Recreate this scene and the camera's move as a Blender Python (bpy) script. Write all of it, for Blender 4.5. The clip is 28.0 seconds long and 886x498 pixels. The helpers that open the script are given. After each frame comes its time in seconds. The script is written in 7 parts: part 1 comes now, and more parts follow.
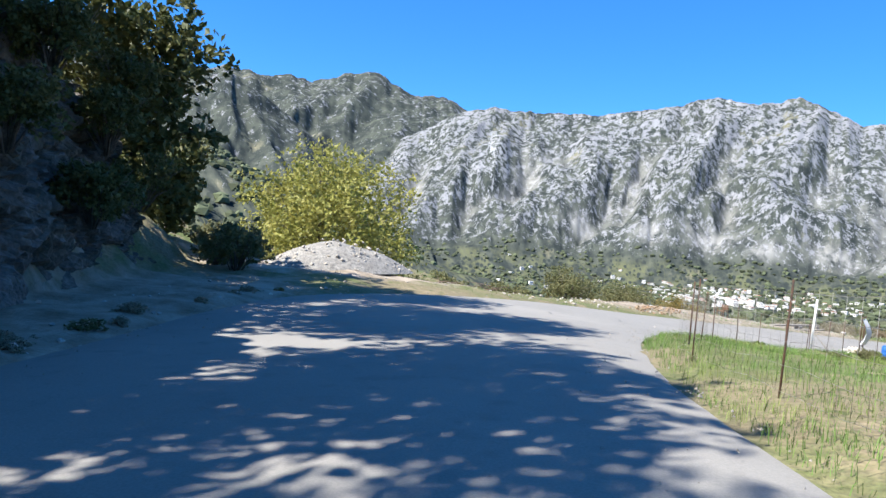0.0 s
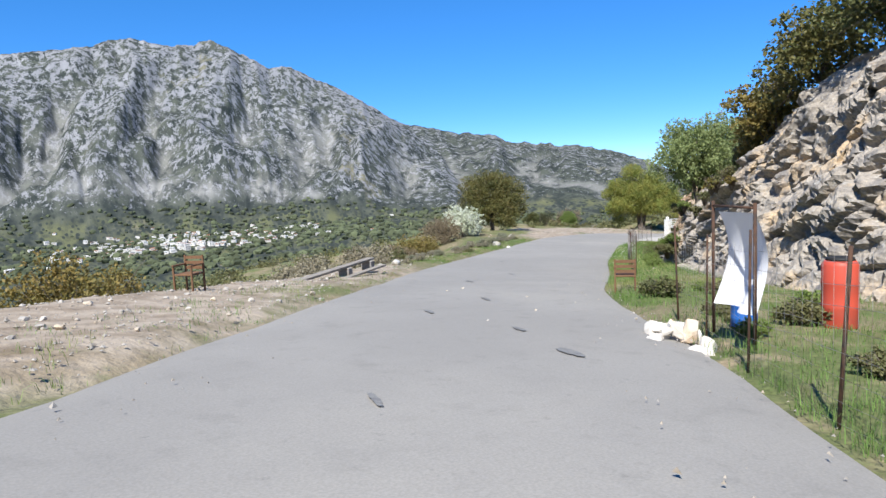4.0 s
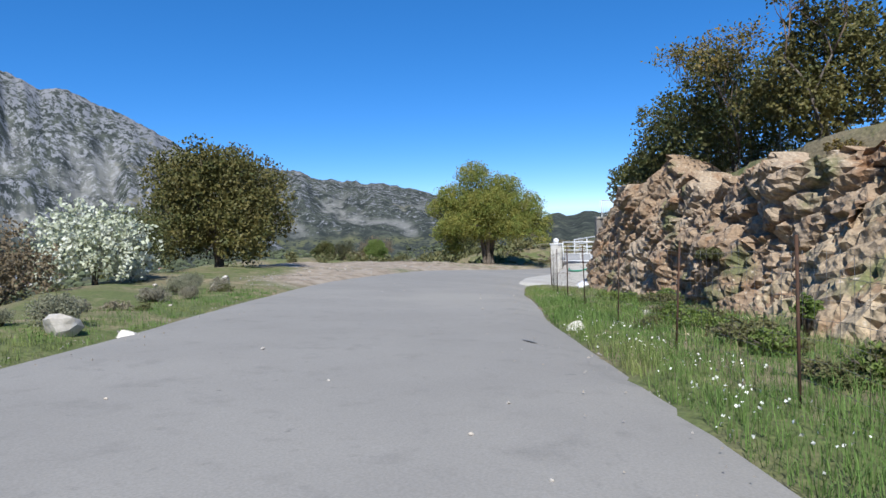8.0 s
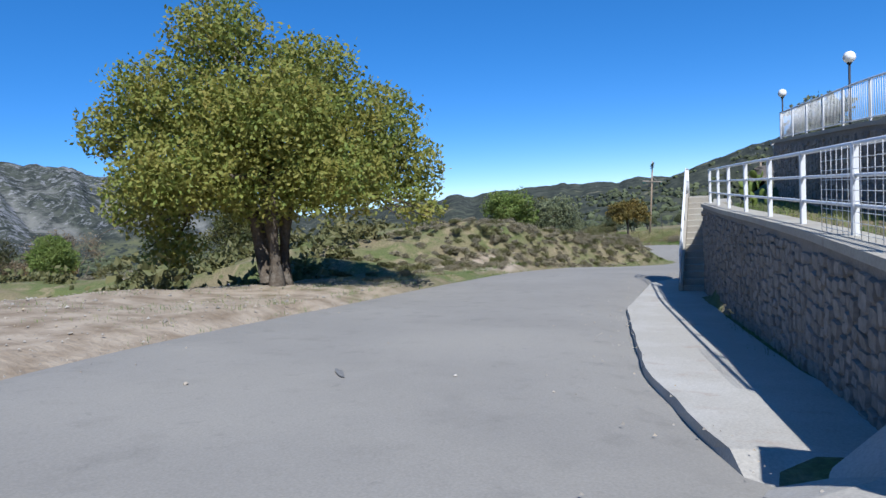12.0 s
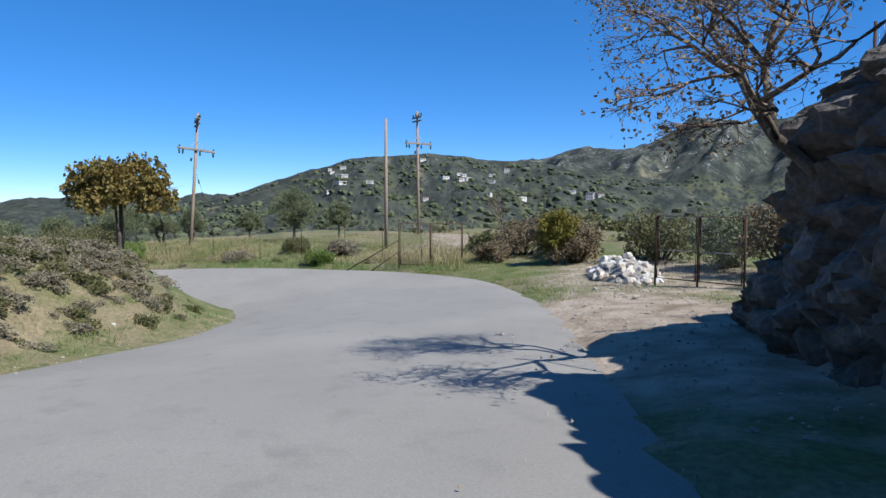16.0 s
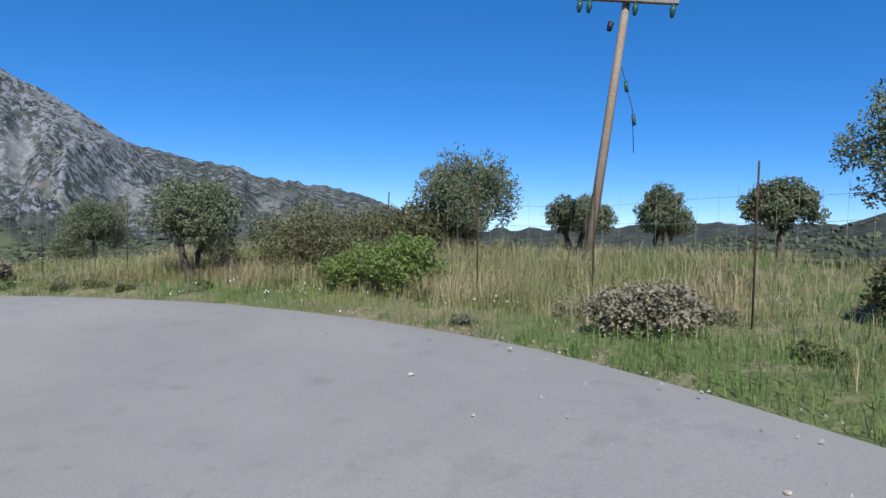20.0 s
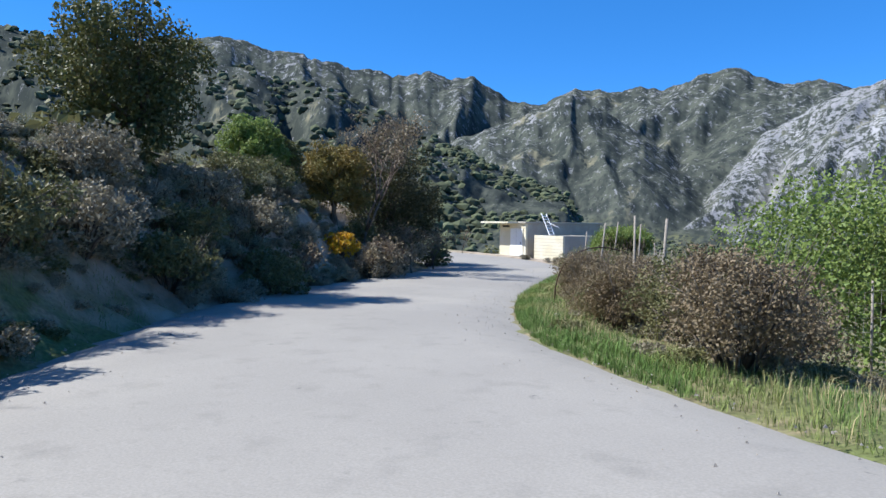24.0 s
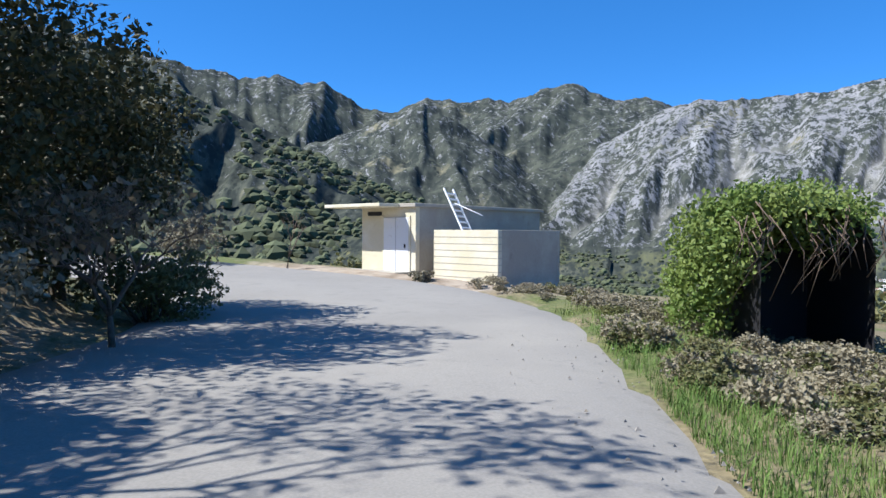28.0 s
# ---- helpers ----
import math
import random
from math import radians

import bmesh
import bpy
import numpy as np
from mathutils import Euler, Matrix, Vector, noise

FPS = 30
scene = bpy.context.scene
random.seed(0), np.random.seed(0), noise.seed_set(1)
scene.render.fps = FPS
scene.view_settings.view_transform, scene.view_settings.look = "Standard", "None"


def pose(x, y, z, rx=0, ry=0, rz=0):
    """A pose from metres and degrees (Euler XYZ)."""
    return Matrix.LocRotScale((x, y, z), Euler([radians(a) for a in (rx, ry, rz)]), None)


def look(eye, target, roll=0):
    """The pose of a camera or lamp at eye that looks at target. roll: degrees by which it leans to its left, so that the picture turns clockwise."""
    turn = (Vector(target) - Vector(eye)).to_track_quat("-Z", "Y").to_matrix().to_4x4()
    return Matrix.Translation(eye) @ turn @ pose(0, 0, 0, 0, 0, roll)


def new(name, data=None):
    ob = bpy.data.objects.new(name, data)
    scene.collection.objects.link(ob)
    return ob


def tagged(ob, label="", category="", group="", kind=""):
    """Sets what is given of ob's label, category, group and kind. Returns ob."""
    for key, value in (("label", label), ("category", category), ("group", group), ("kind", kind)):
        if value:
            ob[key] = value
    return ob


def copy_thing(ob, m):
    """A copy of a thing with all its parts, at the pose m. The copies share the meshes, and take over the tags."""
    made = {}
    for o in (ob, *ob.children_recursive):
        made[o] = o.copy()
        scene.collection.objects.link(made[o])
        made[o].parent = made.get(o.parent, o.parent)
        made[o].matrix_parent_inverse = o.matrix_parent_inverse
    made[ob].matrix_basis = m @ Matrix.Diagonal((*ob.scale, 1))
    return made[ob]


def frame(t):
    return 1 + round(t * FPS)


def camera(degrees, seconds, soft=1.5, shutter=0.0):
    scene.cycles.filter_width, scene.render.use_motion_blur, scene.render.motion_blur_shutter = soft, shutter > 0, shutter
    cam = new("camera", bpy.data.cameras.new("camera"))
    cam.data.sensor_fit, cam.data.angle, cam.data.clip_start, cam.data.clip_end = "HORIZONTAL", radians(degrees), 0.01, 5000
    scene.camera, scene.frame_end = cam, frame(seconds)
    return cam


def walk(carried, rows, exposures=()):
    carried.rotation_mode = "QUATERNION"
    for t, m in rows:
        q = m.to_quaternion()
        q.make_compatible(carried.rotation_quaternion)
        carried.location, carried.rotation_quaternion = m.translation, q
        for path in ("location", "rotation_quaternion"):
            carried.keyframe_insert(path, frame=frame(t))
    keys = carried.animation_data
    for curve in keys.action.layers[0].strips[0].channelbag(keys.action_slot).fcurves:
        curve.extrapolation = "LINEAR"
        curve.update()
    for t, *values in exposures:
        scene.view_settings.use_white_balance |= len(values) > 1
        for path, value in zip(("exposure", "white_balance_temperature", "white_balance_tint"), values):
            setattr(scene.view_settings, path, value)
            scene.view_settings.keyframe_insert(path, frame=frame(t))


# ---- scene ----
cam = camera(67.0, 28.0)
# seconds, eye, then tilt, lean and heading in degrees
PATH = [
    (0.0, 0.000, 0.000, 1.500, 87.86, -4.95, 0.00),
    (0.5, 0.139, 4.179, 1.307, 88.46, -4.62, -3.20),
    (1.0, 0.563, 8.327, 1.153, 88.91, -3.55, -7.42),
    (1.5, 1.440, 12.455, 1.014, 88.21, -1.46, -13.17),
    (2.0, 2.744, 16.501, 0.747, 87.12, -0.28, -19.41),
    (2.5, 4.543, 20.417, 0.420, 86.08, 0.71, -26.13),
    (3.0, 6.927, 24.225, 0.017, 85.61, 1.85, -33.09),
    (3.5, 9.881, 28.043, -0.460, 84.65, 2.54, -39.71),
    (4.0, 13.217, 31.472, -0.966, 84.25, 2.68, -45.33),
    (4.5, 16.823, 34.676, -1.442, 84.98, 2.70, -49.66),
    (5.0, 20.535, 37.586, -1.758, 85.54, 2.40, -52.60),
    (5.5, 24.340, 40.323, -2.123, 85.50, 2.03, -54.81),
    (6.0, 28.257, 42.944, -2.582, 85.45, 1.76, -56.70),
    (6.5, 32.283, 45.468, -3.039, 85.83, 1.73, -58.36),
    (7.0, 36.367, 48.071, -3.449, 86.20, 2.01, -59.63),
    (7.5, 40.735, 50.681, -3.839, 86.40, 2.21, -60.75),
    (8.0, 45.197, 53.315, -4.202, 86.79, 2.11, -61.70),
    (8.5, 49.834, 55.839, -4.526, 87.25, 2.21, -62.57),
    (9.0, 54.651, 58.266, -4.815, 87.42, 2.45, -63.37),
    (9.5, 59.323, 60.678, -5.077, 87.33, 3.06, -64.26),
    (10.0, 63.788, 62.761, -5.380, 87.01, 3.42, -65.55),
    (10.5, 68.211, 64.708, -5.709, 86.56, 4.05, -67.46),
    (11.0, 72.673, 66.441, -6.047, 85.99, 4.50, -70.17),
    (11.5, 76.900, 67.936, -6.339, 86.08, 4.25, -74.02),
    (12.0, 81.265, 69.115, -6.615, 85.51, 3.54, -78.39),
    (12.5, 85.585, 69.913, -6.879, 85.21, 3.12, -83.00),
    (13.0, 90.028, 70.196, -7.423, 85.04, 2.41, -87.67),
    (13.5, 94.324, 70.048, -7.829, 84.95, 1.53, -92.50),
    (14.0, 98.569, 69.637, -8.149, 85.65, 1.22, -96.60),
    (14.5, 102.747, 68.906, -8.426, 86.08, 1.22, -101.06),
    (15.0, 106.837, 67.822, -8.696, 85.91, 1.22, -106.10),
    (15.5, 110.837, 66.383, -9.028, 85.59, 0.88, -111.07),
    (16.0, 114.811, 64.756, -9.362, 85.97, -0.16, -114.41),
    (16.5, 118.462, 63.022, -9.673, 85.82, -1.10, -116.50),
    (17.0, 122.033, 61.331, -9.981, 86.31, -2.09, -117.09),
    (17.5, 125.596, 59.750, -10.215, 86.72, -3.32, -115.10),
    (18.0, 129.187, 58.415, -10.488, 86.87, -4.20, -111.01),
    (18.5, 132.631, 57.584, -10.719, 86.87, -4.58, -104.17),
    (19.0, 135.829, 57.405, -10.875, 86.82, -3.55, -93.73),
    (19.5, 138.878, 57.936, -11.027, 86.96, -2.30, -80.67),
    (20.0, 141.664, 59.224, -11.168, 87.63, -1.65, -66.01),
    (20.5, 144.068, 61.340, -11.348, 87.93, -1.80, -50.12),
    (21.0, 145.837, 64.038, -11.499, 88.42, -2.08, -33.43),
    (21.5, 146.799, 67.102, -11.623, 88.19, -2.33, -17.39),
    (22.0, 146.887, 70.351, -11.784, 88.10, -2.20, -2.36),
    (22.5, 146.302, 73.584, -11.935, 87.63, -1.57, 11.40),
    (23.0, 145.308, 76.661, -12.082, 87.55, -1.17, 19.97),
    (23.5, 143.996, 79.540, -12.231, 87.67, -0.95, 26.36),
    (24.0, 142.448, 82.233, -12.376, 87.90, -0.80, 31.68),
    (24.5, 140.745, 84.804, -12.511, 88.13, -0.60, 35.20),
    (25.0, 138.960, 87.371, -12.642, 88.20, -0.20, 34.38),
    (25.5, 137.151, 90.097, -12.740, 88.25, 0.20, 31.66),
    (26.0, 135.398, 93.065, -12.855, 88.27, 0.43, 28.49),
    (26.5, 133.913, 96.099, -12.979, 88.63, 0.53, 24.83),
    (27.0, 132.659, 99.127, -13.025, 88.68, 0.18, 21.55),
    (27.5, 131.596, 102.069, -13.125, 88.56, 0.02, 19.58),
    (28.0, 130.528, 105.054, -13.209, 88.67, -0.35, 19.23),
]
EXPOSURES = [(0.0, 1.2, 6300, 10), (1.6, 1.1, 6300, 10), (3.0, 0.75, 6300, 10), (4.5, 0.68, 6200, 10), (6.5, 0.35, 6100, 10), (10.0, 0.28, 5950, 10), (13.5, 0.22, 5850, 10), (16.0, 0.35, 6100, 10), (18.0, 0.28, 5900, 10), (20.5, 0.12, 5900, 10), (22.5, 0.16, 5700, 10), (24.5, 0.9, 6100, 10), (28.0, 0.75, 6100, 10)]
walk(cam, [(t, pose(*p)) for t, *p in PATH], EXPOSURES)

# ---- sky and sun ----
SUN_AZ, SUN_EL = 118.0, 50.0      # degrees, counter-clockwise from +y; above the horizon
world = bpy.data.worlds.new("sky")
scene.world = world
world.use_nodes = True
wn = world.node_tree
sky = wn.nodes.new("ShaderNodeTexSky")
sky.sky_type, sky.sun_disc = "NISHITA", False
sky.sun_elevation, sky.sun_rotation = radians(SUN_EL), radians(-SUN_AZ)
sky.altitude, sky.air_density, sky.dust_density, sky.ozone_density = 3000, 0.6, 0.0, 6.0
rich = wn.nodes.new("ShaderNodeHueSaturation")
rich.inputs["Hue"].default_value, rich.inputs["Saturation"].default_value, rich.inputs["Value"].default_value = 0.505, 1.45, 2.05
even = wn.nodes.new("ShaderNodeGamma")
even.inputs["Gamma"].default_value = 0.66
wn.links.new(sky.outputs[0], even.inputs["Color"])
wn.links.new(even.outputs[0], rich.inputs["Color"])
wn.links.new(rich.outputs[0], wn.nodes["Background"].inputs[0])
wn.nodes["Background"].inputs[1].default_value = 0.12
sun = new("sun", bpy.data.lights.new("sun", "SUN"))
sun.data.energy, sun.data.angle, sun.data.color = 5.0, radians(0.53), (1.0, 0.955, 0.88)
sun.matrix_world = look((-math.sin(radians(SUN_AZ)) * 100, math.cos(radians(SUN_AZ)) * 100, 100 * math.tan(radians(SUN_EL))), (0, 0, 0))


# ---- materials ----
def mat(name, base, rough=0.85, metal=0.0, spots=(), bump=None, spec=0.3, island=0.0, per_object=0.0, grain=None):
    """A procedural surface. spots: (scale, colour, low, high, detail) patches of noise laid over the base in turn. bump: (scale, strength, distance).
    island, per_object: how far brightness varies from piece to piece. grain: (scale, amount) fine light and dark."""
    m = bpy.data.materials.new(name)
    m.use_nodes = True
    n, l = m.node_tree.nodes, m.node_tree.links
    b = n["Principled BSDF"]
    b.inputs["Roughness"].default_value, b.inputs["Metallic"].default_value = rough, metal
    b.inputs["Specular IOR Level"].default_value = spec
    where = n.new("ShaderNodeNewGeometry")
    col = n.new("ShaderNodeRGB")
    col.outputs[0].default_value = (*base, 1)
    out = col.outputs[0]

    def mix(a, c, f, kind="MIX"):
        x = n.new("ShaderNodeMix")
        x.data_type, x.blend_type = "RGBA", kind
        if hasattr(f, "node"):
            l.new(f, x.inputs[0])
        else:
            x.inputs[0].default_value = f
        l.new(a, x.inputs[6])
        if hasattr(c, "node"):
            l.new(c, x.inputs[7])
        else:
            x.inputs[7].default_value = (*c, 1)
        return x.outputs[2]

    def cloud(scale, low, high, detail=5.0, rough_=0.6):
        t = n.new("ShaderNodeTexNoise")
        t.inputs["Scale"].default_value, t.inputs["Detail"].default_value, t.inputs["Roughness"].default_value = scale, detail, rough_
        l.new(where.outputs["Position"], t.inputs["Vector"])
        r = n.new("ShaderNodeMapRange")
        r.inputs[1].default_value, r.inputs[2].default_value = low, high
        l.new(t.outputs[0], r.inputs[0])
        return r.outputs[0]

    for scale, colour, low, high, *rest in spots:
        out = mix(out, colour, cloud(scale, low, high, *rest))
    if grain:
        g = n.new("ShaderNodeMapRange")
        g.inputs[1].default_value, g.inputs[2].default_value = 0.3, 0.7
        g.inputs[3].default_value, g.inputs[4].default_value = 1 - grain[1], 1 + grain[1]
        t = n.new("ShaderNodeTexNoise")
        t.inputs["Scale"].default_value, t.inputs["Detail"].default_value = grain[0], 3
        l.new(where.outputs["Position"], t.inputs["Vector"])
        l.new(t.outputs[0], g.inputs[0])
        out = mix(out, g.outputs[0], 1.0, "MULTIPLY")
    for amount, src in ((island, "i"), (per_object, "o")):
        if amount:
            rnd = where.outputs["Random Per Island"] if src == "i" else n.new("ShaderNodeObjectInfo").outputs["Random"]
            g = n.new("ShaderNodeMapRange")
            g.inputs[3].default_value, g.inputs[4].default_value = 1 - amount, 1 + amount
            l.new(rnd, g.inputs[0])
            out = mix(out, g.outputs[0], 1.0, "MULTIPLY")
    l.new(out, b.inputs["Base Color"])
    if bump:
        t = n.new("ShaderNodeTexNoise")
        t.inputs["Scale"].default_value, t.inputs["Detail"].default_value = bump[0], 6
        l.new(where.outputs["Position"], t.inputs["Vector"])
        k = n.new("ShaderNodeBump")
        k.inputs["Strength"].default_value, k.inputs["Distance"].default_value = bump[1], bump[2]
        l.new(t.outputs[0], k.inputs["Height"])
        l.new(k.outputs[0], b.inputs["Normal"])
    m["base"] = base
    return m


def leaf_mat(name, a, c, rough=0.55, trans=0.25):
    """Leaves that vary from colour a to colour c, each with some light coming through."""
    m = bpy.data.materials.new(name)
    m.use_nodes = True
    n, l = m.node_tree.nodes, m.node_tree.links
    b = n["Principled BSDF"]
    b.inputs["Roughness"].default_value, b.inputs["Specular IOR Level"].default_value = rough, 0.25
    geo, big = n.new("ShaderNodeNewGeometry"), n.new("ShaderNodeTexNoise")
    big.inputs["Scale"].default_value, big.inputs["Detail"].default_value = 0.9, 2
    l.new(geo.outputs["Position"], big.inputs["Vector"])
    add = n.new("ShaderNodeMath")
    add.operation = "MULTIPLY_ADD"
    add.inputs[1].default_value = 0.55
    l.new(geo.outputs["Random Per Island"], add.inputs[0])
    r = n.new("ShaderNodeMapRange")
    r.inputs[1].default_value, r.inputs[2].default_value, r.inputs[3].default_value, r.inputs[4].default_value = 0.3, 0.7, 0.0, 0.5
    l.new(big.outputs[0], r.inputs[0])
    l.new(r.outputs[0], add.inputs[2])
    x = n.new("ShaderNodeMix")
    x.data_type = "RGBA"
    l.new(add.outputs[0], x.inputs[0])
    x.inputs[6].default_value, x.inputs[7].default_value = (*a, 1), (*c, 1)
    l.new(x.outputs[2], b.inputs["Base Color"])
    t = n.new("ShaderNodeBsdfTranslucent")
    l.new(x.outputs[2], t.inputs[0])
    s = n.new("ShaderNodeMixShader")
    s.inputs[0].default_value = trans
    l.new(b.outputs[0], s.inputs[1])
    l.new(t.outputs[0], s.inputs[2])
    l.new(s.outputs[0], n["Material Output"].inputs[0])
    return m


M = {
    "asphalt": mat("asphalt", (0.25, 0.235, 0.21), 0.9, spots=[(0.25, (0.28, 0.263, 0.234), 0.4, 0.65), (1.7, (0.215, 0.203, 0.182), 0.55, 0.75), (0.12, (0.30, 0.28, 0.245), 0.55, 0.7), (5, (0.205, 0.194, 0.175), 0.62, 0.8), (2.3, (0.15, 0.143, 0.132), 0.69, 0.75, 9)], bump=(60, 0.18, 0.008), grain=(45, 0.10)),
    "stain": mat("road_stain", (0.165, 0.16, 0.155), 0.9, spots=[(6, (0.2, 0.195, 0.185), 0.4, 0.55)], grain=(60, 0.2)),
    "concrete_pad": mat("concrete_pad", (0.40, 0.375, 0.33), 0.9, spots=[(0.7, (0.46, 0.44, 0.40), 0.45, 0.65), (1.6, (0.36, 0.30, 0.25), 0.58, 0.75)], bump=(30, 0.2, 0.01), grain=(40, 0.12)),
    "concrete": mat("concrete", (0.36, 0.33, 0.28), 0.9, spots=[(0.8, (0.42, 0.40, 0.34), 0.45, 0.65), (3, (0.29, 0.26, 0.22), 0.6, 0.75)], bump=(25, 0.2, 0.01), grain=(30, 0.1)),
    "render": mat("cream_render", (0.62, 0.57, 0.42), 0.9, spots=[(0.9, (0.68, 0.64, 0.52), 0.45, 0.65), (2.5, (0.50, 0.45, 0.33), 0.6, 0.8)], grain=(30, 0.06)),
    "white": mat("white_paint", (0.78, 0.78, 0.76), 0.6, spots=[(2, (0.66, 0.65, 0.62), 0.55, 0.8)], grain=(20, 0.04)),
    "metal_white": mat("white_painted_metal", (0.74, 0.75, 0.76), 0.4, spots=[(6, (0.6, 0.59, 0.57), 0.6, 0.75)]),
    "metal_grey": mat("grey_painted_metal", (0.42, 0.43, 0.45), 0.45, spots=[(5, (0.34, 0.34, 0.35), 0.55, 0.75)]),
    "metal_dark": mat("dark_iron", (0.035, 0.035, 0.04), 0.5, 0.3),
    "rust": mat("rusty_steel", (0.10, 0.055, 0.035), 0.85, 0.3, spots=[(9, (0.05, 0.04, 0.035), 0.45, 0.65)]),
    "wire": mat("galvanised_wire", (0.30, 0.29, 0.27), 0.5, 0.5, spots=[(3, (0.16, 0.11, 0.08), 0.5, 0.65)]),
    "wood_pole": mat("weathered_pole_wood", (0.33, 0.26, 0.195), 0.85, spots=[(3, (0.32, 0.23, 0.16), 0.5, 0.65)], bump=(20, 0.4, 0.02), grain=(25, 0.2)),
    "wood_grey": mat("grey_weathered_wood", (0.27, 0.24, 0.20), 0.9, spots=[(4, (0.19, 0.165, 0.14), 0.5, 0.65)], bump=(25, 0.4, 0.01), grain=(30, 0.2)),
    "wood_brown": mat("brown_wood", (0.16, 0.085, 0.045), 0.8, grain=(20, 0.2)),
    "bark": mat("bark", (0.10, 0.08, 0.06), 0.95, spots=[(3, (0.16, 0.14, 0.115), 0.45, 0.65)], bump=(14, 0.6, 0.03), grain=(18, 0.25)),
    "twig": mat("bare_twigs", (0.17, 0.125, 0.095), 0.95, island=0.3),
    "grey_rock": mat("grey_rock", (0.33, 0.29, 0.24), 0.95, spots=[(0.5, (0.43, 0.32, 0.2), 0.52, 0.64), (1.4, (0.19, 0.175, 0.16), 0.46, 0.62), (5, (0.40, 0.38, 0.34), 0.58, 0.7)], bump=(5, 0.8, 0.12), grain=(12, 0.22)),
    # darkened copy of the grey rock; shade on these faces put into colour
    "shade_rock": mat("shaded_dark_rock", (0.13, 0.115, 0.10), 0.95, spots=[(0.6, (0.08, 0.075, 0.055), 0.48, 0.62), (2, (0.19, 0.17, 0.145), 0.52, 0.66)], bump=(5, 0.8, 0.12), grain=(12, 0.25)),
    "tan_rock": mat("ochre_limestone", (0.29, 0.205, 0.13), 0.95, spots=[(0.35, (0.37, 0.29, 0.205), 0.48, 0.6), (1.1, (0.26, 0.155, 0.085), 0.52, 0.66), (0.5, (0.15, 0.15, 0.07), 0.58, 0.66), (4, (0.26, 0.19, 0.13), 0.56, 0.7), (9, (0.55, 0.47, 0.36), 0.6, 0.72)], bump=(5, 0.9, 0.12), grain=(12, 0.25)),
    "earth_rock": mat("stony_earth", (0.36, 0.27, 0.175), 0.95, spots=[(0.4, (0.43, 0.34, 0.225), 0.46, 0.6), (0.55, (0.15, 0.165, 0.06), 0.50, 0.60), (2.2, (0.30, 0.20, 0.12), 0.54, 0.66), (5, (0.50, 0.43, 0.33), 0.6, 0.7)], bump=(6, 0.8, 0.1), grain=(14, 0.25)),
    "gravel": mat("grey_gravel", (0.27, 0.25, 0.22), 0.95, spots=[(3, (0.34, 0.32, 0.28), 0.45, 0.6), (9, (0.17, 0.16, 0.145), 0.5, 0.62), (20, (0.40, 0.38, 0.34), 0.58, 0.68)], bump=(16, 0.9, 0.06), grain=(30, 0.3)),
    "stone": mat("loose_stone", (0.33, 0.305, 0.27), 0.95, spots=[(2, (0.40, 0.33, 0.24), 0.5, 0.65)], bump=(8, 0.6, 0.04), island=0.25, per_object=0.2, grain=(15, 0.15)),
    "white_stone": mat("pale_quarried_stone", (0.47, 0.435, 0.38), 0.9, spots=[(0.9, (0.56, 0.42, 0.28), 0.55, 0.7), (2.1, (0.42, 0.44, 0.47), 0.55, 0.7)], bump=(8, 0.6, 0.04), island=0.2, per_object=0.22, grain=(15, 0.12)),
    "wall_stone": mat("rubble_wall_stone", (0.25, 0.228, 0.20), 0.95, bump=(9, 0.7, 0.04), per_object=0.16, island=0.16, grain=(14, 0.2)),
    "mortar": mat("mortar", (0.24, 0.222, 0.2), 0.95, spots=[(2, (0.20, 0.18, 0.16), 0.5, 0.7)], bump=(20, 0.5, 0.02), grain=(30, 0.15)),
    "pillar_stone": mat("whitewashed_stone", (0.66, 0.64, 0.59), 0.9, spots=[(5, (0.52, 0.48, 0.42), 0.55, 0.7)], bump=(10, 0.6, 0.02), per_object=0.08, grain=(20, 0.1)),
    "red": mat("red_plastic", (0.50, 0.075, 0.045), 0.5, spots=[(3, (0.42, 0.09, 0.06), 0.5, 0.7)]),
    "blue": mat("blue_plastic", (0.03, 0.13, 0.42), 0.45),
    "teal": mat("teal_plastic", (0.10, 0.42, 0.50), 0.5),
    "green_hose": mat("green_hose", (0.035, 0.25, 0.15), 0.5),
    "black": mat("black_rubber", (0.02, 0.02, 0.02), 0.6),
    "white_cloth": mat("white_sheeting", (0.74, 0.74, 0.76), 0.8, spots=[(2, (0.62, 0.62, 0.66), 0.5, 0.7)]),
    "purple_cloth": mat("purple_cloth", (0.16, 0.13, 0.38), 0.8),
    "globe": mat("opal_glass", (0.85, 0.85, 0.83), 0.25),
    "insulator": mat("glass_insulator", (0.04, 0.10, 0.09), 0.2),
    "roof_tile": mat("terracotta", (0.38, 0.17, 0.10), 0.85, per_object=0.2),
    "house": mat("whitewashed_house", (0.68, 0.65, 0.60), 0.9, per_object=0.22),
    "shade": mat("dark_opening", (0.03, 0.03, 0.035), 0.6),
    "soil": mat("soil", (0.30, 0.235, 0.17), 0.95, spots=[(0.8, (0.36, 0.30, 0.23), 0.45, 0.65)], bump=(12, 0.6, 0.05), grain=(25, 0.2)),
    "grass": mat("grass_blades", (0.105, 0.175, 0.04), 0.8, spots=[(0.35, (0.20, 0.22, 0.07), 0.5, 0.64)], island=0.4),
    "dry_grass": mat("dry_grass_blades", (0.34, 0.29, 0.155), 0.85, spots=[(0.4, (0.22, 0.235, 0.09), 0.48, 0.62)], island=0.35),
    "petal": mat("white_petals", (0.80, 0.80, 0.74), 0.7),
    "yellow": mat("yellow_petals", (0.72, 0.42, 0.02), 0.7, island=0.2),
}
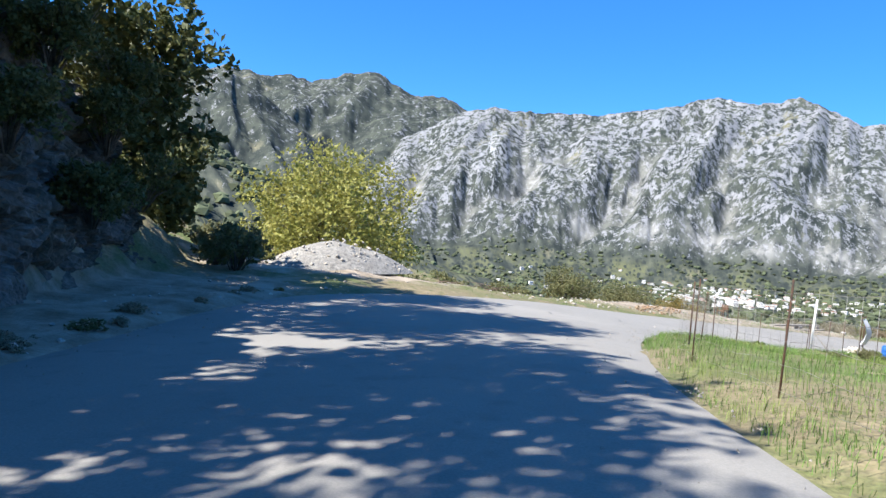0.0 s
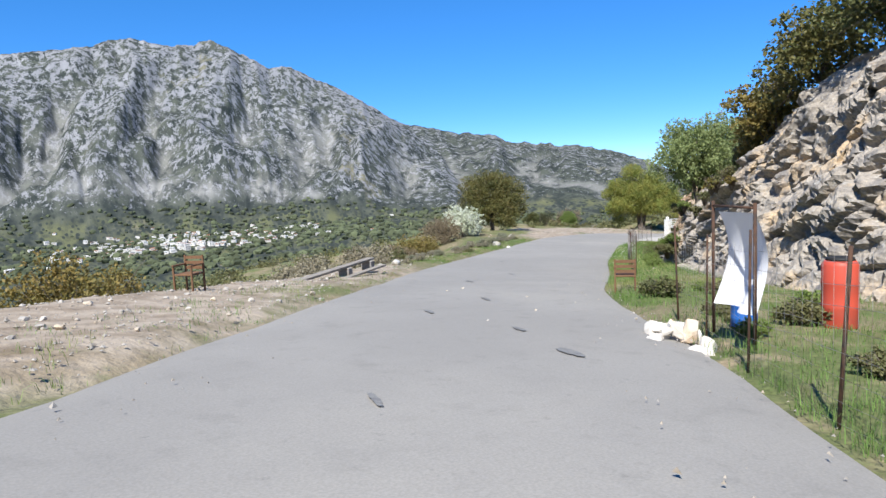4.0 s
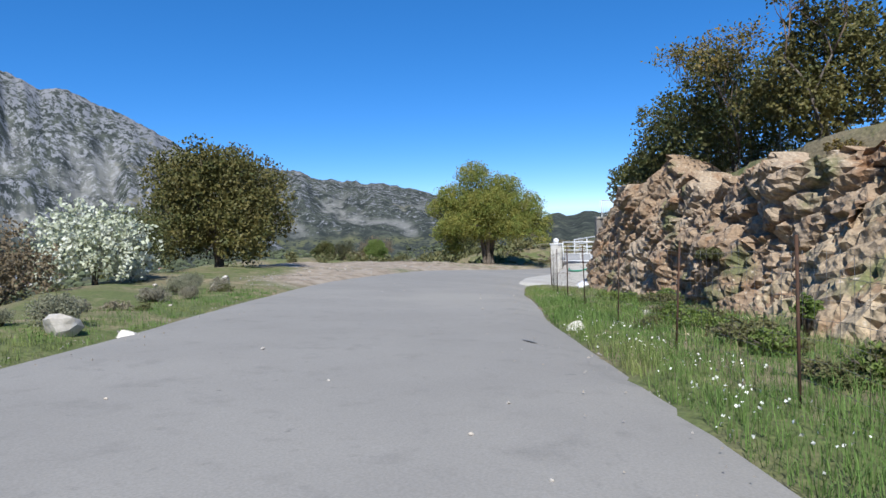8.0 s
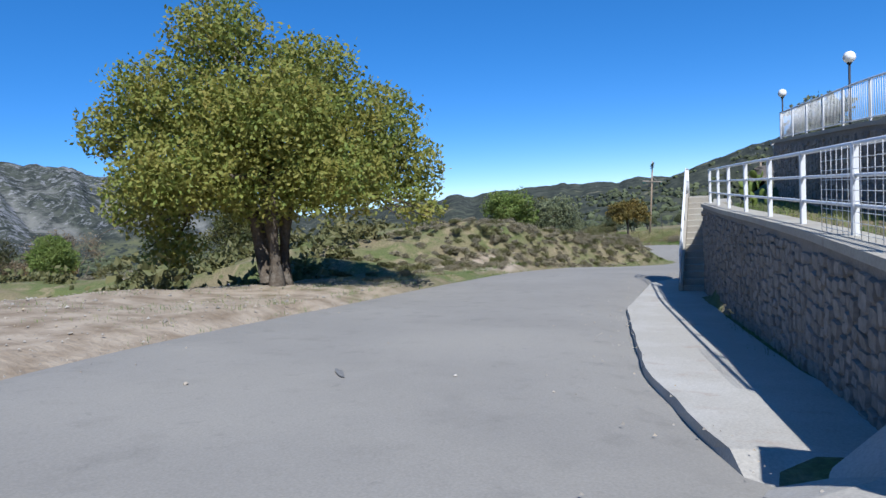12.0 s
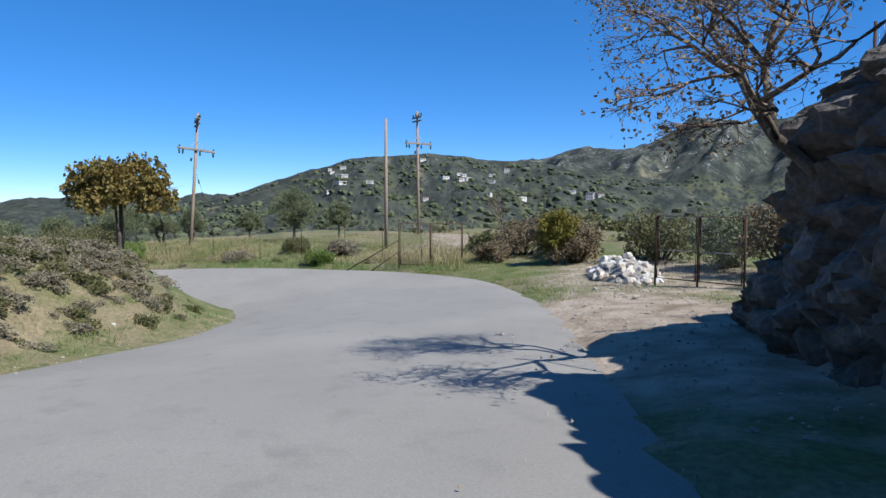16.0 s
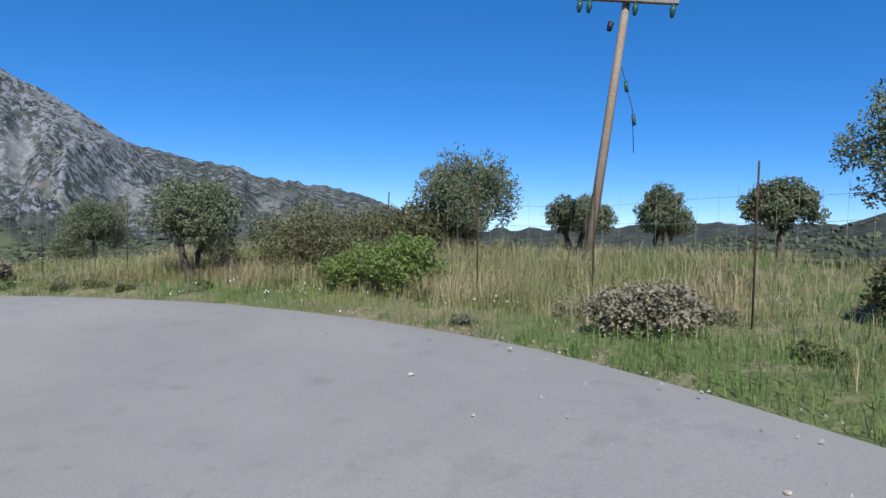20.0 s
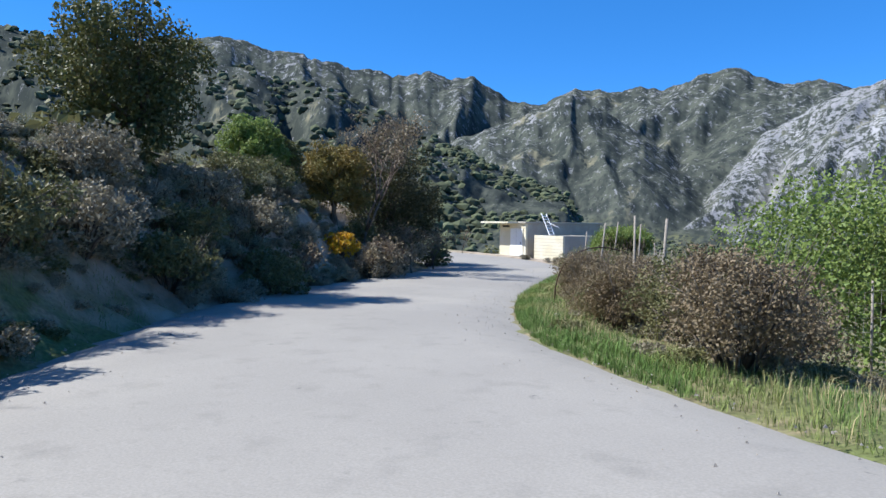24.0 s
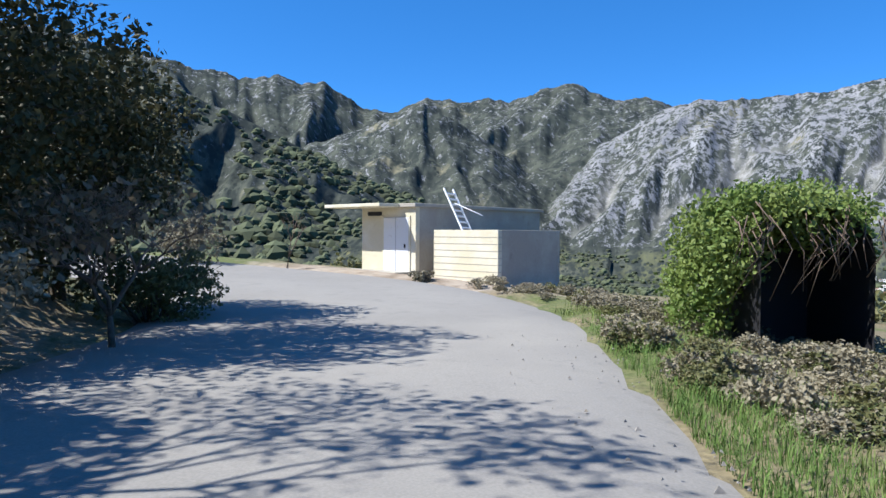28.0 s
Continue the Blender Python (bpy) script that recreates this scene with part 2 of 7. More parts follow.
L = {
    "plane": leaf_mat("plane_leaves", (0.20, 0.28, 0.065), (0.36, 0.31, 0.08), trans=0.4),
    "oak": leaf_mat("evergreen_oak_leaves", (0.06, 0.09, 0.03), (0.15, 0.135, 0.045), trans=0.22),
    "oak_gold": leaf_mat("bronze_oak_leaves", (0.13, 0.135, 0.04), (0.29, 0.20, 0.06), trans=0.25),
    "olive": leaf_mat("olive_leaves", (0.11, 0.135, 0.065), (0.24, 0.26, 0.15), trans=0.22),
    "green": leaf_mat("fresh_leaves", (0.13, 0.21, 0.045), (0.235, 0.28, 0.08), trans=0.32),
    "deep": leaf_mat("dense_oak_leaves", (0.075, 0.095, 0.03), (0.19, 0.155, 0.05), trans=0.22),
    "willow": leaf_mat("willow_leaves", (0.20, 0.26, 0.09), (0.32, 0.36, 0.16), trans=0.4),
    "lime": leaf_mat("spring_leaves", (0.25, 0.27, 0.055), (0.40, 0.36, 0.11), trans=0.35),
    # oak leaves darkened for trees seen in shade; the shade is in the colour
    "dark": leaf_mat("shaded_oak_leaves", (0.035, 0.05, 0.02), (0.10, 0.085, 0.035), trans=0.18),
    "shrub": leaf_mat("shrub_leaves", (0.10, 0.12, 0.045), (0.20, 0.18, 0.08), trans=0.22),
    "scrub": leaf_mat("spiny_scrub", (0.20, 0.18, 0.12), (0.33, 0.29, 0.20), trans=0.15),
    "brown": leaf_mat("brown_leaves", (0.165, 0.125, 0.078), (0.255, 0.205, 0.125), trans=0.2),
    "blossom": leaf_mat("white_blossom", (0.74, 0.74, 0.66), (0.42, 0.46, 0.27), trans=0.2),
    "yellow": leaf_mat("broom_flowers", (0.75, 0.43, 0.02), (0.50, 0.36, 0.04), trans=0.2),
}


# ---- building helpers ----
def mesh_of(name, verts, faces, material=None, smooth=False):
    me = bpy.data.meshes.new(name)
    me.from_pydata([tuple(map(float, v)) for v in verts], [], [tuple(map(int, f)) for f in faces])
    if material:
        me.materials.append(material)
    if smooth:
        me.polygons.foreach_set("use_smooth", [True] * len(me.polygons))
    me.update()
    return me


def part(name, bm, material, parent=None, label=""):
    """Links a bmesh or a mesh as one object under a thing."""
    if isinstance(bm, bmesh.types.BMesh):
        me = bpy.data.meshes.new(name)
        bm.to_mesh(me)
        bm.free()
        me.materials.append(material)
    else:
        me = bm
        if material and not me.materials:
            me.materials.append(material)
    ob = new(name, me)
    ob.parent = parent
    if label:
        ob["label"] = label
    return ob


def thing(name, m, label, category, group="", kind=""):
    ob = new(name)
    ob.empty_display_size = 0.2
    ob.matrix_world = m
    return tagged(ob, label, category, group, kind)


def box(bm, x0, x1, y0, y1, z0, z1, bevel=0.0):
    r = bmesh.ops.create_cube(bm, size=1.0, matrix=Matrix.LocRotScale(((x0 + x1) / 2, (y0 + y1) / 2, (z0 + z1) / 2), None, (x1 - x0, y1 - y0, z1 - z0)))
    if bevel:
        es = list({e for v in r["verts"] for e in v.link_edges})
        bmesh.ops.bevel(bm, geom=es, offset=bevel, segments=1, affect="EDGES")
    return bm


def boxed(*a, bevel=0.0):
    return box(bmesh.new(), *a, bevel=bevel)


def tube(bm, points, radii, sides=6):
    """A tapered round bar through the points."""
    pts = [Vector(p) for p in points]
    if not hasattr(radii, "__len__"):
        radii = [radii] * len(pts)
    rings = []
    for i, p in enumerate(pts):
        d = (pts[min(i + 1, len(pts) - 1)] - pts[max(i - 1, 0)]).normalized()
        a = d.orthogonal().normalized() if abs(d.z) > 0.99 else d.cross(Vector((0, 0, 1))).normalized()
        b = d.cross(a)
        rings.append([bm.verts.new(p + (a * math.cos(k * math.tau / sides) + b * math.sin(k * math.tau / sides)) * radii[i]) for k in range(sides)])
    for r, q in zip(rings, rings[1:]):
        for k in range(sides):
            bm.faces.new((r[k], r[(k + 1) % sides], q[(k + 1) % sides], q[k])).smooth = True
    for r in (rings[0][::-1], rings[-1]):
        bm.faces.new(r)
    return bm


def tubed(points, radii, sides=6):
    return tube(bmesh.new(), points, radii, sides)


def wave(x, y, seed=0):
    """Smooth value noise from 0 to 1 on arrays."""
    x, y = np.asarray(x, float) + seed * 17.3, np.asarray(y, float) - seed * 31.7
    i, j = np.floor(x), np.floor(y)
    u, v = x - i, y - j
    u, v = u * u * (3 - 2 * u), v * v * (3 - 2 * v)

    def h(a, b):
        s = np.sin(a * 127.1 + b * 311.7 + seed * 74.7) * 43758.5453
        return s - np.floor(s)

    return (h(i, j) * (1 - u) + h(i + 1, j) * u) * (1 - v) + (h(i, j + 1) * (1 - u) + h(i + 1, j + 1) * u) * v


def fbm(x, y, octaves=5, seed=0, gain=0.5):
    t, a, s = 0.0, 1.0, 0.0
    for k in range(octaves):
        t, s, a = t + a * wave(x * 2.03 ** k, y * 2.03 ** k, seed + k), s + a, a * gain
    return t / s


def step(x):
    x = np.clip(x, 0, 1)
    return x * x * (3 - 2 * x)


# ---- the lie of the land ----
# the driven line of the road second by second: x, y, height
LINE = [
    (-1.2, -16, 0.7), (-0.4, -8, 0.4), (0, 0, 0), (0.6, 8.3, -0.35), (2.7, 16.5, -0.75), (6.9, 24.2, -1.48), (13.2, 31.5, -2.47), (20.5, 37.6, -3.26),
    (28.3, 42.9, -4.08), (36.4, 48.1, -4.95), (45.2, 53.3, -5.70), (54.7, 58.3, -6.31), (63.8, 62.8, -6.88), (72.7, 66.4, -7.55), (81.3, 69.1, -8.11),
    (90, 70.2, -8.92), (98.6, 69.6, -9.65), (106.8, 67.8, -10.2), (114.8, 64.8, -10.86), (122, 61.3, -11.48), (129.2, 58.4, -11.99), (135.8, 57.4, -12.37)]
LINE_BACK = [
    (141.7, 59.2, -12.67), (145.8, 64, -13), (146.9, 70.4, -13.28), (145.3, 76.7, -13.58), (142.4, 82.2, -13.88), (139, 87.4, -14.14), (135.4, 93.1, -14.36),
    (132.7, 99.1, -14.52), (130.5, 105.1, -14.66), (128.1, 111.5, -14.7), (125.3, 117.2, -14.7), (121, 121.6, -14.65), (115, 124.6, -14.5), (107, 126.5, -14.2)]
BANKING = [-4.9, -4.9, -4.9, -3.4, -0.3, 2, 3, 2.6, 2, 2, 2.1, 2.5, 3.4, 4.4, 3.8, 2.8, 1.6, 1.4, 0, -2.1, -4.4, -5.2, -5, -5, -4.6, -3.2, -1.8, -0.8, 0.2, 0.2, 0, 0, 0, 0, 0, 0]
LEFT_WIDTH = [6, 6, 6, 6, 7, 5.4, 4.4, 4.2, 5, 5.8, 6, 5.9, 5.9, 6, 5.6, 6.2, 6.4, 6.2, 7.4, 7.4, 6.4, 4.9, 3.8, 3.5, 3.5, 3.6, 3.8, 4.8, 5.5, 6.2, 6.0, 4.8, 4.6, 4.6, 4.6, 4.6]
RIGHT_WIDTH = [2.6, 2.6, 2.6, 2.6, 2.3, 2, 2.6, 2.8, 2, 2.3, 2.2, 2.1, 2.2, 2.1, 2.2, 1.9, 1.7, 1.2, 1.5, 1.8, 2.6, 3.5, 3.7, 4.45, 5.0, 5.2, 4.8, 3.1, 1.9, 1.6, 1.6, 2.2, 3.2, 3.6, 3, 3]
T0 = -2.0


def glide(table, t):
    """A smooth line through values given second by second from T0."""
    a = np.asarray(table, float)
    k = np.clip(np.asarray(t, float) - T0, 0, len(a) - 1.0001)
    i = k.astype(int)
    u = (k - i)[..., None] if a.ndim > 1 else k - i
    p0, p1, p2, p3 = a[np.maximum(i - 1, 0)], a[i], a[i + 1], a[np.minimum(i + 2, len(a) - 1)]
    m0, m1 = (p2 - p0) / 2, (p3 - p1) / 2
    return (2 * u**3 - 3 * u**2 + 1) * p1 + (u**3 - 2 * u**2 + u) * m0 + (-2 * u**3 + 3 * u**2) * p2 + (u**3 - u**2) * m1


TS = np.arange(T0, 33.01, 0.1)
RP = glide(LINE + LINE_BACK, TS)
TAN = np.gradient(RP[:, :2], axis=0)
TAN /= np.linalg.norm(TAN, axis=1)[:, None]
NOR = np.stack([TAN[:, 1], -TAN[:, 0]], 1)          # to the right of travel
BANK = np.tan(np.radians(glide(BANKING, TS)))
RISE = np.gradient(RP[:, 2]) / np.linalg.norm(np.gradient(RP[:, :2], axis=0), axis=1)   # climb per metre driven
WL, WR = glide(LEFT_WIDTH, TS), glide(RIGHT_WIDTH, TS)

# banks beside the road: second, where the rise begins and ends across the road, its height, the slope beyond
RIGHT_BANK = [(-4, 5, 12, 1, .2), (0, 5, 14, .5, .1), (2, 6, 14, .5, .1), (3.5, 12, 16, 2, .3), (4.5, 12, 15, 5, .3), (5.5, 9.5, 12.5, 5, .3), (6.3, 8, 12, 4.6, .3),
              (7, 7.6, 10, 3.3, .25), (8, 7.6, 9.6, 3.2, .2), (9, 7.4, 9.4, 3.9, .15), (9.6, 7.2, 9, 4.4, .1), (10.3, 7.2, 9, 4.4, .05), (10.8, 7.4, 9.6, 2.6, .02), (11.1, 6, 9, .6, 0), (11.4, 6, 9, .2, 0), (11.9, 7, 9, .2, 0)]
RIGHT_BANK_2 = [(12.2, 5, 9, .2, 0), (12.5, 4.3, 4.7, .9, .0), (13, 4.25, 4.65, 1.7, .0), (14, 4.1, 4.5, 2.3, .0), (15, 3.6, 4.0, 2.8, .05), (15.5, 3.9, 4.8, 4, .25),
                (16, 3.8, 5.4, 5.2, .25), (17, 4.6, 6.6, 5.2, .25), (17.6, 7, 10, 3, .2), (18, 12, 18, .6, .05), (19, 12, 20, .2, 0)]
RIGHT_BANK_3 = [(20, 10, 20, .3, -.02), (21, 7, 10, .4, -.03), (22, 7.5, 10, .3, -.05), (23, 7, 12, -.3, -.08), (24, 6.5, 12, -.8, -.1), (25, 4.5, 9, -.8, -.12), (26, 3, 8, -.8, -.12), (28, 3, 8, -.6, -.12), (33, 4, 10, -.5, -.12)]
LEFT_BANK = [(-4, 9.5, 13, 8, .4), (0, 9.5, 13, 8, .4), (1, 9.5, 13, 8, .4), (1.7, 11, 14, 4, .3), (2.4, 15, 18, 1, 0), (2.9, 10, 18, -.8, -.3), (3.5, 6.5, 13, -1.4, -.45), (5, 9, 16, -2, -.5),
             (7, 8, 15, -2, -.5), (9, 8, 15, -1.8, -.45), (10.5, 13, 22, -2, -.4), (12, 15, 21, -3, -.55), (13, 13.5, 19, -3.5, -.6), (14, 12.5, 18, -3, -.5), (15, 8, 14, .8, 0)]
LEFT_BANK_2 = [(16, 7.9, 11, 2.4, .03), (17.5, 7.7, 10.5, 2.6, .05), (18.3, 6.6, 10, 2.5, .05), (19, 5.2, 9, 2.4, .05), (20, 3.5, 8, 2.2, .05), (22, 3.8, 9, 2.5, .1), (23.5, 4, 10, 3.5, .2),
               (25, 4.8, 10.5, 4.6, .15), (26, 5.4, 8.6, 3.5, .2), (27.5, 5.9, 8.6, 3.4, .2), (28, 5.9, 8.6, 3.4, .2), (30, 5.2, 10, 3.5, .2), (33, 5, 10, 3, .3)]
RB, LB = np.array(RIGHT_BANK + RIGHT_BANK_2 + RIGHT_BANK_3, float), np.array(LEFT_BANK + LEFT_BANK_2, float)

# ridges round the valley, each: heading and rise in degrees along its crest as seen from one place; that place; distance of the crest; distance of its foot;
# height of the foot; how steeply it gathers; spacing of its ribs in metres; depth of the ribs; how much scrub it bears
MASSIF = ([(16, -4), (14, 1), (12, 3), (9, 4.8), (6, 6.6), (4, 7.8), (1.7, 9.2), (-.8, 10.1), (-2.8, 10.4), (-4.8, 10.2), (-8.3, 10.4), (-11.8, 10.55), (-15.3, 11.1), (-17.6, 11.5), (-18.8, 11.8), (-20.5, 12.2), (-22.3, 11.75),
            (-24.3, 11.8), (-26.5, 12.2), (-28, 11.3), (-29.3, 10.6), (-30.8, 10), (-32.1, 10.1), (-33.8, 9.4), (-35.8, 8.5), (-37.8, 7.4), (-39.8, 6.3), (-41.8, 5.1), (-44.3, 3.3), (-47, 0), (-50, -4)], (85, 65), 3700, 1500, -108, 1.4, 560, .08, .655)
CHAIN = ([(70, 13), (62, 13), (50, 14.4), (45, 13.9), (40, 13), (36, 12.4), (33, 12.8), (31, 12.1), (29, 12.2), (26.5, 10.9), (24.3, 10.1), (23, 10.1), (20.6, 11.2), (19, 11.4), (17, 10.9), (15, 11.4), (13.5, 11.1),
           (11.3, 11.9), (9, 12.4), (7, 11.8), (5, 11.1), (2.5, 10.9), (1, 10.3), (-1, 9.5), (-6, 7), (-10, 0)], (125, 85), 5000, 2300, -70, 1.3, 900, .085, .765)
SPUR = ([(34, 5), (30, 7.4), (26, 8.6), (23, 9.6), (20.8, 10.9), (18, 9.5), (15, 7.6), (12, 5.4), (9, 3), (5, -3)], (125, 85), 3500, 1700, -70, 1.2, 600, .08, .765)
NEAR_SPUR = ([(80, 15), (60, 13), (53, 12.9), (45, 11.6), (40, 10.4), (37, 9.6), (31.5, 7), (25.5, 4), (21, 2.4), (17, -5)], (130, 105), 1050, 330, -30, 1.1, 190, .08, .80)
LONG_RIDGE = ([(-33, 5), (-38, 5.8), (-41, 5.3), (-43.5, 4.9), (-46.5, 4.2), (-49, 3.9), (-52, 3.1), (-55, 2.8), (-57.5, 2.4), (-60, 1.9), (-62, 1.2), (-64, .2), (-68, -1.6)], (45, 53), 4500, 1900, -115, 1.25, 520, .07, .72)
PLAIN = ([(-58, -1), (-68, -.75), (-72, -.6), (-77, -.2), (-81, .1), (-85, .4), (-88, .5), (-93, .5), (-98, .4), (-104, -1)], (100, 68), 4600, 900, -120, .5, 600, .04, .85)
EAST_HILL = ([(-84, -2), (-90, -.4), (-94, .1), (-97, .6), (-99.3, 1.35), (-102.9, 2.7), (-107, 3.55), (-111, 3.85), (-115, 3.9), (-119, 3.65), (-122, 3.3), (-126, 2.9), (-130, 2.3), (-135, 1.4), (-141, .4), (-152, -.5)], (122, 60), 1350, 420, -45, 1.15, 260, .07, .88)
SOUTH_PEAKS = ([(-112, 1), (-119, 3), (-121.5, 3.4), (-123.3, 3.95), (-124.7, 4.55), (-127.5, 4.45), (-129.1, 4.1), (-131.5, 4.7), (-133.2, 5.9), (-134.6, 6.7), (-136.1, 6.6), (-138.2, 6.1), (-141.3, 6.5), (-143.2, 7), (-144.8, 7.4),
                 (-146.1, 6.8), (-148.1, 7.5), (-155, 8), (-170, 6), (-180, 5)], (122, 60), 2900, 900, -20, 1.15, 380, .12, .76)
BEHIND = ([(180, 5), (150, 7), (120, 11), (95, 14), (78, 15), (70, 11)], (85, 65), 1800, 300, 0, 1.1, 300, .1, .85)
RIDGES = [MASSIF, CHAIN, SPUR, NEAR_SPUR, LONG_RIDGE, PLAIN, EAST_HILL, SOUTH_PEAKS, BEHIND]
HUB = np.array([85.0, 65.0])


def far_land(x, y):
    """Valley and mountains, from a few dozen metres off the road to the skyline: height, scrub, bare gullies."""
    dx, dy = x - HUB[0], y - HUB[1]
    r, az = np.hypot(dx, dy), np.degrees(np.arctan2(-dx, dy))
    floor = np.interp(az, [-180, -150, -130, -100, -90, -75, -60, -40, -5, 20, 40, 70, 120, 180], [10, 0, -45, -45, -90, -120, -120, -85, -112, -95, -60, 0, 20, 10])
    reach = np.interp(az, [-180, -150, -130, -100, -85, -40, -5, 20, 35, 60, 180], [350, 350, 350, 400, 1000, 1600, 1600, 1300, 600, 350, 350])
    z = -9 + (floor + 9) * np.clip((r - 45) / (reach * 0.45), 0, 1) ** 0.75
    z = z + (fbm(x / 160, y / 160, 6, 9, 0.55) - 0.5) * 10 * step((r - 120) / 300)
    scrub, bare = np.ones(x.shape), np.zeros(x.shape)
    wx, wy = fbm(x / 800, y / 800, 3, 5) - 0.5, fbm(x / 800, y / 800, 3, 6) - 0.5
    fine = fbm(np.radians(az) * 2600 / 130, r * 0.42 / 130, 5, 21, 0.55) - 0.5
    for n, (rows, (ox, oy), dist, foot, base, gather, gap, deep, green) in enumerate(RIDGES):
        k = np.array(sorted(rows), float)
        rs, a = np.hypot(x - ox, y - oy), np.degrees(np.arctan2(-(x - ox), y - oy))
        here = (a > k[0, 0]) & (a < k[-1, 0]) & (rs > foot * 0.6)
        if not here.any():
            continue
        X, Y, rs, a = x[here], y[here], rs[here], a[here]
        along = np.radians(a) * dist
        crest = -9 + dist * np.tan(np.radians(np.interp(a, k[:, 0], k[:, 1]))) + (fbm(along / 110, along * 0, 5, 41 + n, 0.6) - 0.5) * dist * 0.016
        s = np.clip((rs - foot) / (dist - foot), 0, 1)
        high = np.maximum(crest - base, 30)
        slant = 4.6 * (fbm(along / 2000, along * 0, 2, 80 + n) - 0.5)
        u = along / gap + 0.9 * (fbm(along / gap * 0.7, s * 0.7, 2, 50 + n) - 0.5) + (1 - s) * slant + wx[here] * 1.2
        big = np.abs(2 * (u - np.floor(u)) - 1) ** 1.15
        v = along / gap * 2.7 + 1.6 * (fbm(along / gap * 1.6, s * 2.2, 2, 60 + n) - 0.5) + (1 - s) * slant * 1.5 + wy[here] * 1.5
        mid = np.abs(2 * (v - np.floor(v)) - 1)
        low = fbm(along / gap * 7.5 + v, s * 4, 3, 70 + n, 0.5)
        size = 0.45 + 1.1 * fbm(along / gap * 0.8, along * 0, 2, 90 + n)
        ribs = ((big - 0.5) * 0.62 * size + (mid - 0.5) * 0.26 * (0.3 + s) + (0.4 - 3.2 * np.abs(low - 0.5)) * 0.05) * -1
        body = step(s / 0.55) * (1 - s) ** 0.5 * 1.6
        h = base + (crest - base) * s ** gather + high * deep * 2.7 * ribs * body + fine[here] * high * 0.05 * step(s * 4) * (1 - 0.55 * s)
        h = h - np.maximum(rs - dist, 0) * 0.45 - np.maximum(foot - rs, 0) * 0.12
        over = h > z[here]
        z[here] = np.maximum(z[here], h)
        low_down = 1 - step((s - 0.03) / 0.22)
        g = np.clip(green + low_down * 0.45 - s * 0.10 - (ribs + 0.1) * 0.10, 0, 1)
        scrub[here] = np.where(over, g, scrub[here])
        bare[here] = np.where(over, step((-ribs - 0.02) * 4) * step((s - 0.1) * 6) * step((0.85 - s) * 4) * (green < 0.75), bare[here])
    return z, scrub, bare


def far_height(x, y):
    return far_land(x, y)[0]


def side(table, t, across):
    a, b, h, s = (np.interp(t, table[:, 0], table[:, k]) for k in (1, 2, 3, 4))
    return h * step((across - a) / (b - a)) + s * np.clip(across - b, 0, 25)


def limb_height(x, y, lo, hi):
    k = np.where((TS >= lo) & (TS <= hi))[0]
    best, at = np.full(x.shape, 1e9), np.zeros(x.shape, int)
    if x.size < 4000:
        d = (x[:, None] - RP[k[::2], 0]) ** 2 + (y[:, None] - RP[k[::2], 1]) ** 2
        j = d.argmin(1)
        best, at = d[np.arange(x.size), j], k[::2][j]
    else:
        for i in k[::2]:
            d = (x - RP[i, 0]) ** 2 + (y - RP[i, 1]) ** 2
            m = d < best
            best[m], at[m] = d[m], i
    lat = (x - RP[at, 0]) * NOR[at, 0] + (y - RP[at, 1]) * NOR[at, 1]
    along = (x - RP[at, 0]) * TAN[at, 0] + (y - RP[at, 1]) * TAN[at, 1]
    t = TS[at]
    z = RP[at, 2] + along * np.gradient(RP[:, 2])[at] / 0.8 * (np.abs(along) < 2) - np.clip(lat, -12, 10) * BANK[at]
    z = z + np.where(lat > 0, side(RB, t, lat), side(LB, t, -lat))
    inside = (lat < WR[at] + 0.35) & (lat > -WL[at] - 0.35) & (np.abs(along) < 1.6)
    return z, np.sqrt(best), lat, at, inside


# small rises and hollows: x, y, radii, height
BUMPS = [(100, 81, 8, 6, 0.12), (-5, 30, 5, 3.4, 0.3), (14, 41, 7, 2.5, 0.12), (137, 70, 5, 6, 0.4), (118, 73.5, 8, 3, 0.3), (108, 92, 11, 7, -2.2), (98, 86, 18, 7, 0.45)]


def near_height(x, y, detail=True):
    za, da, la, ia, ina = limb_height(x, y, -2, 19.2)
    zb, db, lb, ib, inb = limb_height(x, y, 19.2, 33)
    wa, wb = 1 / (da + 0.3) ** 5, 1 / (db + 0.3) ** 5
    z = (za * wa + zb * wb) / (wa + wb)
    d, inside = np.minimum(da, db), ina | inb
    for bx, by, ax, ay, h in BUMPS:
        z = z + h * np.exp(-((x - bx) / ax) ** 2 - ((y - by) / ay) ** 2) * ~inside
    if detail:
        off = step((d - 4.8) / 5)
        z = z + np.where(inside, -0.14, (fbm(x / 2.3, y / 2.3, 4, 2) - 0.5) * 0.35 * off + (fbm(x / 9, y / 9, 3, 4) - 0.5) * 0.8 * step((d - 9) / 10))
    f = step((d - 30) / 35)
    far = f > 0
    if far.any():
        z[far] = z[far] * (1 - f[far]) + far_height(x[far], y[far]) * f[far]
    return z, d, inside


def ground_z(x, y):
    return float(near_height(np.array([float(x)]), np.array([float(y)]))[0][0])


def beside(t, lat):
    """The place beside the road at second t, lat metres to the right of the driven line."""
    i = int(round((t - T0) * 10))
    return float(RP[i, 0] + NOR[i, 0] * lat), float(RP[i, 1] + NOR[i, 1] * lat)


def grid_faces(nu, nv, wrap=False):
    i, j = np.meshgrid(np.arange(nu if wrap else nu - 1), np.arange(nv - 1), indexing="ij")
    a, b = i * nv + j, ((i + 1) % nu) * nv + j
    return np.stack([a, b, b + 1, a + 1], -1).reshape(-1, 4)


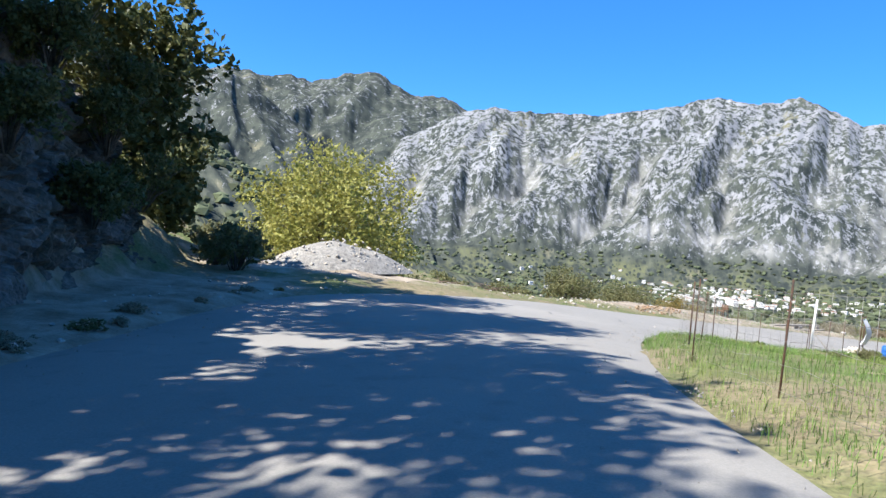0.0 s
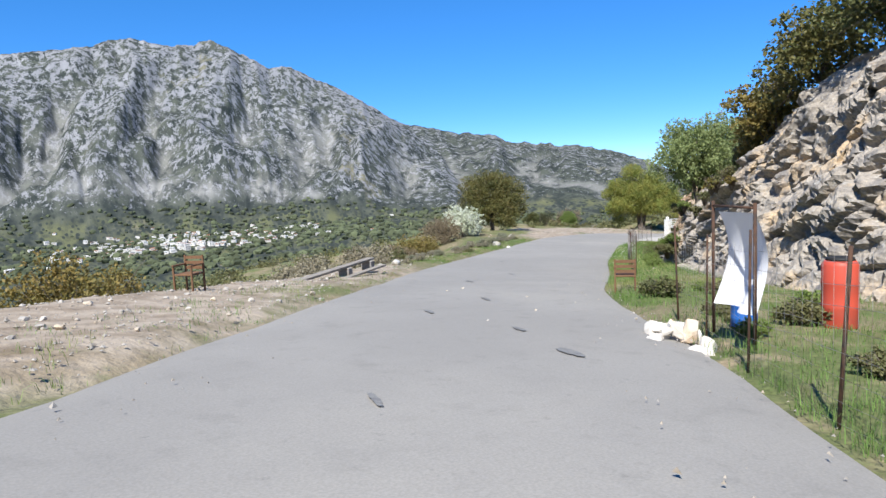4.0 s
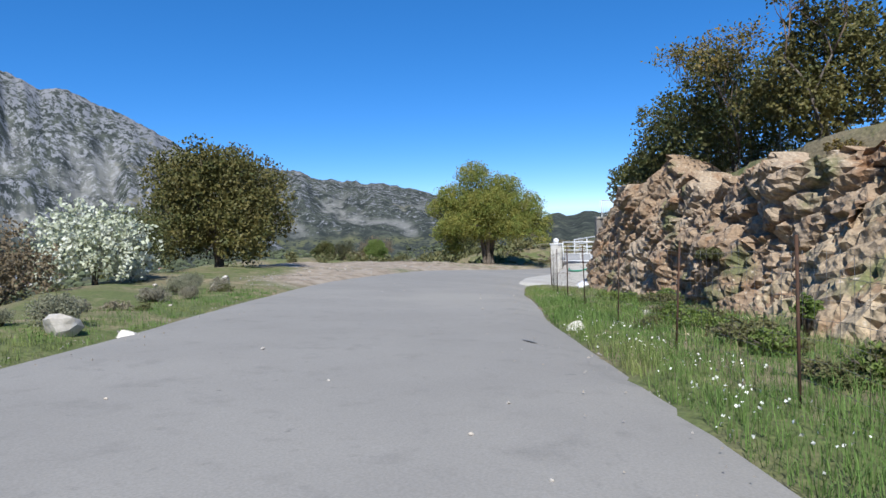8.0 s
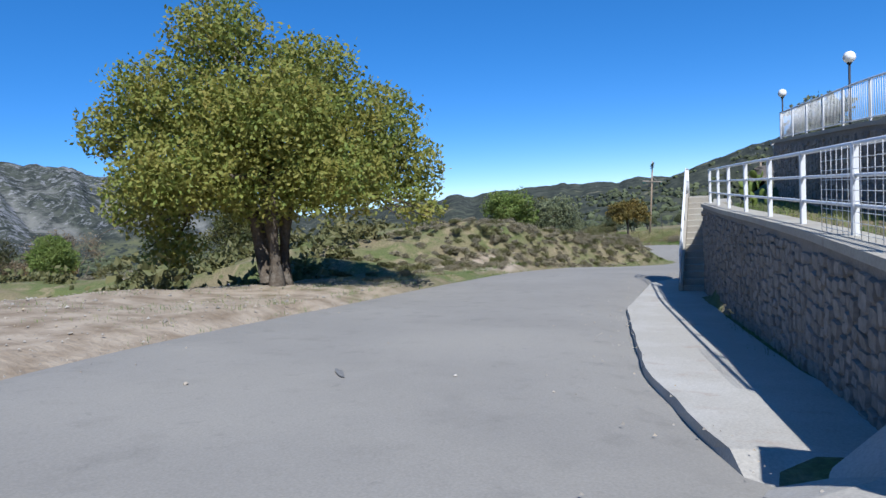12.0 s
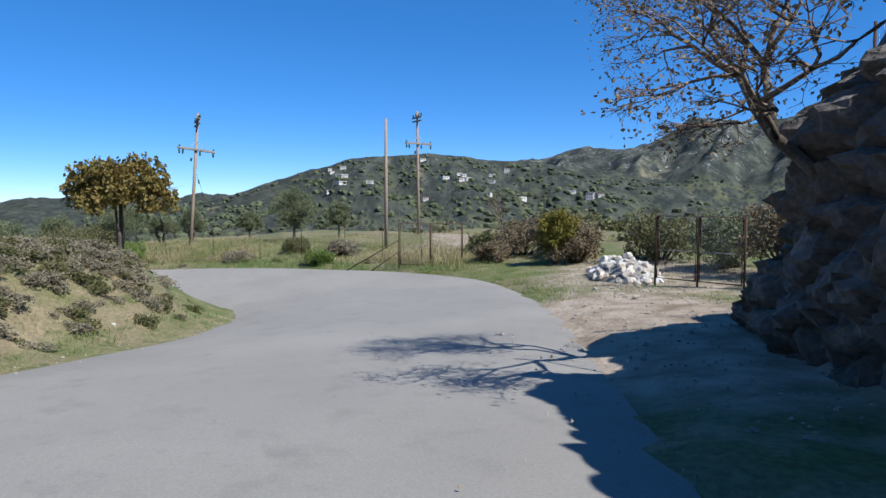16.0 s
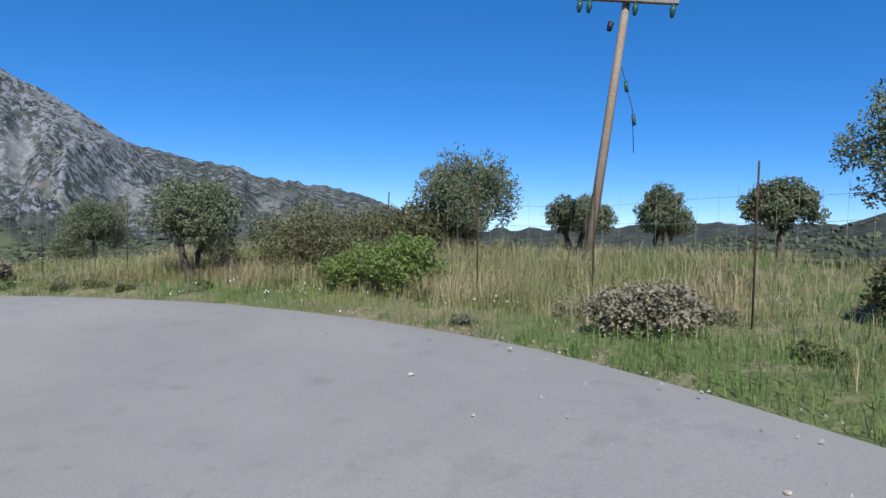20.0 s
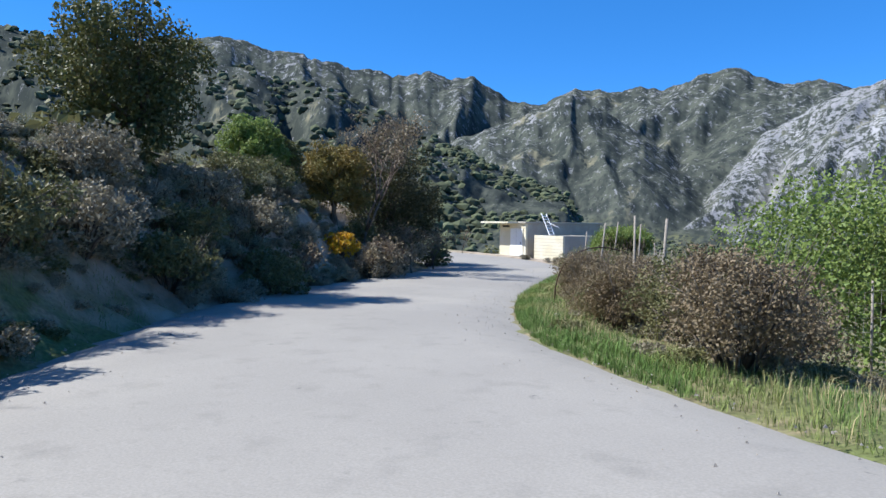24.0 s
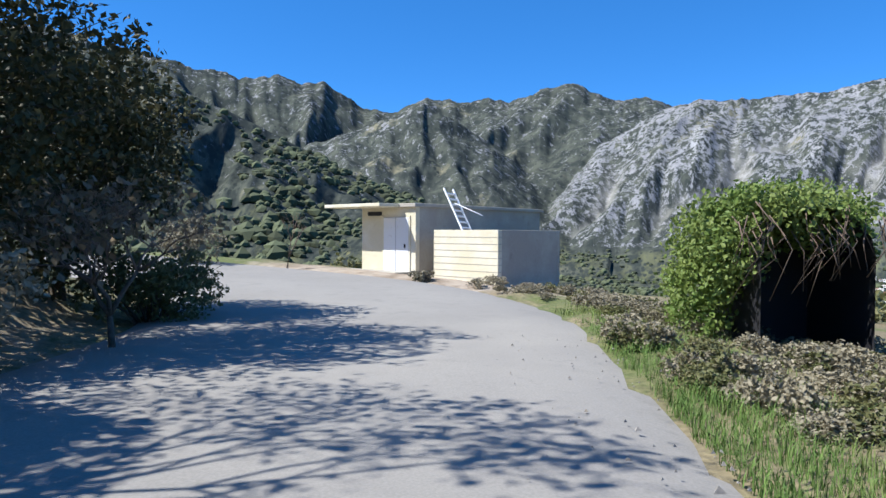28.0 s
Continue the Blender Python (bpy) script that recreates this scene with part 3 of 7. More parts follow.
def fast_mesh(name, verts, faces, material, smooth=True):
    verts, faces = np.asarray(verts, np.float32), np.asarray(faces, np.int32)
    me = bpy.data.meshes.new(name)
    n, k = len(faces), faces.shape[1]
    me.vertices.add(len(verts))
    me.vertices.foreach_set("co", verts.ravel())
    me.loops.add(n * k)
    me.loops.foreach_set("vertex_index", faces.ravel())
    me.polygons.add(n)
    me.polygons.foreach_set("loop_start", np.arange(0, n * k, k, dtype=np.int32))
    me.polygons.foreach_set("use_smooth", np.full(n, smooth))
    me.materials.append(material)
    me.update()
    me.validate()
    return me


# ---- ground materials that follow the lie of the land ----
def land_mat():
    """Near ground: grass and soil, with gravel where the mask says so."""
    m = mat("ground", (0.20, 0.165, 0.095), 0.95, spots=[(0.22, (0.115, 0.135, 0.045), 0.42, 0.56), (0.9, (0.27, 0.215, 0.13), 0.52, 0.68), (2.6, (0.09, 0.11, 0.035), 0.55, 0.7)], bump=(7, 0.7, 0.08), grain=(14, 0.25))
    n, l = m.node_tree.nodes, m.node_tree.links
    b = n["Principled BSDF"]
    old = b.inputs["Base Color"].links[0].from_socket
    at = n.new("ShaderNodeAttribute")
    at.attribute_name = "gravel"
    t = n.new("ShaderNodeTexNoise")
    t.inputs["Scale"].default_value, t.inputs["Detail"].default_value = 1.4, 7
    geo = n.new("ShaderNodeNewGeometry")
    l.new(geo.outputs["Position"], t.inputs["Vector"])
    r = n.new("ShaderNodeValToRGB")
    r.color_ramp.elements[0].color, r.color_ramp.elements[1].color = (0.20, 0.15, 0.10, 1), (0.38, 0.315, 0.24, 1)
    r.color_ramp.elements[0].position, r.color_ramp.elements[1].position = 0.3, 0.62
    l.new(t.outputs[0], r.inputs[0])
    mask = n.new("ShaderNodeMath")
    mask.operation = "MULTIPLY_ADD"
    mask.inputs[1].default_value, mask.inputs[2].default_value = 1.6, -0.8
    l.new(t.outputs[0], mask.inputs[0])
    add = n.new("ShaderNodeMath")
    add.use_clamp = True
    l.new(mask.outputs[0], add.inputs[0])
    mul = n.new("ShaderNodeMapRange")
    mul.inputs[3].default_value, mul.inputs[4].default_value = -0.6, 1.4
    l.new(at.outputs["Fac"], mul.inputs[0])
    l.new(mul.outputs[0], add.inputs[1])
    x = n.new("ShaderNodeMix")
    x.data_type = "RGBA"
    l.new(add.outputs[0], x.inputs[0])
    l.new(old, x.inputs[6])
    l.new(r.outputs[0], x.inputs[7])
    l.new(x.outputs[2], b.inputs["Base Color"])
    return m


def mountain_mat():
    """Far slopes: pale limestone and scree, dark scrub in patches and specks, denser low down."""
    m = bpy.data.materials.new("mountain_slopes")
    m.use_nodes = True
    n, l = m.node_tree.nodes, m.node_tree.links
    b = n["Principled BSDF"]
    b.inputs["Roughness"].default_value, b.inputs["Specular IOR Level"].default_value = 1.0, 0.0
    lay = n.new("ShaderNodeAttribute")
    lay.attribute_name = "lay"

    def tex(scale, detail, stretch=(1, 1, 1), rough=0.6):
        mp = n.new("ShaderNodeMapping")
        mp.inputs["Scale"].default_value = stretch
        l.new(lay.outputs["Vector"], mp.inputs[0])
        t = n.new("ShaderNodeTexNoise")
        t.inputs["Scale"].default_value, t.inputs["Detail"].default_value, t.inputs["Roughness"].default_value = scale, detail, rough
        l.new(mp.outputs[0], t.inputs["Vector"])
        return t.outputs[0]

    def rng(src, a, c, lo=0.0, hi=1.0):
        r = n.new("ShaderNodeMapRange")
        for k, v in enumerate((a, c, lo, hi)):
            r.inputs[k + 1].default_value = v
        l.new(src, r.inputs[0])
        return r.outputs[0]

    def math_(op, a, c):
        x = n.new("ShaderNodeMath")
        x.operation = op
        for k, v in enumerate((a, c)):
            if hasattr(v, "node"):
                l.new(v, x.inputs[k])
            else:
                x.inputs[k].default_value = v
        return x.outputs[0]

    def mix(a, c, f):
        x = n.new("ShaderNodeMix")
        x.data_type = "RGBA"
        l.new(f, x.inputs[0])
        for k, v in ((6, a), (7, c)):
            if hasattr(v, "node"):
                l.new(v, x.inputs[k])
            else:
                x.inputs[k].default_value = (*v, 1)
        return x.outputs[2]

    at = n.new("ShaderNodeAttribute")
    at.attribute_name = "scrub"
    rock = mix((0.175, 0.18, 0.19), (0.26, 0.26, 0.265), rng(tex(0.012, 8, (1, 0.5, 1), 0.65), 0.3, 0.7))
    rock = mix(rock, (0.315, 0.315, 0.315), rng(tex(0.009, 6, (1, 0.25, 1)), 0.6, 0.7))
    green = mix((0.036, 0.043, 0.04), (0.085, 0.093, 0.075), rng(tex(0.02, 8), 0.4, 0.62))
    green = mix(green, (0.19, 0.175, 0.115), rng(tex(0.005, 8, rough=0.7), 0.6, 0.68))
    green = mix(green, (0.125, 0.13, 0.07), math_("MULTIPLY", rng(at.outputs["Fac"], 0.78, 0.95), rng(tex(0.011, 9, rough=0.75), 0.46, 0.6)))
    dense = math_("ADD", tex(0.048, 10, rough=0.8), math_("MULTIPLY", math_("SUBTRACT", at.outputs["Fac"], 0.5), 0.55))
    fan = n.new("ShaderNodeAttribute")
    fan.attribute_name = "scree"
    both = mix(rock, green, rng(dense, 0.515, 0.54))
    cells = n.new("ShaderNodeTexVoronoi")
    cells.inputs["Scale"].default_value = 0.052
    l.new(lay.outputs["Vector"], cells.inputs["Vector"])
    clump = math_("ADD", math_("MULTIPLY", tex(0.006, 6, rough=0.7), 0.9), math_("MULTIPLY", at.outputs["Fac"], 0.5))
    speck = rng(math_("SUBTRACT", math_("SUBTRACT", clump, 0.38), math_("ADD", cells.outputs["Distance"], math_("MULTIPLY", tex(0.09, 4), 0.3))), 0.0, 0.06)
    both = mix(both, (0.042, 0.05, 0.044), speck)
    bare = math_("MULTIPLY", fan.outputs["Fac"], rng(tex(0.02, 8, rough=0.7), 0.36, 0.52))
    l.new(mix(both, (0.36, 0.35, 0.325), bare), b.inputs["Base Color"])
    k = n.new("ShaderNodeBump")
    k.inputs["Strength"].default_value, k.inputs["Distance"].default_value = 0.3, 11
    l.new(tex(0.022, 9, rough=0.62), k.inputs["Height"])
    l.new(k.outputs[0], b.inputs["Normal"])
    return m


# ---- ground, from the road to the skyline ----
GX, GY = np.arange(-45, 216, 0.75), np.arange(-42, 190, 0.75)
gx, gy = [a.ravel() for a in np.meshgrid(GX, GY, indexing="ij")]
gz, gd, gin = near_height(gx, gy)
edge = np.minimum.reduce([gx + 45, 215 - gx, gy + 42, 189 - gy])
gz = gz - 3.0 * (1 - step(edge / 6))
ground = new("ground", fast_mesh("ground", np.stack([gx, gy, gz], 1), grid_faces(len(GX), len(GY)), land_mat()))
tagged(ground, "grassy and stony ground round the mountain road", "ground", kind="structure")
GRAVEL = [(88, 80, 17, 6.5, -8), (72, 73.5, 9, 2.6, 22), (16, 44.5, 9, 4.2, 40), (27, 52, 8, 3.2, 33), (114, 74, 4, 1.2, -25), (131, 50.5, 5, 3.0, -20), (124, 56.5, 6, 2.5, -28),
          (-5, 31, 7, 5, 30), (-6.5, 12, 3.5, 12, 0), (123, 127, 9, 5, 0), (145, 51, 4, 2.5, -30), (124, 100, 4.5, 14, 22), (150, 86, 6, 2, 120), (150, 47, 12, 2.4, -20)]
mask = np.zeros(len(gx))
for cx, cy, a, b, turn in GRAVEL:
    c, s = math.cos(radians(turn)), math.sin(radians(turn))
    u, v = (gx - cx) * c + (gy - cy) * s, -(gx - cx) * s + (gy - cy) * c
    mask = np.maximum(mask, 1 - step(np.hypot(u / a, v / b) - 0.5))
ground.data.attributes.new("gravel", "FLOAT", "POINT").data.foreach_set("value", mask.astype(np.float32))

AZ = np.concatenate([np.arange(-160, -64, 0.3), np.arange(-64, 60, 0.14), np.arange(60, 200, 1.2)])
RR = np.concatenate([55 * (1000 / 55) ** (np.arange(80) / 80), np.arange(1000, 3900, 19), np.arange(3900, 5600, 40)])
fr, fa = np.meshgrid(RR, AZ)
fr, fa = fr.ravel(), fa.ravel()
fx, fy = HUB[0] - np.sin(np.radians(fa)) * fr, HUB[1] + np.cos(np.radians(fa)) * fr
fz, scrub, bare = far_land(fx, fy)
inner = (fx > -42) & (fx < 212) & (fy > -39) & (fy < 186)
fz[inner] = np.minimum(fz[inner], near_height(fx[inner], fy[inner], False)[0]) - 8.0
hills = new("backdrop_mountains", fast_mesh("backdrop_mountains", np.stack([fx, fy, fz], 1), grid_faces(len(AZ), len(RR), True)[:, ::-1], mountain_mat()))
tagged(hills, "grey limestone mountains with scrub above a green valley", "mountains", kind="structure")
waz = (fa + 180) % 360 - 180
fans = bare * 0.36 * step((fr - 2000) / 500)
for a0, r0, wa, wr in ((-15.5, 2050, 1.3, 90), (-20.5, 2120, 2.0, 90), (-24.5, 1980, 1.2, 70), (-29.5, 2080, 1.8, 80), (-10, 2200, 1.5, 70), (-33, 1950, 1.0, 60)):
    fans = np.maximum(fans, np.exp(-((waz - a0 + (fbm(fr / 260, fr * 0, 3, 5) - .5) * 1.2) / wa) ** 2 - ((fr - r0) / wr) ** 2) * 0.62)
hills.data.attributes.new("lay", "FLOAT_VECTOR", "POINT").data.foreach_set("vector", np.stack([np.radians(fa) * 2600, np.where(fr > 1000, fr * 0.4, 400 + 400 * np.log(fr / 1000)), fz * 0.15], 1).astype(np.float32).ravel())
hills.data.attributes.new("scree", "FLOAT", "POINT").data.foreach_set("value", np.clip(fans * 1.1, 0, 1).astype(np.float32))
hills.data.attributes.new("scrub", "FLOAT", "POINT").data.foreach_set("value", scrub.astype(np.float32))

# ---- road ----
COLS = np.linspace(0, 1, 13)
rim = (fbm(TS * 0.9, TS * 0, 5, 11, 0.7) - 0.5) * 0.55, (fbm(TS * 0.9, TS * 0, 5, 12, 0.7) - 0.5) * 0.55
rv = []
for i in range(len(TS)):
    a, b = -WL[i] - rim[0][i], WR[i] + rim[1][i]
    for c in COLS:
        lat = a + (b - a) * c
        p = RP[i, :2] + NOR[i] * lat
        rv.append((p[0], p[1], RP[i, 2] - lat * BANK[i] + 0.012 * math.sin(c * 9 + i * 0.05) - (0.10 if c in (0.0, 1.0) else 0)))
road = new("road", fast_mesh("road", rv, grid_faces(len(TS), len(COLS))[:, ::-1], M["asphalt"]))
tagged(road, "worn pale grey asphalt road with ragged edges", "road", kind="structure")


def road_z(x, y):
    i = int(np.argmin((RP[:, 0] - x) ** 2 + (RP[:, 1] - y) ** 2))
    lat = (x - RP[i, 0]) * NOR[i, 0] + (y - RP[i, 1]) * NOR[i, 1]
    along = (x - RP[i, 0]) * TAN[i, 0] + (y - RP[i, 1]) * TAN[i, 1]
    c = (lat + WL[i] + rim[0][i]) / (WL[i] + rim[0][i] + WR[i] + rim[1][i])
    return float(RP[i, 2] + along * RISE[i] - lat * BANK[i] + 0.012 * math.sin(c * 9 + i * 0.05))


# ---- plants ----
def leaf_quads(points, size, seed, droop=0.0, long=1.6):
    """A small rhombic leaf at every point, turned at random; each is a piece of its own."""
    g = np.random.default_rng(seed)
    n = len(points)
    a = g.normal(size=(n, 3))
    a[:, 2] -= droop
    a /= np.linalg.norm(a, axis=1)[:, None]
    b = np.cross(a, g.normal(size=(n, 3)))
    b /= np.linalg.norm(b, axis=1)[:, None]
    s = (size * g.uniform(0.6, 1.3, n))[:, None]
    c = np.cross(a, b) * s * 0.12
    v = np.stack([points - a * s * long / 2, points + b * s / 2 + c, points + a * s * long / 2, points - b * s / 2 + c], 1).reshape(-1, 3)
    return v, np.arange(n * 4).reshape(-1, 4)


def crown_points(blobs, n, seed, hollow=2.4):
    """Points through a set of ellipsoids, thicker towards their outsides, gathered in tufts."""
    g = np.random.default_rng(seed)
    blobs = np.asarray(blobs, float)
    w = blobs[:, 3] * blobs[:, 4] * blobs[:, 5]
    k = g.choice(len(blobs), n // 7 + 1, p=w / w.sum())
    d = g.normal(size=(len(k), 3))
    d /= np.linalg.norm(d, axis=1)[:, None]
    c = blobs[k, :3] + d * (g.uniform(0.02, 1, len(k)) ** (1 / hollow))[:, None] * blobs[k, 3:]
    c = np.repeat(c, 7, 0)[:n]
    return c + g.normal(size=(n, 3)) * 0.09 * np.repeat(blobs[k, 3:].mean(1), 7)[:n, None]


def auto_blobs(seed, radius, height, base, count, squash=1.0, top=0.75):
    """Lumps that make up a crown between the heights base and base + height."""
    g = np.random.default_rng(seed)
    out = [(0, 0, base + height * 0.5, radius * 0.62, radius * 0.62, height * 0.40)]
    for i in range(count):
        a, h = i * 2.4 + g.uniform(-0.4, 0.4), (i + 0.5) / count
        wide = math.sqrt(max(0.05, 1 - (abs(h - 0.42) / 0.62) ** 2))
        r = radius * wide * g.uniform(0.5, 0.74)
        s = radius * g.uniform(0.26, 0.44)
        out.append((math.cos(a) * r, math.sin(a) * r * squash, base + height * (0.10 + h * top), s, s, s * g.uniform(0.7, 0.95)))
    return out


def tree(m, label, category, leaf, height, radius, base, count=11, leaves=6000, size=0.16, trunk=0.16, stems=1, seed=1, lean=0.0, group="", name="tree", blobs=None):
    """A tree with a tapered trunk, limbs to the lumps of its crown, and leaves."""
    ob = thing(name, m, label, category, group)
    g = random.Random(seed)
    blobs = blobs or auto_blobs(seed, radius, height - base, base, count)
    fork = base + (height - base) * 0.22
    bm = bmesh.new()
    heads = []
    for k in range(stems):
        a = k * math.tau / max(stems, 1) + 0.6
        off = 0 if stems == 1 else trunk * 1.4
        head = (math.cos(a) * off * 3 + lean * fork, math.sin(a) * off * 3, fork)
        tube(bm, [(math.cos(a) * off, math.sin(a) * off, -0.35), (math.cos(a) * off * 0.8, math.sin(a) * off * 0.8, 0.12), (math.cos(a) * off * 1.6 + lean * fork * 0.5 + g.uniform(-.1, .1), math.sin(a) * off * 1.6 + g.uniform(-.1, .1), fork * 0.55), head],
             [trunk * 1.45, trunk * 1.1, trunk * 0.9, trunk * 0.7], 8)
        heads.append(head)
    part("trunk", bm, M["bark"], ob)
    bm = bmesh.new()
    for i, b in enumerate(blobs):
        h = heads[i % len(heads)]
        mid = [(h[k] * 0.5 + b[k] * 0.5) + g.uniform(-.25, .25) * radius * 0.3 for k in range(3)]
        tube(bm, [(h[0], h[1], h[2] - 0.15), mid, b[:3]], [trunk * 0.5, trunk * 0.3, trunk * 0.1], 5)
        for _ in range(3):
            e = [b[k] + g.uniform(-1, 1) * b[3 + k] for k in range(3)]
            tube(bm, [mid, [(mid[k] + e[k]) / 2 + g.uniform(-.1, .1) for k in range(3)], e], [trunk * 0.16, trunk * 0.1, trunk * 0.03], 4)
    part("branchwork", bm, M["bark"], ob)
    v, f = leaf_quads(crown_points(blobs, leaves, seed), size, seed)
    part("crown", fast_mesh("crown", v, f, leaf, False), leaf, ob)
    return ob


def bush(m, label, category, leaf, radius, height, leaves=2500, size=0.10, count=8, seed=1, group="", name="bush", lift=0.1, hollow=2.4):
    """A shrub: stems from the ground and leaves in lumps down to it."""
    ob = thing(name, m, label, category, group)
    g = random.Random(seed)
    blobs = auto_blobs(seed, radius, height * 0.95, height * lift, count, top=0.7)
    bm = bmesh.new()
    for _ in range(26):
        a, o = g.uniform(0, 6.3), g.uniform(.3, 1)
        tube(bm, [(math.cos(a) * .1, math.sin(a) * .1, -.1), (math.cos(a) * radius * o * .5, math.sin(a) * radius * o * .5, height * g.uniform(.35, .6)), (math.cos(a) * radius * o, math.sin(a) * radius * o, height * g.uniform(.6, 1.12))], [.016, .011, .004], 3)
    for b in blobs:
        tube(bm, [(b[0] * 0.12, b[1] * 0.12, -0.25), (b[0] * 0.5 + g.uniform(-.1, .1), b[1] * 0.5, b[2] * 0.5), b[:3]], [0.035, 0.025, 0.01], 4)
    part("branchwork", bm, M["bark"], ob)
    v, f = leaf_quads(crown_points(blobs, leaves, seed, hollow), size, seed)
    part("foliage", fast_mesh("foliage", v, f, leaf, False), leaf, ob)
    return ob


def bare_tree(m, label, category, height, spread, seed=1, trunk=0.14, levels=5, buds=0, leaf=None, group="", lean=(0, 0), name="bare_tree", first=0.33, forks=(2, 3, 3), sweep=(0, 0, 0), bud=.08):
    """A leafless tree that forks again and again, with a few leaves or buds if any."""
    ob = thing(name, m, label, category, group)
    g = random.Random(seed)
    big, small, tips = bmesh.new(), bmesh.new(), []

    def grow(p, d, length, r, level):
        q = p + d * length * 0.5 + Vector((g.uniform(-1, 1), g.uniform(-1, 1), g.uniform(-.5, 1))) * length * 0.08
        e = q + (d + Vector((g.uniform(-.3, .3), g.uniform(-.3, .3), g.uniform(-.1, .25)))).normalized() * length * 0.5
        tube(big if level < 2 else small, [p, q, e], [r, r * 0.8, r * 0.62], 7 if level < 2 else (5 if level < 4 else 3))
        if level >= levels - 2:
            tips.extend((q, e))
        if level < levels:
            for _ in range(forks[0] if level == 0 else g.choice(forks)):
                side_ = Vector((g.uniform(-1, 1), g.uniform(-1, 1), g.uniform(-.25, .75)))
                grow(e, (d * 0.75 + side_ * spread + Vector(sweep)).normalized(), length * g.uniform(0.62, 0.85), r * 0.6, level + 1)

    grow(Vector((0, 0, -0.3)), Vector((lean[0], lean[1], 1)).normalized(), height * first, trunk, 0)
    part("trunk", big, M["bark"], ob)
    part("twig_crown", small, M["twig"], ob)
    if buds:
        pts = np.array([tips[g.randrange(len(tips))] for _ in range(buds)]) + np.random.default_rng(seed).normal(size=(buds, 3)) * 0.14
        v, f = leaf_quads(pts, bud, seed)
        part("leaves", fast_mesh("leaves", v, f, leaf, False), leaf, ob)
    return ob


ROCKS = []


def top_z(x, y):
    """Height of the ground, or of the crag that stands on it."""
    z = ground_z(x, y)
    for v in ROCKS:
        near = np.hypot(v[:, 0] - x, v[:, 1] - y) < 0.45
        if near.any():
            z = max(z, float(v[near, 2].max()) - 0.12)
    return z


def at(x, y, turn=0.0, dz=0.0):
    return pose(x, y, top_z(x, y) + dz, 0, 0, turn)


def blades(name, label, spots, material, category="grass"):
    """Grass as one mesh: spots are arrays of x, y, height, width."""
    x, y, h, w = spots
    g = np.random.default_rng(len(x))
    z = near_height(x, y)[0] - 0.03
    lower = near_height(x, y)[2]
    z[lower] += 0.07
    a, t = g.uniform(0, math.tau, len(x)), g.uniform(0.1, 0.95, len(x))
    dx, dy = np.cos(a), np.sin(a)
    base = np.stack([x, y, z], 1)
    o = np.stack([-dy, dx, dx * 0], 1) * w[:, None] / 2
    mid = base + np.stack([dx * t * h * 0.25, dy * t * h * 0.25, h * 0.55], 1)
    tip = base + np.stack([dx * t * h, dy * t * h, h * (1 - t * 0.3)], 1)
    v = np.stack([base - o, base + o, mid + o * 0.7, tip, mid - o * 0.7], 1).reshape(-1, 3)
    k = np.arange(len(x)) * 5
    f = np.concatenate([np.stack(c, 1) for c in ((k, k + 1, k + 2), (k, k + 2, k + 4), (k + 4, k + 2, k + 3))])
    ob = new(name, fast_mesh(name, v, f, material, False))
    return tagged(ob, label, category, kind="stuff")


def band(g, n, t0, t1, lat0, lat1, h0, h1, width=0.007, clump=0.35, left=False):
    """Spots for blades along the road between two seconds, lat0 to lat1 metres outside its edge, in tufts."""
    i = ((g.uniform(t0, t1, n // 12 + 1) - T0) * 10).astype(int)
    u = lat0 + (lat1 - lat0) * g.uniform(0, 1, len(i)) ** 1.3
    lat = np.where(left, -(WL[i] + u), WR[i] + u)
    c = np.repeat(RP[i, :2] + NOR[i] * lat[:, None] + TAN[i] * g.uniform(-.6, .6, len(i))[:, None], 12, 0)[:n] + g.normal(size=(n, 2)) * clump * 0.5
    hh = np.repeat(g.uniform(h0, h1, len(i)), 12)[:n] * g.uniform(0.6, 1.2, n)
    return c[:, 0], c[:, 1], hh, width * g.uniform(0.7, 1.5, n)


def on_road(x, y):
    """Whether places lie on the drawn road."""
    out = np.zeros(len(x), bool)
    for a in range(0, len(x), 4000):
        i = ((RP[None, :, 0] - x[a:a + 4000, None]) ** 2 + (RP[None, :, 1] - y[a:a + 4000, None]) ** 2).argmin(1)
        lat = (x[a:a + 4000] - RP[i, 0]) * NOR[i, 0] + (y[a:a + 4000] - RP[i, 1]) * NOR[i, 1]
        out[a:a + 4000] = (lat > -WL[i] - rim[0][i] - .04) & (lat < WR[i] + rim[1][i] + .04)
    return out


def off_road(s):
    keep = ~on_road(s[0], s[1])
    return tuple(a[keep] for a in s)


def joined(*ss):
    return off_road(tuple(np.concatenate([s[k] for s in ss]) for k in range(4)))


# ---- rocks ----
def rock_mesh(name, size, seed, material, squash=0.8):
    """A broken stone: a lump cut by flat planes."""
    g = random.Random(seed)
    bm = bmesh.new()
    bmesh.ops.create_icosphere(bm, subdivisions=2, radius=size * 0.62)
    cuts = [(Vector((g.gauss(0, 1), g.gauss(0, 1), g.gauss(0, 1))).normalized(), size * g.uniform(0.28, 0.46)) for _ in range(9)]
    for v in bm.verts:
        for n, d in cuts:
            k = v.co.dot(n) - d
            if k > 0:
                v.co -= n * k
        v.co += v.co.normalized() * (noise.noise(v.co * (2.2 / size) + Vector((seed, 0, 0))) * size * 0.06)
        v.co.z *= squash
    bmesh.ops.recalc_face_normals(bm, faces=bm.faces)
    me = bpy.data.meshes.new(name)
    bm.to_mesh(me)
    bm.free()
    me.materials.append(material)
    return me


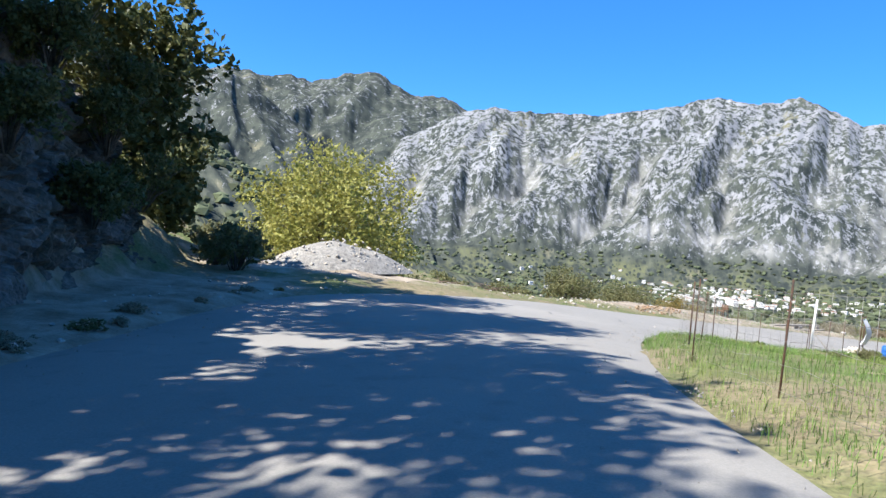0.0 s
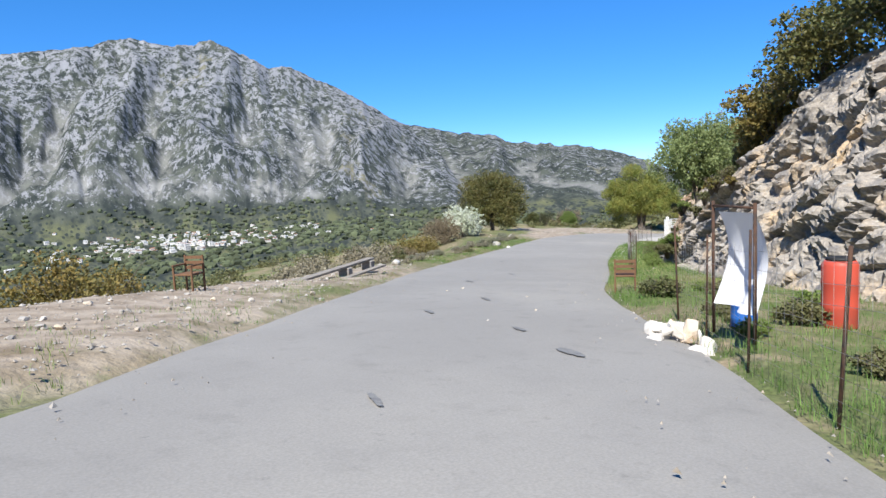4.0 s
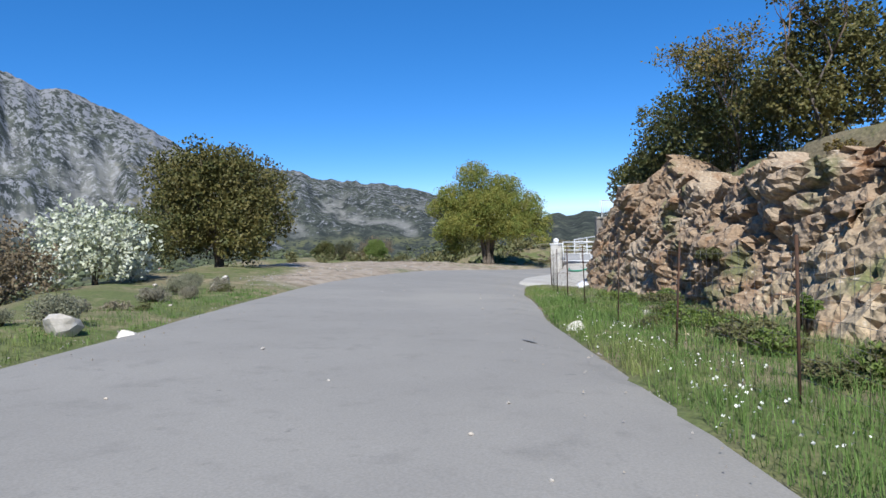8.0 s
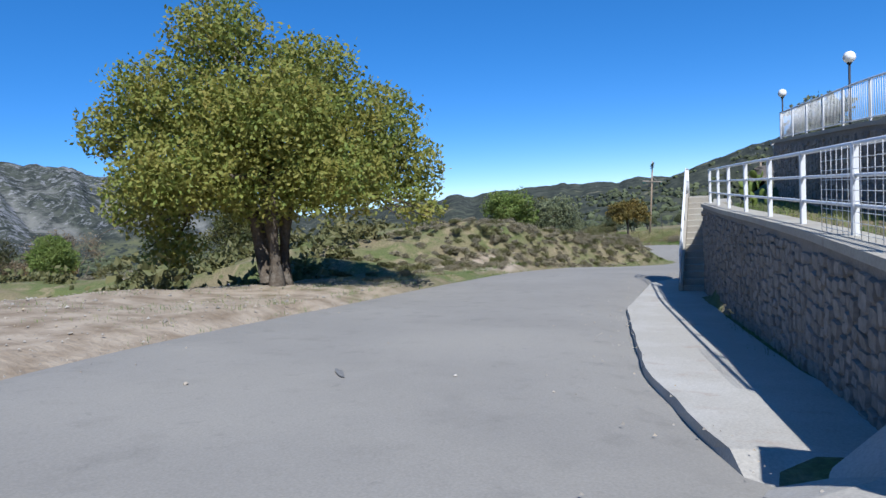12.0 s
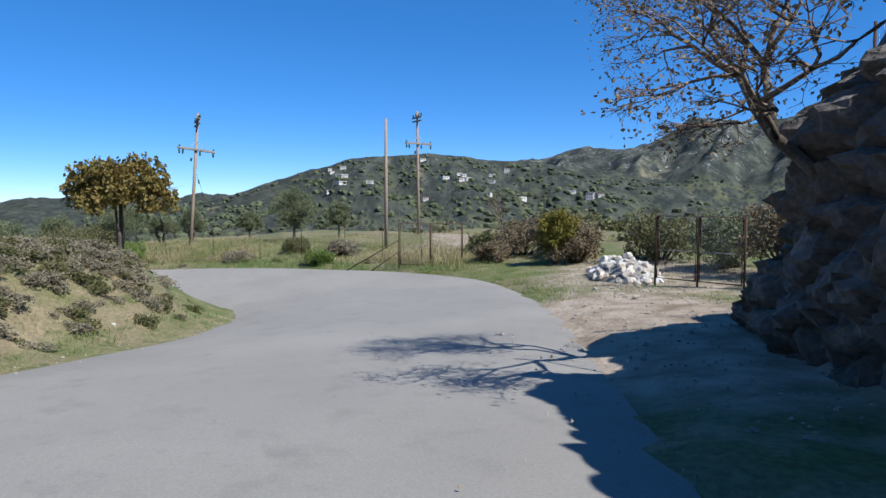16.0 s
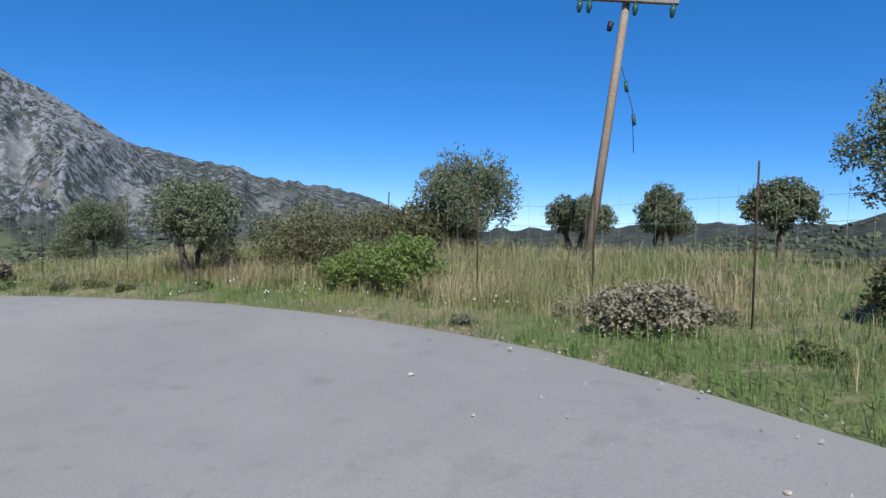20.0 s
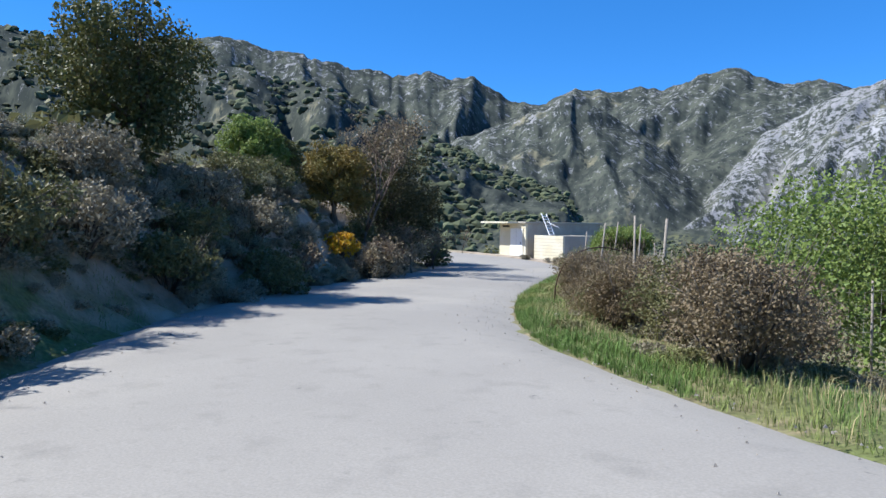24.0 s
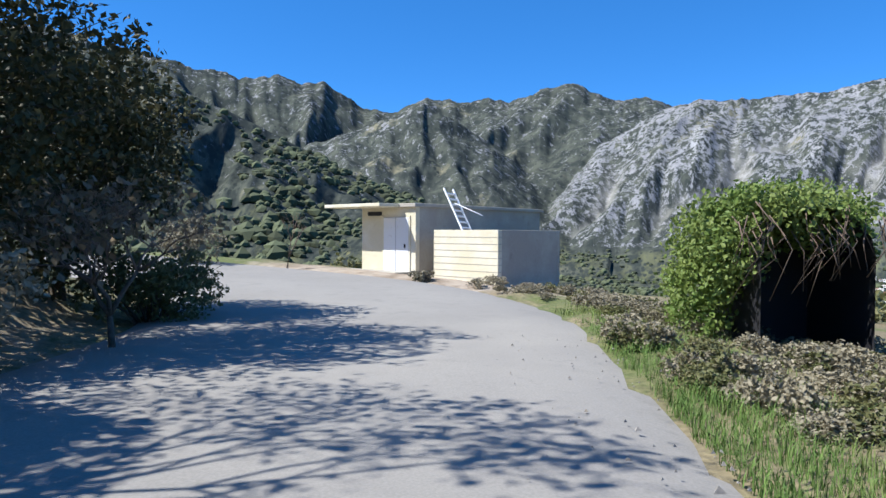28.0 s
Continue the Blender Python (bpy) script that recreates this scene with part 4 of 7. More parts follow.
def rock_face(name, line, heights, label, material, lean=0.35, seed=1, depth=0.9, cell=1.1, res=0.125, sink=0.6, crown=6.0):
    """A crag along a line on the ground: blocky ledges and clefts cut into a leaning face, closed with a crown behind."""
    pts = np.array(line, float)
    seg = np.r_[0, np.cumsum(np.linalg.norm(np.diff(pts, axis=0), axis=1))]
    n = int(seg[-1] / res) + 2
    u = np.linspace(0, seg[-1], n)
    px, py, hh = np.interp(u, seg, pts[:, 0]), np.interp(u, seg, pts[:, 1]), np.interp(u, seg, heights)
    tx, ty = np.gradient(px), np.gradient(py)
    k = np.hypot(tx, ty)
    nx, ny = -ty / k, tx / k                               # towards the road, left of the line
    base = np.minimum(near_height(px, py)[0], near_height(px + nx * 2, py + ny * 2)[0])
    rows = int(max(heights) / res * 1.25) + 2
    verts = []
    for i in range(n):
        ragged = hh[i] * (0.88 + 0.24 * noise.noise(Vector((u[i] * 0.45, seed * 3.1, 0)))) + 0.25 * noise.noise(Vector((u[i] * 1.7, seed, 4)))
        for j in range(rows):
            v = j / (rows - 1)
            up = v * 1.25
            over = max(0.0, up - 1) * 4
            z, back = (min(up, 1.0) * (ragged + sink) - sink) * (1 - over ** 3 * 0.9), min(up, 1.0) * ragged * lean + over * crown
            warp = noise.noise(Vector((u[i] * .5, z * .5, seed))) * .35
            q = Vector((u[i] / cell + warp, (z + .22 * u[i]) / cell * 1.7 + warp, seed * 7.7))
            d, p = noise.voronoi(q)
            block = noise.noise(Vector(p[0]) * 3.7) * 0.55 - max(0, 0.16 - (d[1] - d[0])) * 2.6
            d2, p2 = noise.voronoi(q * 2.7)
            block += noise.noise(Vector(p2[0]) * 2.1) * 0.22 - max(0, 0.12 - (d2[1] - d2[0])) * 0.9
            block += noise.noise(q * 0.4) * 0.9 + noise.noise(q * 4) * 0.12 + noise.noise(q * 9) * 0.08
            out = depth * block * (0.25 + 0.75 * min(1, up * 4)) * (1 if up < 1 else max(0.15, 1 - (up - 1) * 5))
            verts.append((px[i] + nx[i] * (out - back), py[i] + ny[i] * (out - back), base[i] + z + (0.25 * block if up >= 1 else 0.1 * block)))
    ROCKS.append(np.array(verts))
    ob = new(name, fast_mesh(name, verts, grid_faces(n, rows), material, False))
    return tagged(ob, label, "rock face", kind="structure")


def scatter_rocks(name, label, spots, size, material, category="stone", group="loose stones", kinds=5, seed=1, squash=0.75):
    """Single stones lying on the ground."""
    g = random.Random(seed)
    meshes = [rock_mesh(name, 1.0, seed * 10 + k, material, squash) for k in range(kinds)]
    for x, y in spots:
        s = g.uniform(*size)
        ob = new(name, meshes[g.randrange(kinds)])
        ob.matrix_world = Matrix.LocRotScale((x, y, ground_z(x, y) + s * 0.18), Euler((g.uniform(-.3, .3), g.uniform(-.3, .3), g.uniform(0, 6.3))), (s, s, s))
        tagged(ob, label, category, group)


def heap(name, label, x, y, rx, ry, h, size, material, count, seed=1, turn=0.0, piece="stone", category="stone heap", core=True):
    """A heap of single stones on a core."""
    g = random.Random(seed)
    ob = thing(name, at(x, y, turn), label, category)
    meshes = [rock_mesh(piece, 1.0, seed * 20 + k, material) for k in range(6)]
    if core:
        rings = [[(math.cos(a) * q * rx, math.sin(a) * q * ry, h * .8 * (1 - q ** 1.7) * (1 + .25 * noise.noise(Vector((math.cos(a) * q * 2.2, math.sin(a) * q * 2.2, seed))))) for a in np.linspace(0, math.tau, 25)[:-1]] for q in (1.05, .9, .75, .6, .45, .3, .15, .02)]
        part("core", mesh_of("core", [v for r in rings for v in r], [(a * 24 + b, a * 24 + (b + 1) % 24, a * 24 + 24 + (b + 1) % 24, a * 24 + 24 + b) for a in range(7) for b in range(24)], M["gravel"], True), M["gravel"], ob)
    for k in range(count):
        a, r = g.uniform(0, math.tau), math.sqrt(g.uniform(0, 1))
        px, py = math.cos(a) * r * rx, math.sin(a) * r * ry
        z = h * (1 - r ** 1.5) * g.uniform(0.35, 1.0)
        s = g.uniform(*size)
        o = new(piece, meshes[g.randrange(6)])
        o.parent = ob
        o.matrix_local = Matrix.LocRotScale((px, py, z + s * 0.15), Euler((g.uniform(0, 6), g.uniform(0, 6), g.uniform(0, 6))), (s, s, s))
    return ob


# ---- crags beside the road ----
rock_face("rock_face_garden", [(46.5, 48.2), (42, 45.3), (37.5, 42), (33.5, 38.6), (30.5, 35), (29.4, 29.5)][::-1], [4.6, 7.4, 7.8, 7.0, 5.0, 3.0], "grey and ochre limestone crag behind a roadside garden", M["grey_rock"], 0.55, 3, 0.85, 1.5)
rock_face("rock_face_bank", [beside(6.9, 7.6), beside(7.4, 6.6), beside(8.0, 6.2), beside(8.6, 6.0), beside(9.2, 6.0), beside(9.5, 6.1)], [2.0, 3.2, 3.5, 3.7, 3.9, 3.7], "stony earth bank with rock ledges and weeds", M["earth_rock"], 0.85, 15, 0.34, 0.8, crown=4.0)
rock_face("rock_face_bend", [beside(9.15, 6.9), beside(9.5, 6.2), (69.8, 59.2), (74, 61.5), (77.6, 63.1), (80.4, 63.7)], [3.6, 4.2, 5.4, 5.5, 4.8, 3.0], "brown blocky cut rock face with grassy ledges", M["tan_rock"], 0.4, 5, 0.62, 1.1, crown=4.0)
# the next two crags carry their shade in the darkened rock colour
rock_face("rock_face_shaded", [(110.9, 63.1), (114.5, 61.2), (118, 59.2), (121.1, 57.3), (123.4, 54.6)], [4.2, 5.6, 5.8, 3.9, 2.0], "dark shaded rock face beside the bend", M["shade_rock"], 0.18, 8, 0.8)
rock_face("rock_face_start", [(-9.6, 22), (-9, 17.5), (-8.2, 12.5), (-7.2, 7), (-7, 1), (-7.4, -8), (-8, -15)], [3.0, 6.6, 8.6, 9.6, 10, 10, 9.5], "dark rock wall in shade at the roadside", M["shade_rock"], 0.22, 11, 0.8)


# ---- road marks ----
def patch(name, x, y, rx, ry, turn, material, label, lift=0.018, seed=1, ground=road_z):
    """A thin ragged patch lying on the road."""
    g = random.Random(seed)
    n, c, s = 56, math.cos(radians(turn)), math.sin(radians(turn))
    ring = []
    for k in range(n):
        a = k * math.tau / n
        r = 1 + .35 * noise.noise(Vector((math.cos(a) * 1.3, math.sin(a) * 1.3, seed * 3.3))) + .22 * noise.noise(Vector((math.cos(a) * 4, math.sin(a) * 4, seed * 7.1))) + g.uniform(-.07, .07)
        u, v = math.cos(a) * rx * r, math.sin(a) * ry * r
        px, py = x + u * c - v * s, y + u * s + v * c
        ring.append((px, py, ground(px, py) + lift))
    v = [(x, y, ground(x, y) + lift)] + ring
    ob = new(name, mesh_of(name, v, [(0, 1 + k, 1 + (k + 1) % n) for k in range(n)], material))
    return tagged(ob, label, kind="structure")


for k, (t, lat, rx, ry) in enumerate([(4.9, 0.9, .55, .16), (5.3, -1.6, .5, .1), (5.1, 0.2, .4, .09), (5.6, -0.9, .6, .08), (6.2, -2.2, .7, .1), (4.6, -1.0, .45, .07), (9.0, 1.2, .35, .06), (4.2, 0.8, .7, .08),
                                      (6.7, -1.4, .6, .07), (7.6, -3.1, .7, .09), (12.9, -2.0, .5, .07), (10.9, -3.4, .25, .06), (3.0, -0.2, .9, .06), (2.6, -1.4, .9, .06), (24.1, 1.6, .5, .15)]):
    x, y = beside(t, lat)
    i = int((t - T0) * 10)
    patch("road_stain", x, y, rx * .62, ry * .6, math.degrees(math.atan2(TAN[i, 1], TAN[i, 0])) + 25, M["stain"], "dark tar stain on the worn road", seed=k)
for k in range(70):
    g = random.Random(k)
    t = g.choice((3.3, 5.5, 8.2, 8.8, 10.3, 13.2, 17.4, 20.6, 22.4, 22.9, 23.4, 23.7)) + g.uniform(-.4, .4)
    i = int((t - T0) * 10)
    lat = g.uniform(-WL[i] * .6, WR[i]) if t < 20 else g.uniform(WR[i] * .35, WR[i])
    x, y = beside(t, lat)
    s = g.uniform(0.025, 0.07)
    if k == 0:
        chips = [rock_mesh("stone_chip", 1.0, 700 + q, M["stone"], 0.6) for q in range(3)]
    ob = new("stone_chip", chips[k % 3])
    ob.matrix_world = Matrix.LocRotScale((x, y, road_z(x, y) + s * 0.2), Euler((0, 0, g.uniform(0, 6))), (s, s, s))
    tagged(ob, "small stone chip lying on the road", "stone", "stones on the road")


# ---- apron, driveway and walls at the white gate ----
def strip(name, line, widths, material, label, lift=0.03, ground=ground_z, thick=0.14):
    """A paved strip along a line: widths to its two sides."""
    p = np.array(line, float)
    seg = np.r_[0, np.cumsum(np.linalg.norm(np.diff(p, axis=0), axis=1))]
    u = np.arange(0, seg[-1], 0.6)
    x, y = np.interp(u, seg, p[:, 0]), np.interp(u, seg, p[:, 1])
    tx, ty = np.gradient(x), np.gradient(y)
    k = np.hypot(tx, ty)
    tx, ty = tx / k, ty / k
    v = []
    for i in range(len(u)):
        a, b = np.interp(u[i], seg, [w[0] for w in widths]), np.interp(u[i], seg, [w[1] for w in widths])
        for q, c in enumerate((0, 0, .2, .4, .6, .8, 1, 1)):
            d = -a + (a + b) * c + (-.03 if q == 0 else .03 if q == 7 else .04 * noise.noise(Vector((u[i], q * 3.0, 5))))
            px, py = x[i] + ty[i] * d, y[i] - tx[i] * d
            v.append([px, py, ground(px, py) + lift])
        v[-1][2] -= thick
        v[-8][2] -= thick
        if i in (0, len(u) - 1):
            for q in range(2, 8):
                v[-q][2] -= thick
    ob = new(name, fast_mesh(name, v, grid_faces(len(u), 8)[:, ::-1], material, False))
    return tagged(ob, label, kind="structure")


def ramp(x, y):
    return float(np.interp(x, [80.0, 84.7, 91, 97, 107], [-8.42, -7.68, -6.2, -5.8, -5.6]))


def apron_z(x, y):
    """From the road's edge up to the driveway."""
    i = int(np.argmin((RP[:, 0] - x) ** 2 + (RP[:, 1] - y) ** 2))
    lat = (x - RP[i, 0]) * NOR[i, 0] + (y - RP[i, 1]) * NOR[i, 1]
    k, a = float(step((lat - 2.0) / 2.4)), road_z(x, y)
    return a * (1 - k) + max(a, ramp(x, y) + .03) * k


strip("pavement_apron", [beside(11.25, 3.6), beside(11.8, 3.9), beside(12.3, 3.9), beside(12.6, 3.2)], [(1.9, 1.2), (2.1, 2.6), (2.1, 3.0), (1.5, 1.0)], M["concrete_pad"], "worn cracked concrete apron before a gate", 0.035, apron_z, 0.16)
strip("pavement_walk", [beside(12.5, 2.7), beside(13, 2.7), beside(14, 2.5), beside(15, 2.1), beside(15.7, 2.3)], [(.9, 1.0), (.9, 1.0), (1.0, 1.1), (1.0, 1.0), (.6, 1.2)], M["concrete_pad"], "pale concrete strip at the foot of a wall", 0.03, road_z, 0.16)
DRIVE = [(80.2, 66.0), (82.6, 65.3), (85, 64.9), (88, 62.7), (92, 61.7), (99, 61.3), (106, 60.9)]


strip("pavement_driveway", DRIVE, [(.6, 2.0), (1.2, 1.9), (1.5, 1.7), (1.4, 1.6), (1.4, 1.7), (1.4, 1.7), (1.4, 1.7)], M["concrete_pad"], "concrete driveway rising behind a gate", 0.05, lambda x, y: ramp(x, y) if x > 84.6 else min(ramp(x, y), apron_z(x, y)) - .08, 0.3)


def stone_wall(name, line, base, top, thick, label, seed=1, stone=0.34, cap=None, near=1.0):
    """A rubble wall: a mortar core with single stones set proud of its road side. base and top: height functions."""
    g = random.Random(seed)
    p = np.array(line, float)
    seg = np.r_[0, np.cumsum(np.linalg.norm(np.diff(p, axis=0), axis=1))]
    u = np.arange(0, seg[-1] + 0.01, 0.5)
    x, y = np.interp(u, seg, p[:, 0]), np.interp(u, seg, p[:, 1])
    tx, ty = np.gradient(x), np.gradient(y)
    k = np.hypot(tx, ty)
    tx, ty = tx / k, ty / k
    v = []
    for i in range(len(u)):
        b, t = base(x[i], y[i]) - 0.4, top(x[i], y[i])
        ox, oy = ty[i] * thick, -tx[i] * thick
        v += [(x[i], y[i], b), (x[i], y[i], t), (x[i] + ox, y[i] + oy, t), (x[i] + ox, y[i] + oy, b)]
    f = [(4 * i + a, 4 * i + (a + 1) % 4, 4 * i + 4 + (a + 1) % 4, 4 * i + 4 + a) for i in range(len(u) - 1) for a in range(4)]
    n = len(u) - 1
    f += [(3, 2, 1, 0), (4 * n, 4 * n + 1, 4 * n + 2, 4 * n + 3)]
    me = mesh_of(name, v, f, M["mortar"])
    wall = tagged(new(name, me), label, kind="structure")
    shapes = []
    for q in range(7):
        bm = bmesh.new()
        pts = [(math.cos(a) * (0.5 + g.uniform(-.08, .06)), math.sin(a) * (0.5 + g.uniform(-.08, .06))) for a in [kk * math.tau / 8 + g.uniform(-.15, .15) for kk in range(8)]]
        sq = [(max(-.5, min(.5, px * 1.25)), max(-.5, min(.5, py * 1.25))) for px, py in pts]
        lo, hi = [bm.verts.new((a, 0, b)) for a, b in sq], [bm.verts.new((a * .82, 1.0 + g.uniform(-.25, .25), b * .82)) for a, b in sq]
        bm.faces.new(hi)
        for kk in range(8):
            bm.faces.new((lo[kk], lo[(kk + 1) % 8], hi[(kk + 1) % 8], hi[kk]))
        bmesh.ops.recalc_face_normals(bm, faces=bm.faces)
        me = bpy.data.meshes.new("stone")
        bm.to_mesh(me)
        bm.free()
        me.materials.append(M["wall_stone"])
        shapes.append(me)
    d, made, rest_v, rest_f = 0.0, 0, [], []
    while d < seg[-1] - 0.2:
        w = stone * g.uniform(0.75, 1.5)
        cx, cy = np.interp(d + w / 2, seg, p[:, 0]), np.interp(d + w / 2, seg, p[:, 1])
        i = min(int((d + w / 2) / 0.5), len(u) - 1)
        z, t = base(cx, cy) - 0.05, top(cx, cy) - 0.1
        while z < t - 0.08:
            h = min(stone * g.uniform(0.5, 1.05), t - z)
            ang = math.atan2(ty[i], tx[i])
            mm = Matrix.LocRotScale((cx - ty[i] * -0.004 + g.uniform(-.03, .03) * tx[i], cy + tx[i] * 0.004, z + h / 2), Euler((0, g.uniform(-.12, .12), ang)), (w * 0.96, 0.028 * g.uniform(.6, 1.6), h * 0.95))
            if made < 300:
                o = new("stone", shapes[g.randrange(7)])
                o.parent = wall
                o.matrix_local = mm
            else:
                me = shapes[g.randrange(7)]
                s0 = len(rest_v)
                rest_v += [mm @ q.co for q in me.vertices]
                rest_f += [tuple(s0 + q for q in pl.vertices) for pl in me.polygons]
            made += 1
            z += h
        d += w
    if rest_v:
        o = part("stonework", mesh_of("stonework", rest_v, rest_f, M["wall_stone"]), M["wall_stone"], wall)
        tagged(o, kind="stuff")
    if cap:
        v = []
        for i in range(len(u)):
            t = top(x[i], y[i])
            for a, b in ((-.06, .0), (-.06, .10), (thick + .06, .10), (thick + .06, .0)):
                v.append((x[i] + ty[i] * a, y[i] - tx[i] * a, t + b + 0.003))
        part("coping", mesh_of("coping", v, f, cap), cap, wall)
    return wall


RETAIN = [(84.95, 66.98), (87, 66.75), (90, 66.4), (94, 66.1), (98, 65.9), (101, 65.65), (102.9, 65.5), (103.6, 65.0), (107.5, 64.3)]
stone_wall("wall_retaining", RETAIN, road_z, lambda x, y: -7.42, 0.42, "grey rubble stone retaining wall in shade", 3, 0.25, M["concrete"])
TERRACE = [(84.3, 64.2), (85.5, 61.7), (88, 60.4), (95, 59.7), (102, 59.2), (107.5, 58.8)]
stone_wall("wall_terrace", TERRACE, lambda x, y: -8.3 if x < 86 else -7.0, lambda x, y: -4.95, 0.5, "rubble stone terrace wall above a driveway", 5, 0.42, M["concrete"])
stone_wall("wall_terrace_end", [(81.7, 58.9), (84.1, 64.1)], lambda x, y: -8.3, lambda x, y: -4.95, 0.4, "end of a rubble terrace wall beside rock", 6, 0.42, M["concrete"])


DRIVE_WALL = [(86.6, 64.3), (88.5, 63.7), (91, 63.25), (95, 63.1), (99, 62.95), (107, 62.4)]
stone_wall("wall_drive", DRIVE_WALL, lambda x, y: -7.6, lambda x, y: ramp(x, y) + .12, 0.3, "rendered wall carrying a rising driveway", 7, 0.3, M["concrete"])


def railing(name, line, z, height, label, rails, post, bars=0.0, post_gap=2.0, material=None, group="railings"):
    """Metal railing along a line: posts, rails and, if asked, upright bars."""
    material = material or M["metal_white"]
    p = np.array(line, float)
    seg = np.r_[0, np.cumsum(np.linalg.norm(np.diff(p, axis=0), axis=1))]
    ob = thing(name, pose(0, 0, 0), label, "railing", group)
    xy = lambda d: (float(np.interp(d, seg, p[:, 0])), float(np.interp(d, seg, p[:, 1])))
    n = max(1, round(seg[-1] / post_gap))
    for k in range(n + 1):
        x, y = xy(seg[-1] * k / n)
        b = z(x, y)
        part("post", boxed(x - post / 2, x + post / 2, y - post / 2, y + post / 2, b - 0.05, b + height, bevel=0.008), material, ob)
    for h, r in rails:
        part("rail", tubed([(*xy(d), z(*xy(d)) + h) for d in np.arange(0, seg[-1] + 0.01, seg[-1] / (n * 2))], r, 6), material, ob)
    if bars:
        rod = bpy.data.meshes.new("bar")
        bm = tubed([(0, 0, rails[-1][0]), (0, 0, rails[0][0])], 0.009, 4)
        bm.to_mesh(rod)
        bm.free()
        rod.materials.append(material)
        for d in np.arange(bars, seg[-1], bars):
            o = new("bar", rod)
            o.parent, o.location = ob, (*xy(d), z(*xy(d)))
    return ob


railing("guard_railing", [(87.1, 66.35), (90, 66.15), (94, 65.9), (98, 65.7), (101, 65.45), (102.8, 65.3)], lambda x, y: -7.32, 1.02, "white tubular steel railing on a stone wall", [(1.0, .03), (.66, .024), (.33, .024)], 0.07, 0, 2.1)
railing("terrace_railing", [(88.6, 63.5), (91, 63.1), (95, 62.95), (99, 62.8), (106.8, 62.2)], lambda x, y: ramp(x, y) + .2, 0.98, "white barred steel railing along a terrace", [(.96, .025), (.12, .018)], 0.05, 0.13, 1.9)
railing("terrace_railing", [(81.6, 58.8), (84.25, 63.9), (85.2, 61.5), (87.8, 60.2), (95, 59.5), (102, 59)], lambda x, y: -4.87, 0.98, "white barred steel railing at a terrace corner", [(.96, .025), (.12, .018)], 0.05, 0.13, 1.9)

# wire netting hung on the guard railing near the gate
net = bmesh.new()
for k in range(15):
    tube(net, [(87.2 + k * .2, 66.5 - k * .013, -7.3), (87.2 + k * .2, 66.5 - k * .013, -6.35)], 0.004, 3)
for k in range(9):
    tube(net, [(87.2, 66.5, -7.25 + k * .11), (90, 66.32, -7.25 + k * .11)], 0.004, 3)
tagged(part("wire_netting", net, M["metal_white"]), "pale wire netting hung on a railing", "netting")

# steps up the end of the wall
stairs = thing("stairs", pose(103.1, 66.0, -10.06, 0, 0, -12), "concrete steps in shade beside a stone wall", "stairs", kind="structure")
for k in range(15):
    part("step", boxed(k * .27, k * .27 + .34, -0.55, 0.12, -0.3 if k < 3 else k * .19 - .5, (k + 1) * .19, bevel=0.012), M["concrete"], stairs)
bm = bmesh.new()
prof = [(-.1, -.4), (4.4, -.4), (4.4, 3.0), (3.9, 3.0), (-.1, .25)]
lo, hi = [bm.verts.new((a, .123, b)) for a, b in prof], [bm.verts.new((a, .25, b)) for a, b in prof]
bm.faces.new(lo), bm.faces.new(hi[::-1])
for k in range(5):
    bm.faces.new((lo[k], hi[k], hi[(k + 1) % 5], lo[(k + 1) % 5]))
part("parapet", bm, M["concrete"], stairs)
part("landing", boxed(4.05, 5.4, -.6, .25, 2.5, 2.86), M["concrete"], stairs)
hand = thing("handrail", stairs.matrix_world.copy(), "white steel handrail beside concrete steps", "handrail", "railings")
part("rail", tubed([(-.05, .19, 1.15), (3.9, .19, 3.9), (5.3, .19, 3.9)], .026, 6), M["metal_white"], hand)
part("rail", tubed([(-.05, .19, .7), (3.9, .19, 3.45), (5.3, .19, 3.45)], .02, 6), M["metal_white"], hand)
for a, b, c in ((0, .2, 1.15), (1.3, 1.1, 2.08), (2.6, 2.05, 3.0), (3.9, 2.95, 3.9), (5.3, 2.8, 3.9)):
    part("post", tubed([(a, .19, b), (a, .19, c)], .024, 6), M["metal_white"], hand)
for k in range(10):
    part("bar", tubed([(4.0 + k * .13, .19, 2.95), (4.0 + k * .13, .19, 3.9)], .009, 4), M["metal_white"], hand)

# pillar and gate
PIL = (84.65, 66.75)
pillar = thing("gate_pillar", pose(*PIL, -7.84, 0, 0, -8), "whitewashed stone gate pillar with a white ball", "gate pillar")
part("core", boxed(-.23, .23, -.23, .23, -.7, 1.36), M["pillar_stone"], pillar)
g = random.Random(4)
for course in range(-3, 7):
    for sx, sy, ax in ((0, -1, 0), (0, 1, 0), (-1, 0, 1), (1, 0, 1)):
        cut = g.uniform(-.1, .1)
        for a, b in ((-.25, cut - .008), (cut + .008, .25)):
            z0, z1 = course * .19 + .01, course * .19 + .185
            o_ = 0.23 + g.uniform(.012, .035)
            bm = boxed(a, b, -o_, -.2, z0, z1, bevel=.014) if not ax else boxed(-o_, -.2, a, b, z0, z1, bevel=.014)
            if sy == 1 or sx == 1:
                bmesh.ops.rotate(bm, cent=(0, 0, 0), matrix=Matrix.Rotation(math.pi, 3, "Z"), verts=bm.verts)
            part("stone", bm, M["pillar_stone"], pillar)
part("cap", boxed(-.29, .29, -.29, .29, 1.36, 1.42, bevel=.012), M["white"], pillar)
bm = bmesh.new()
bmesh.ops.create_uvsphere(bm, u_segments=24, v_segments=14, radius=.17, matrix=Matrix.Translation((0, 0, 1.575)))
for f in bm.faces:
    f.smooth = True
part("ball", bm, M["white"], pillar)

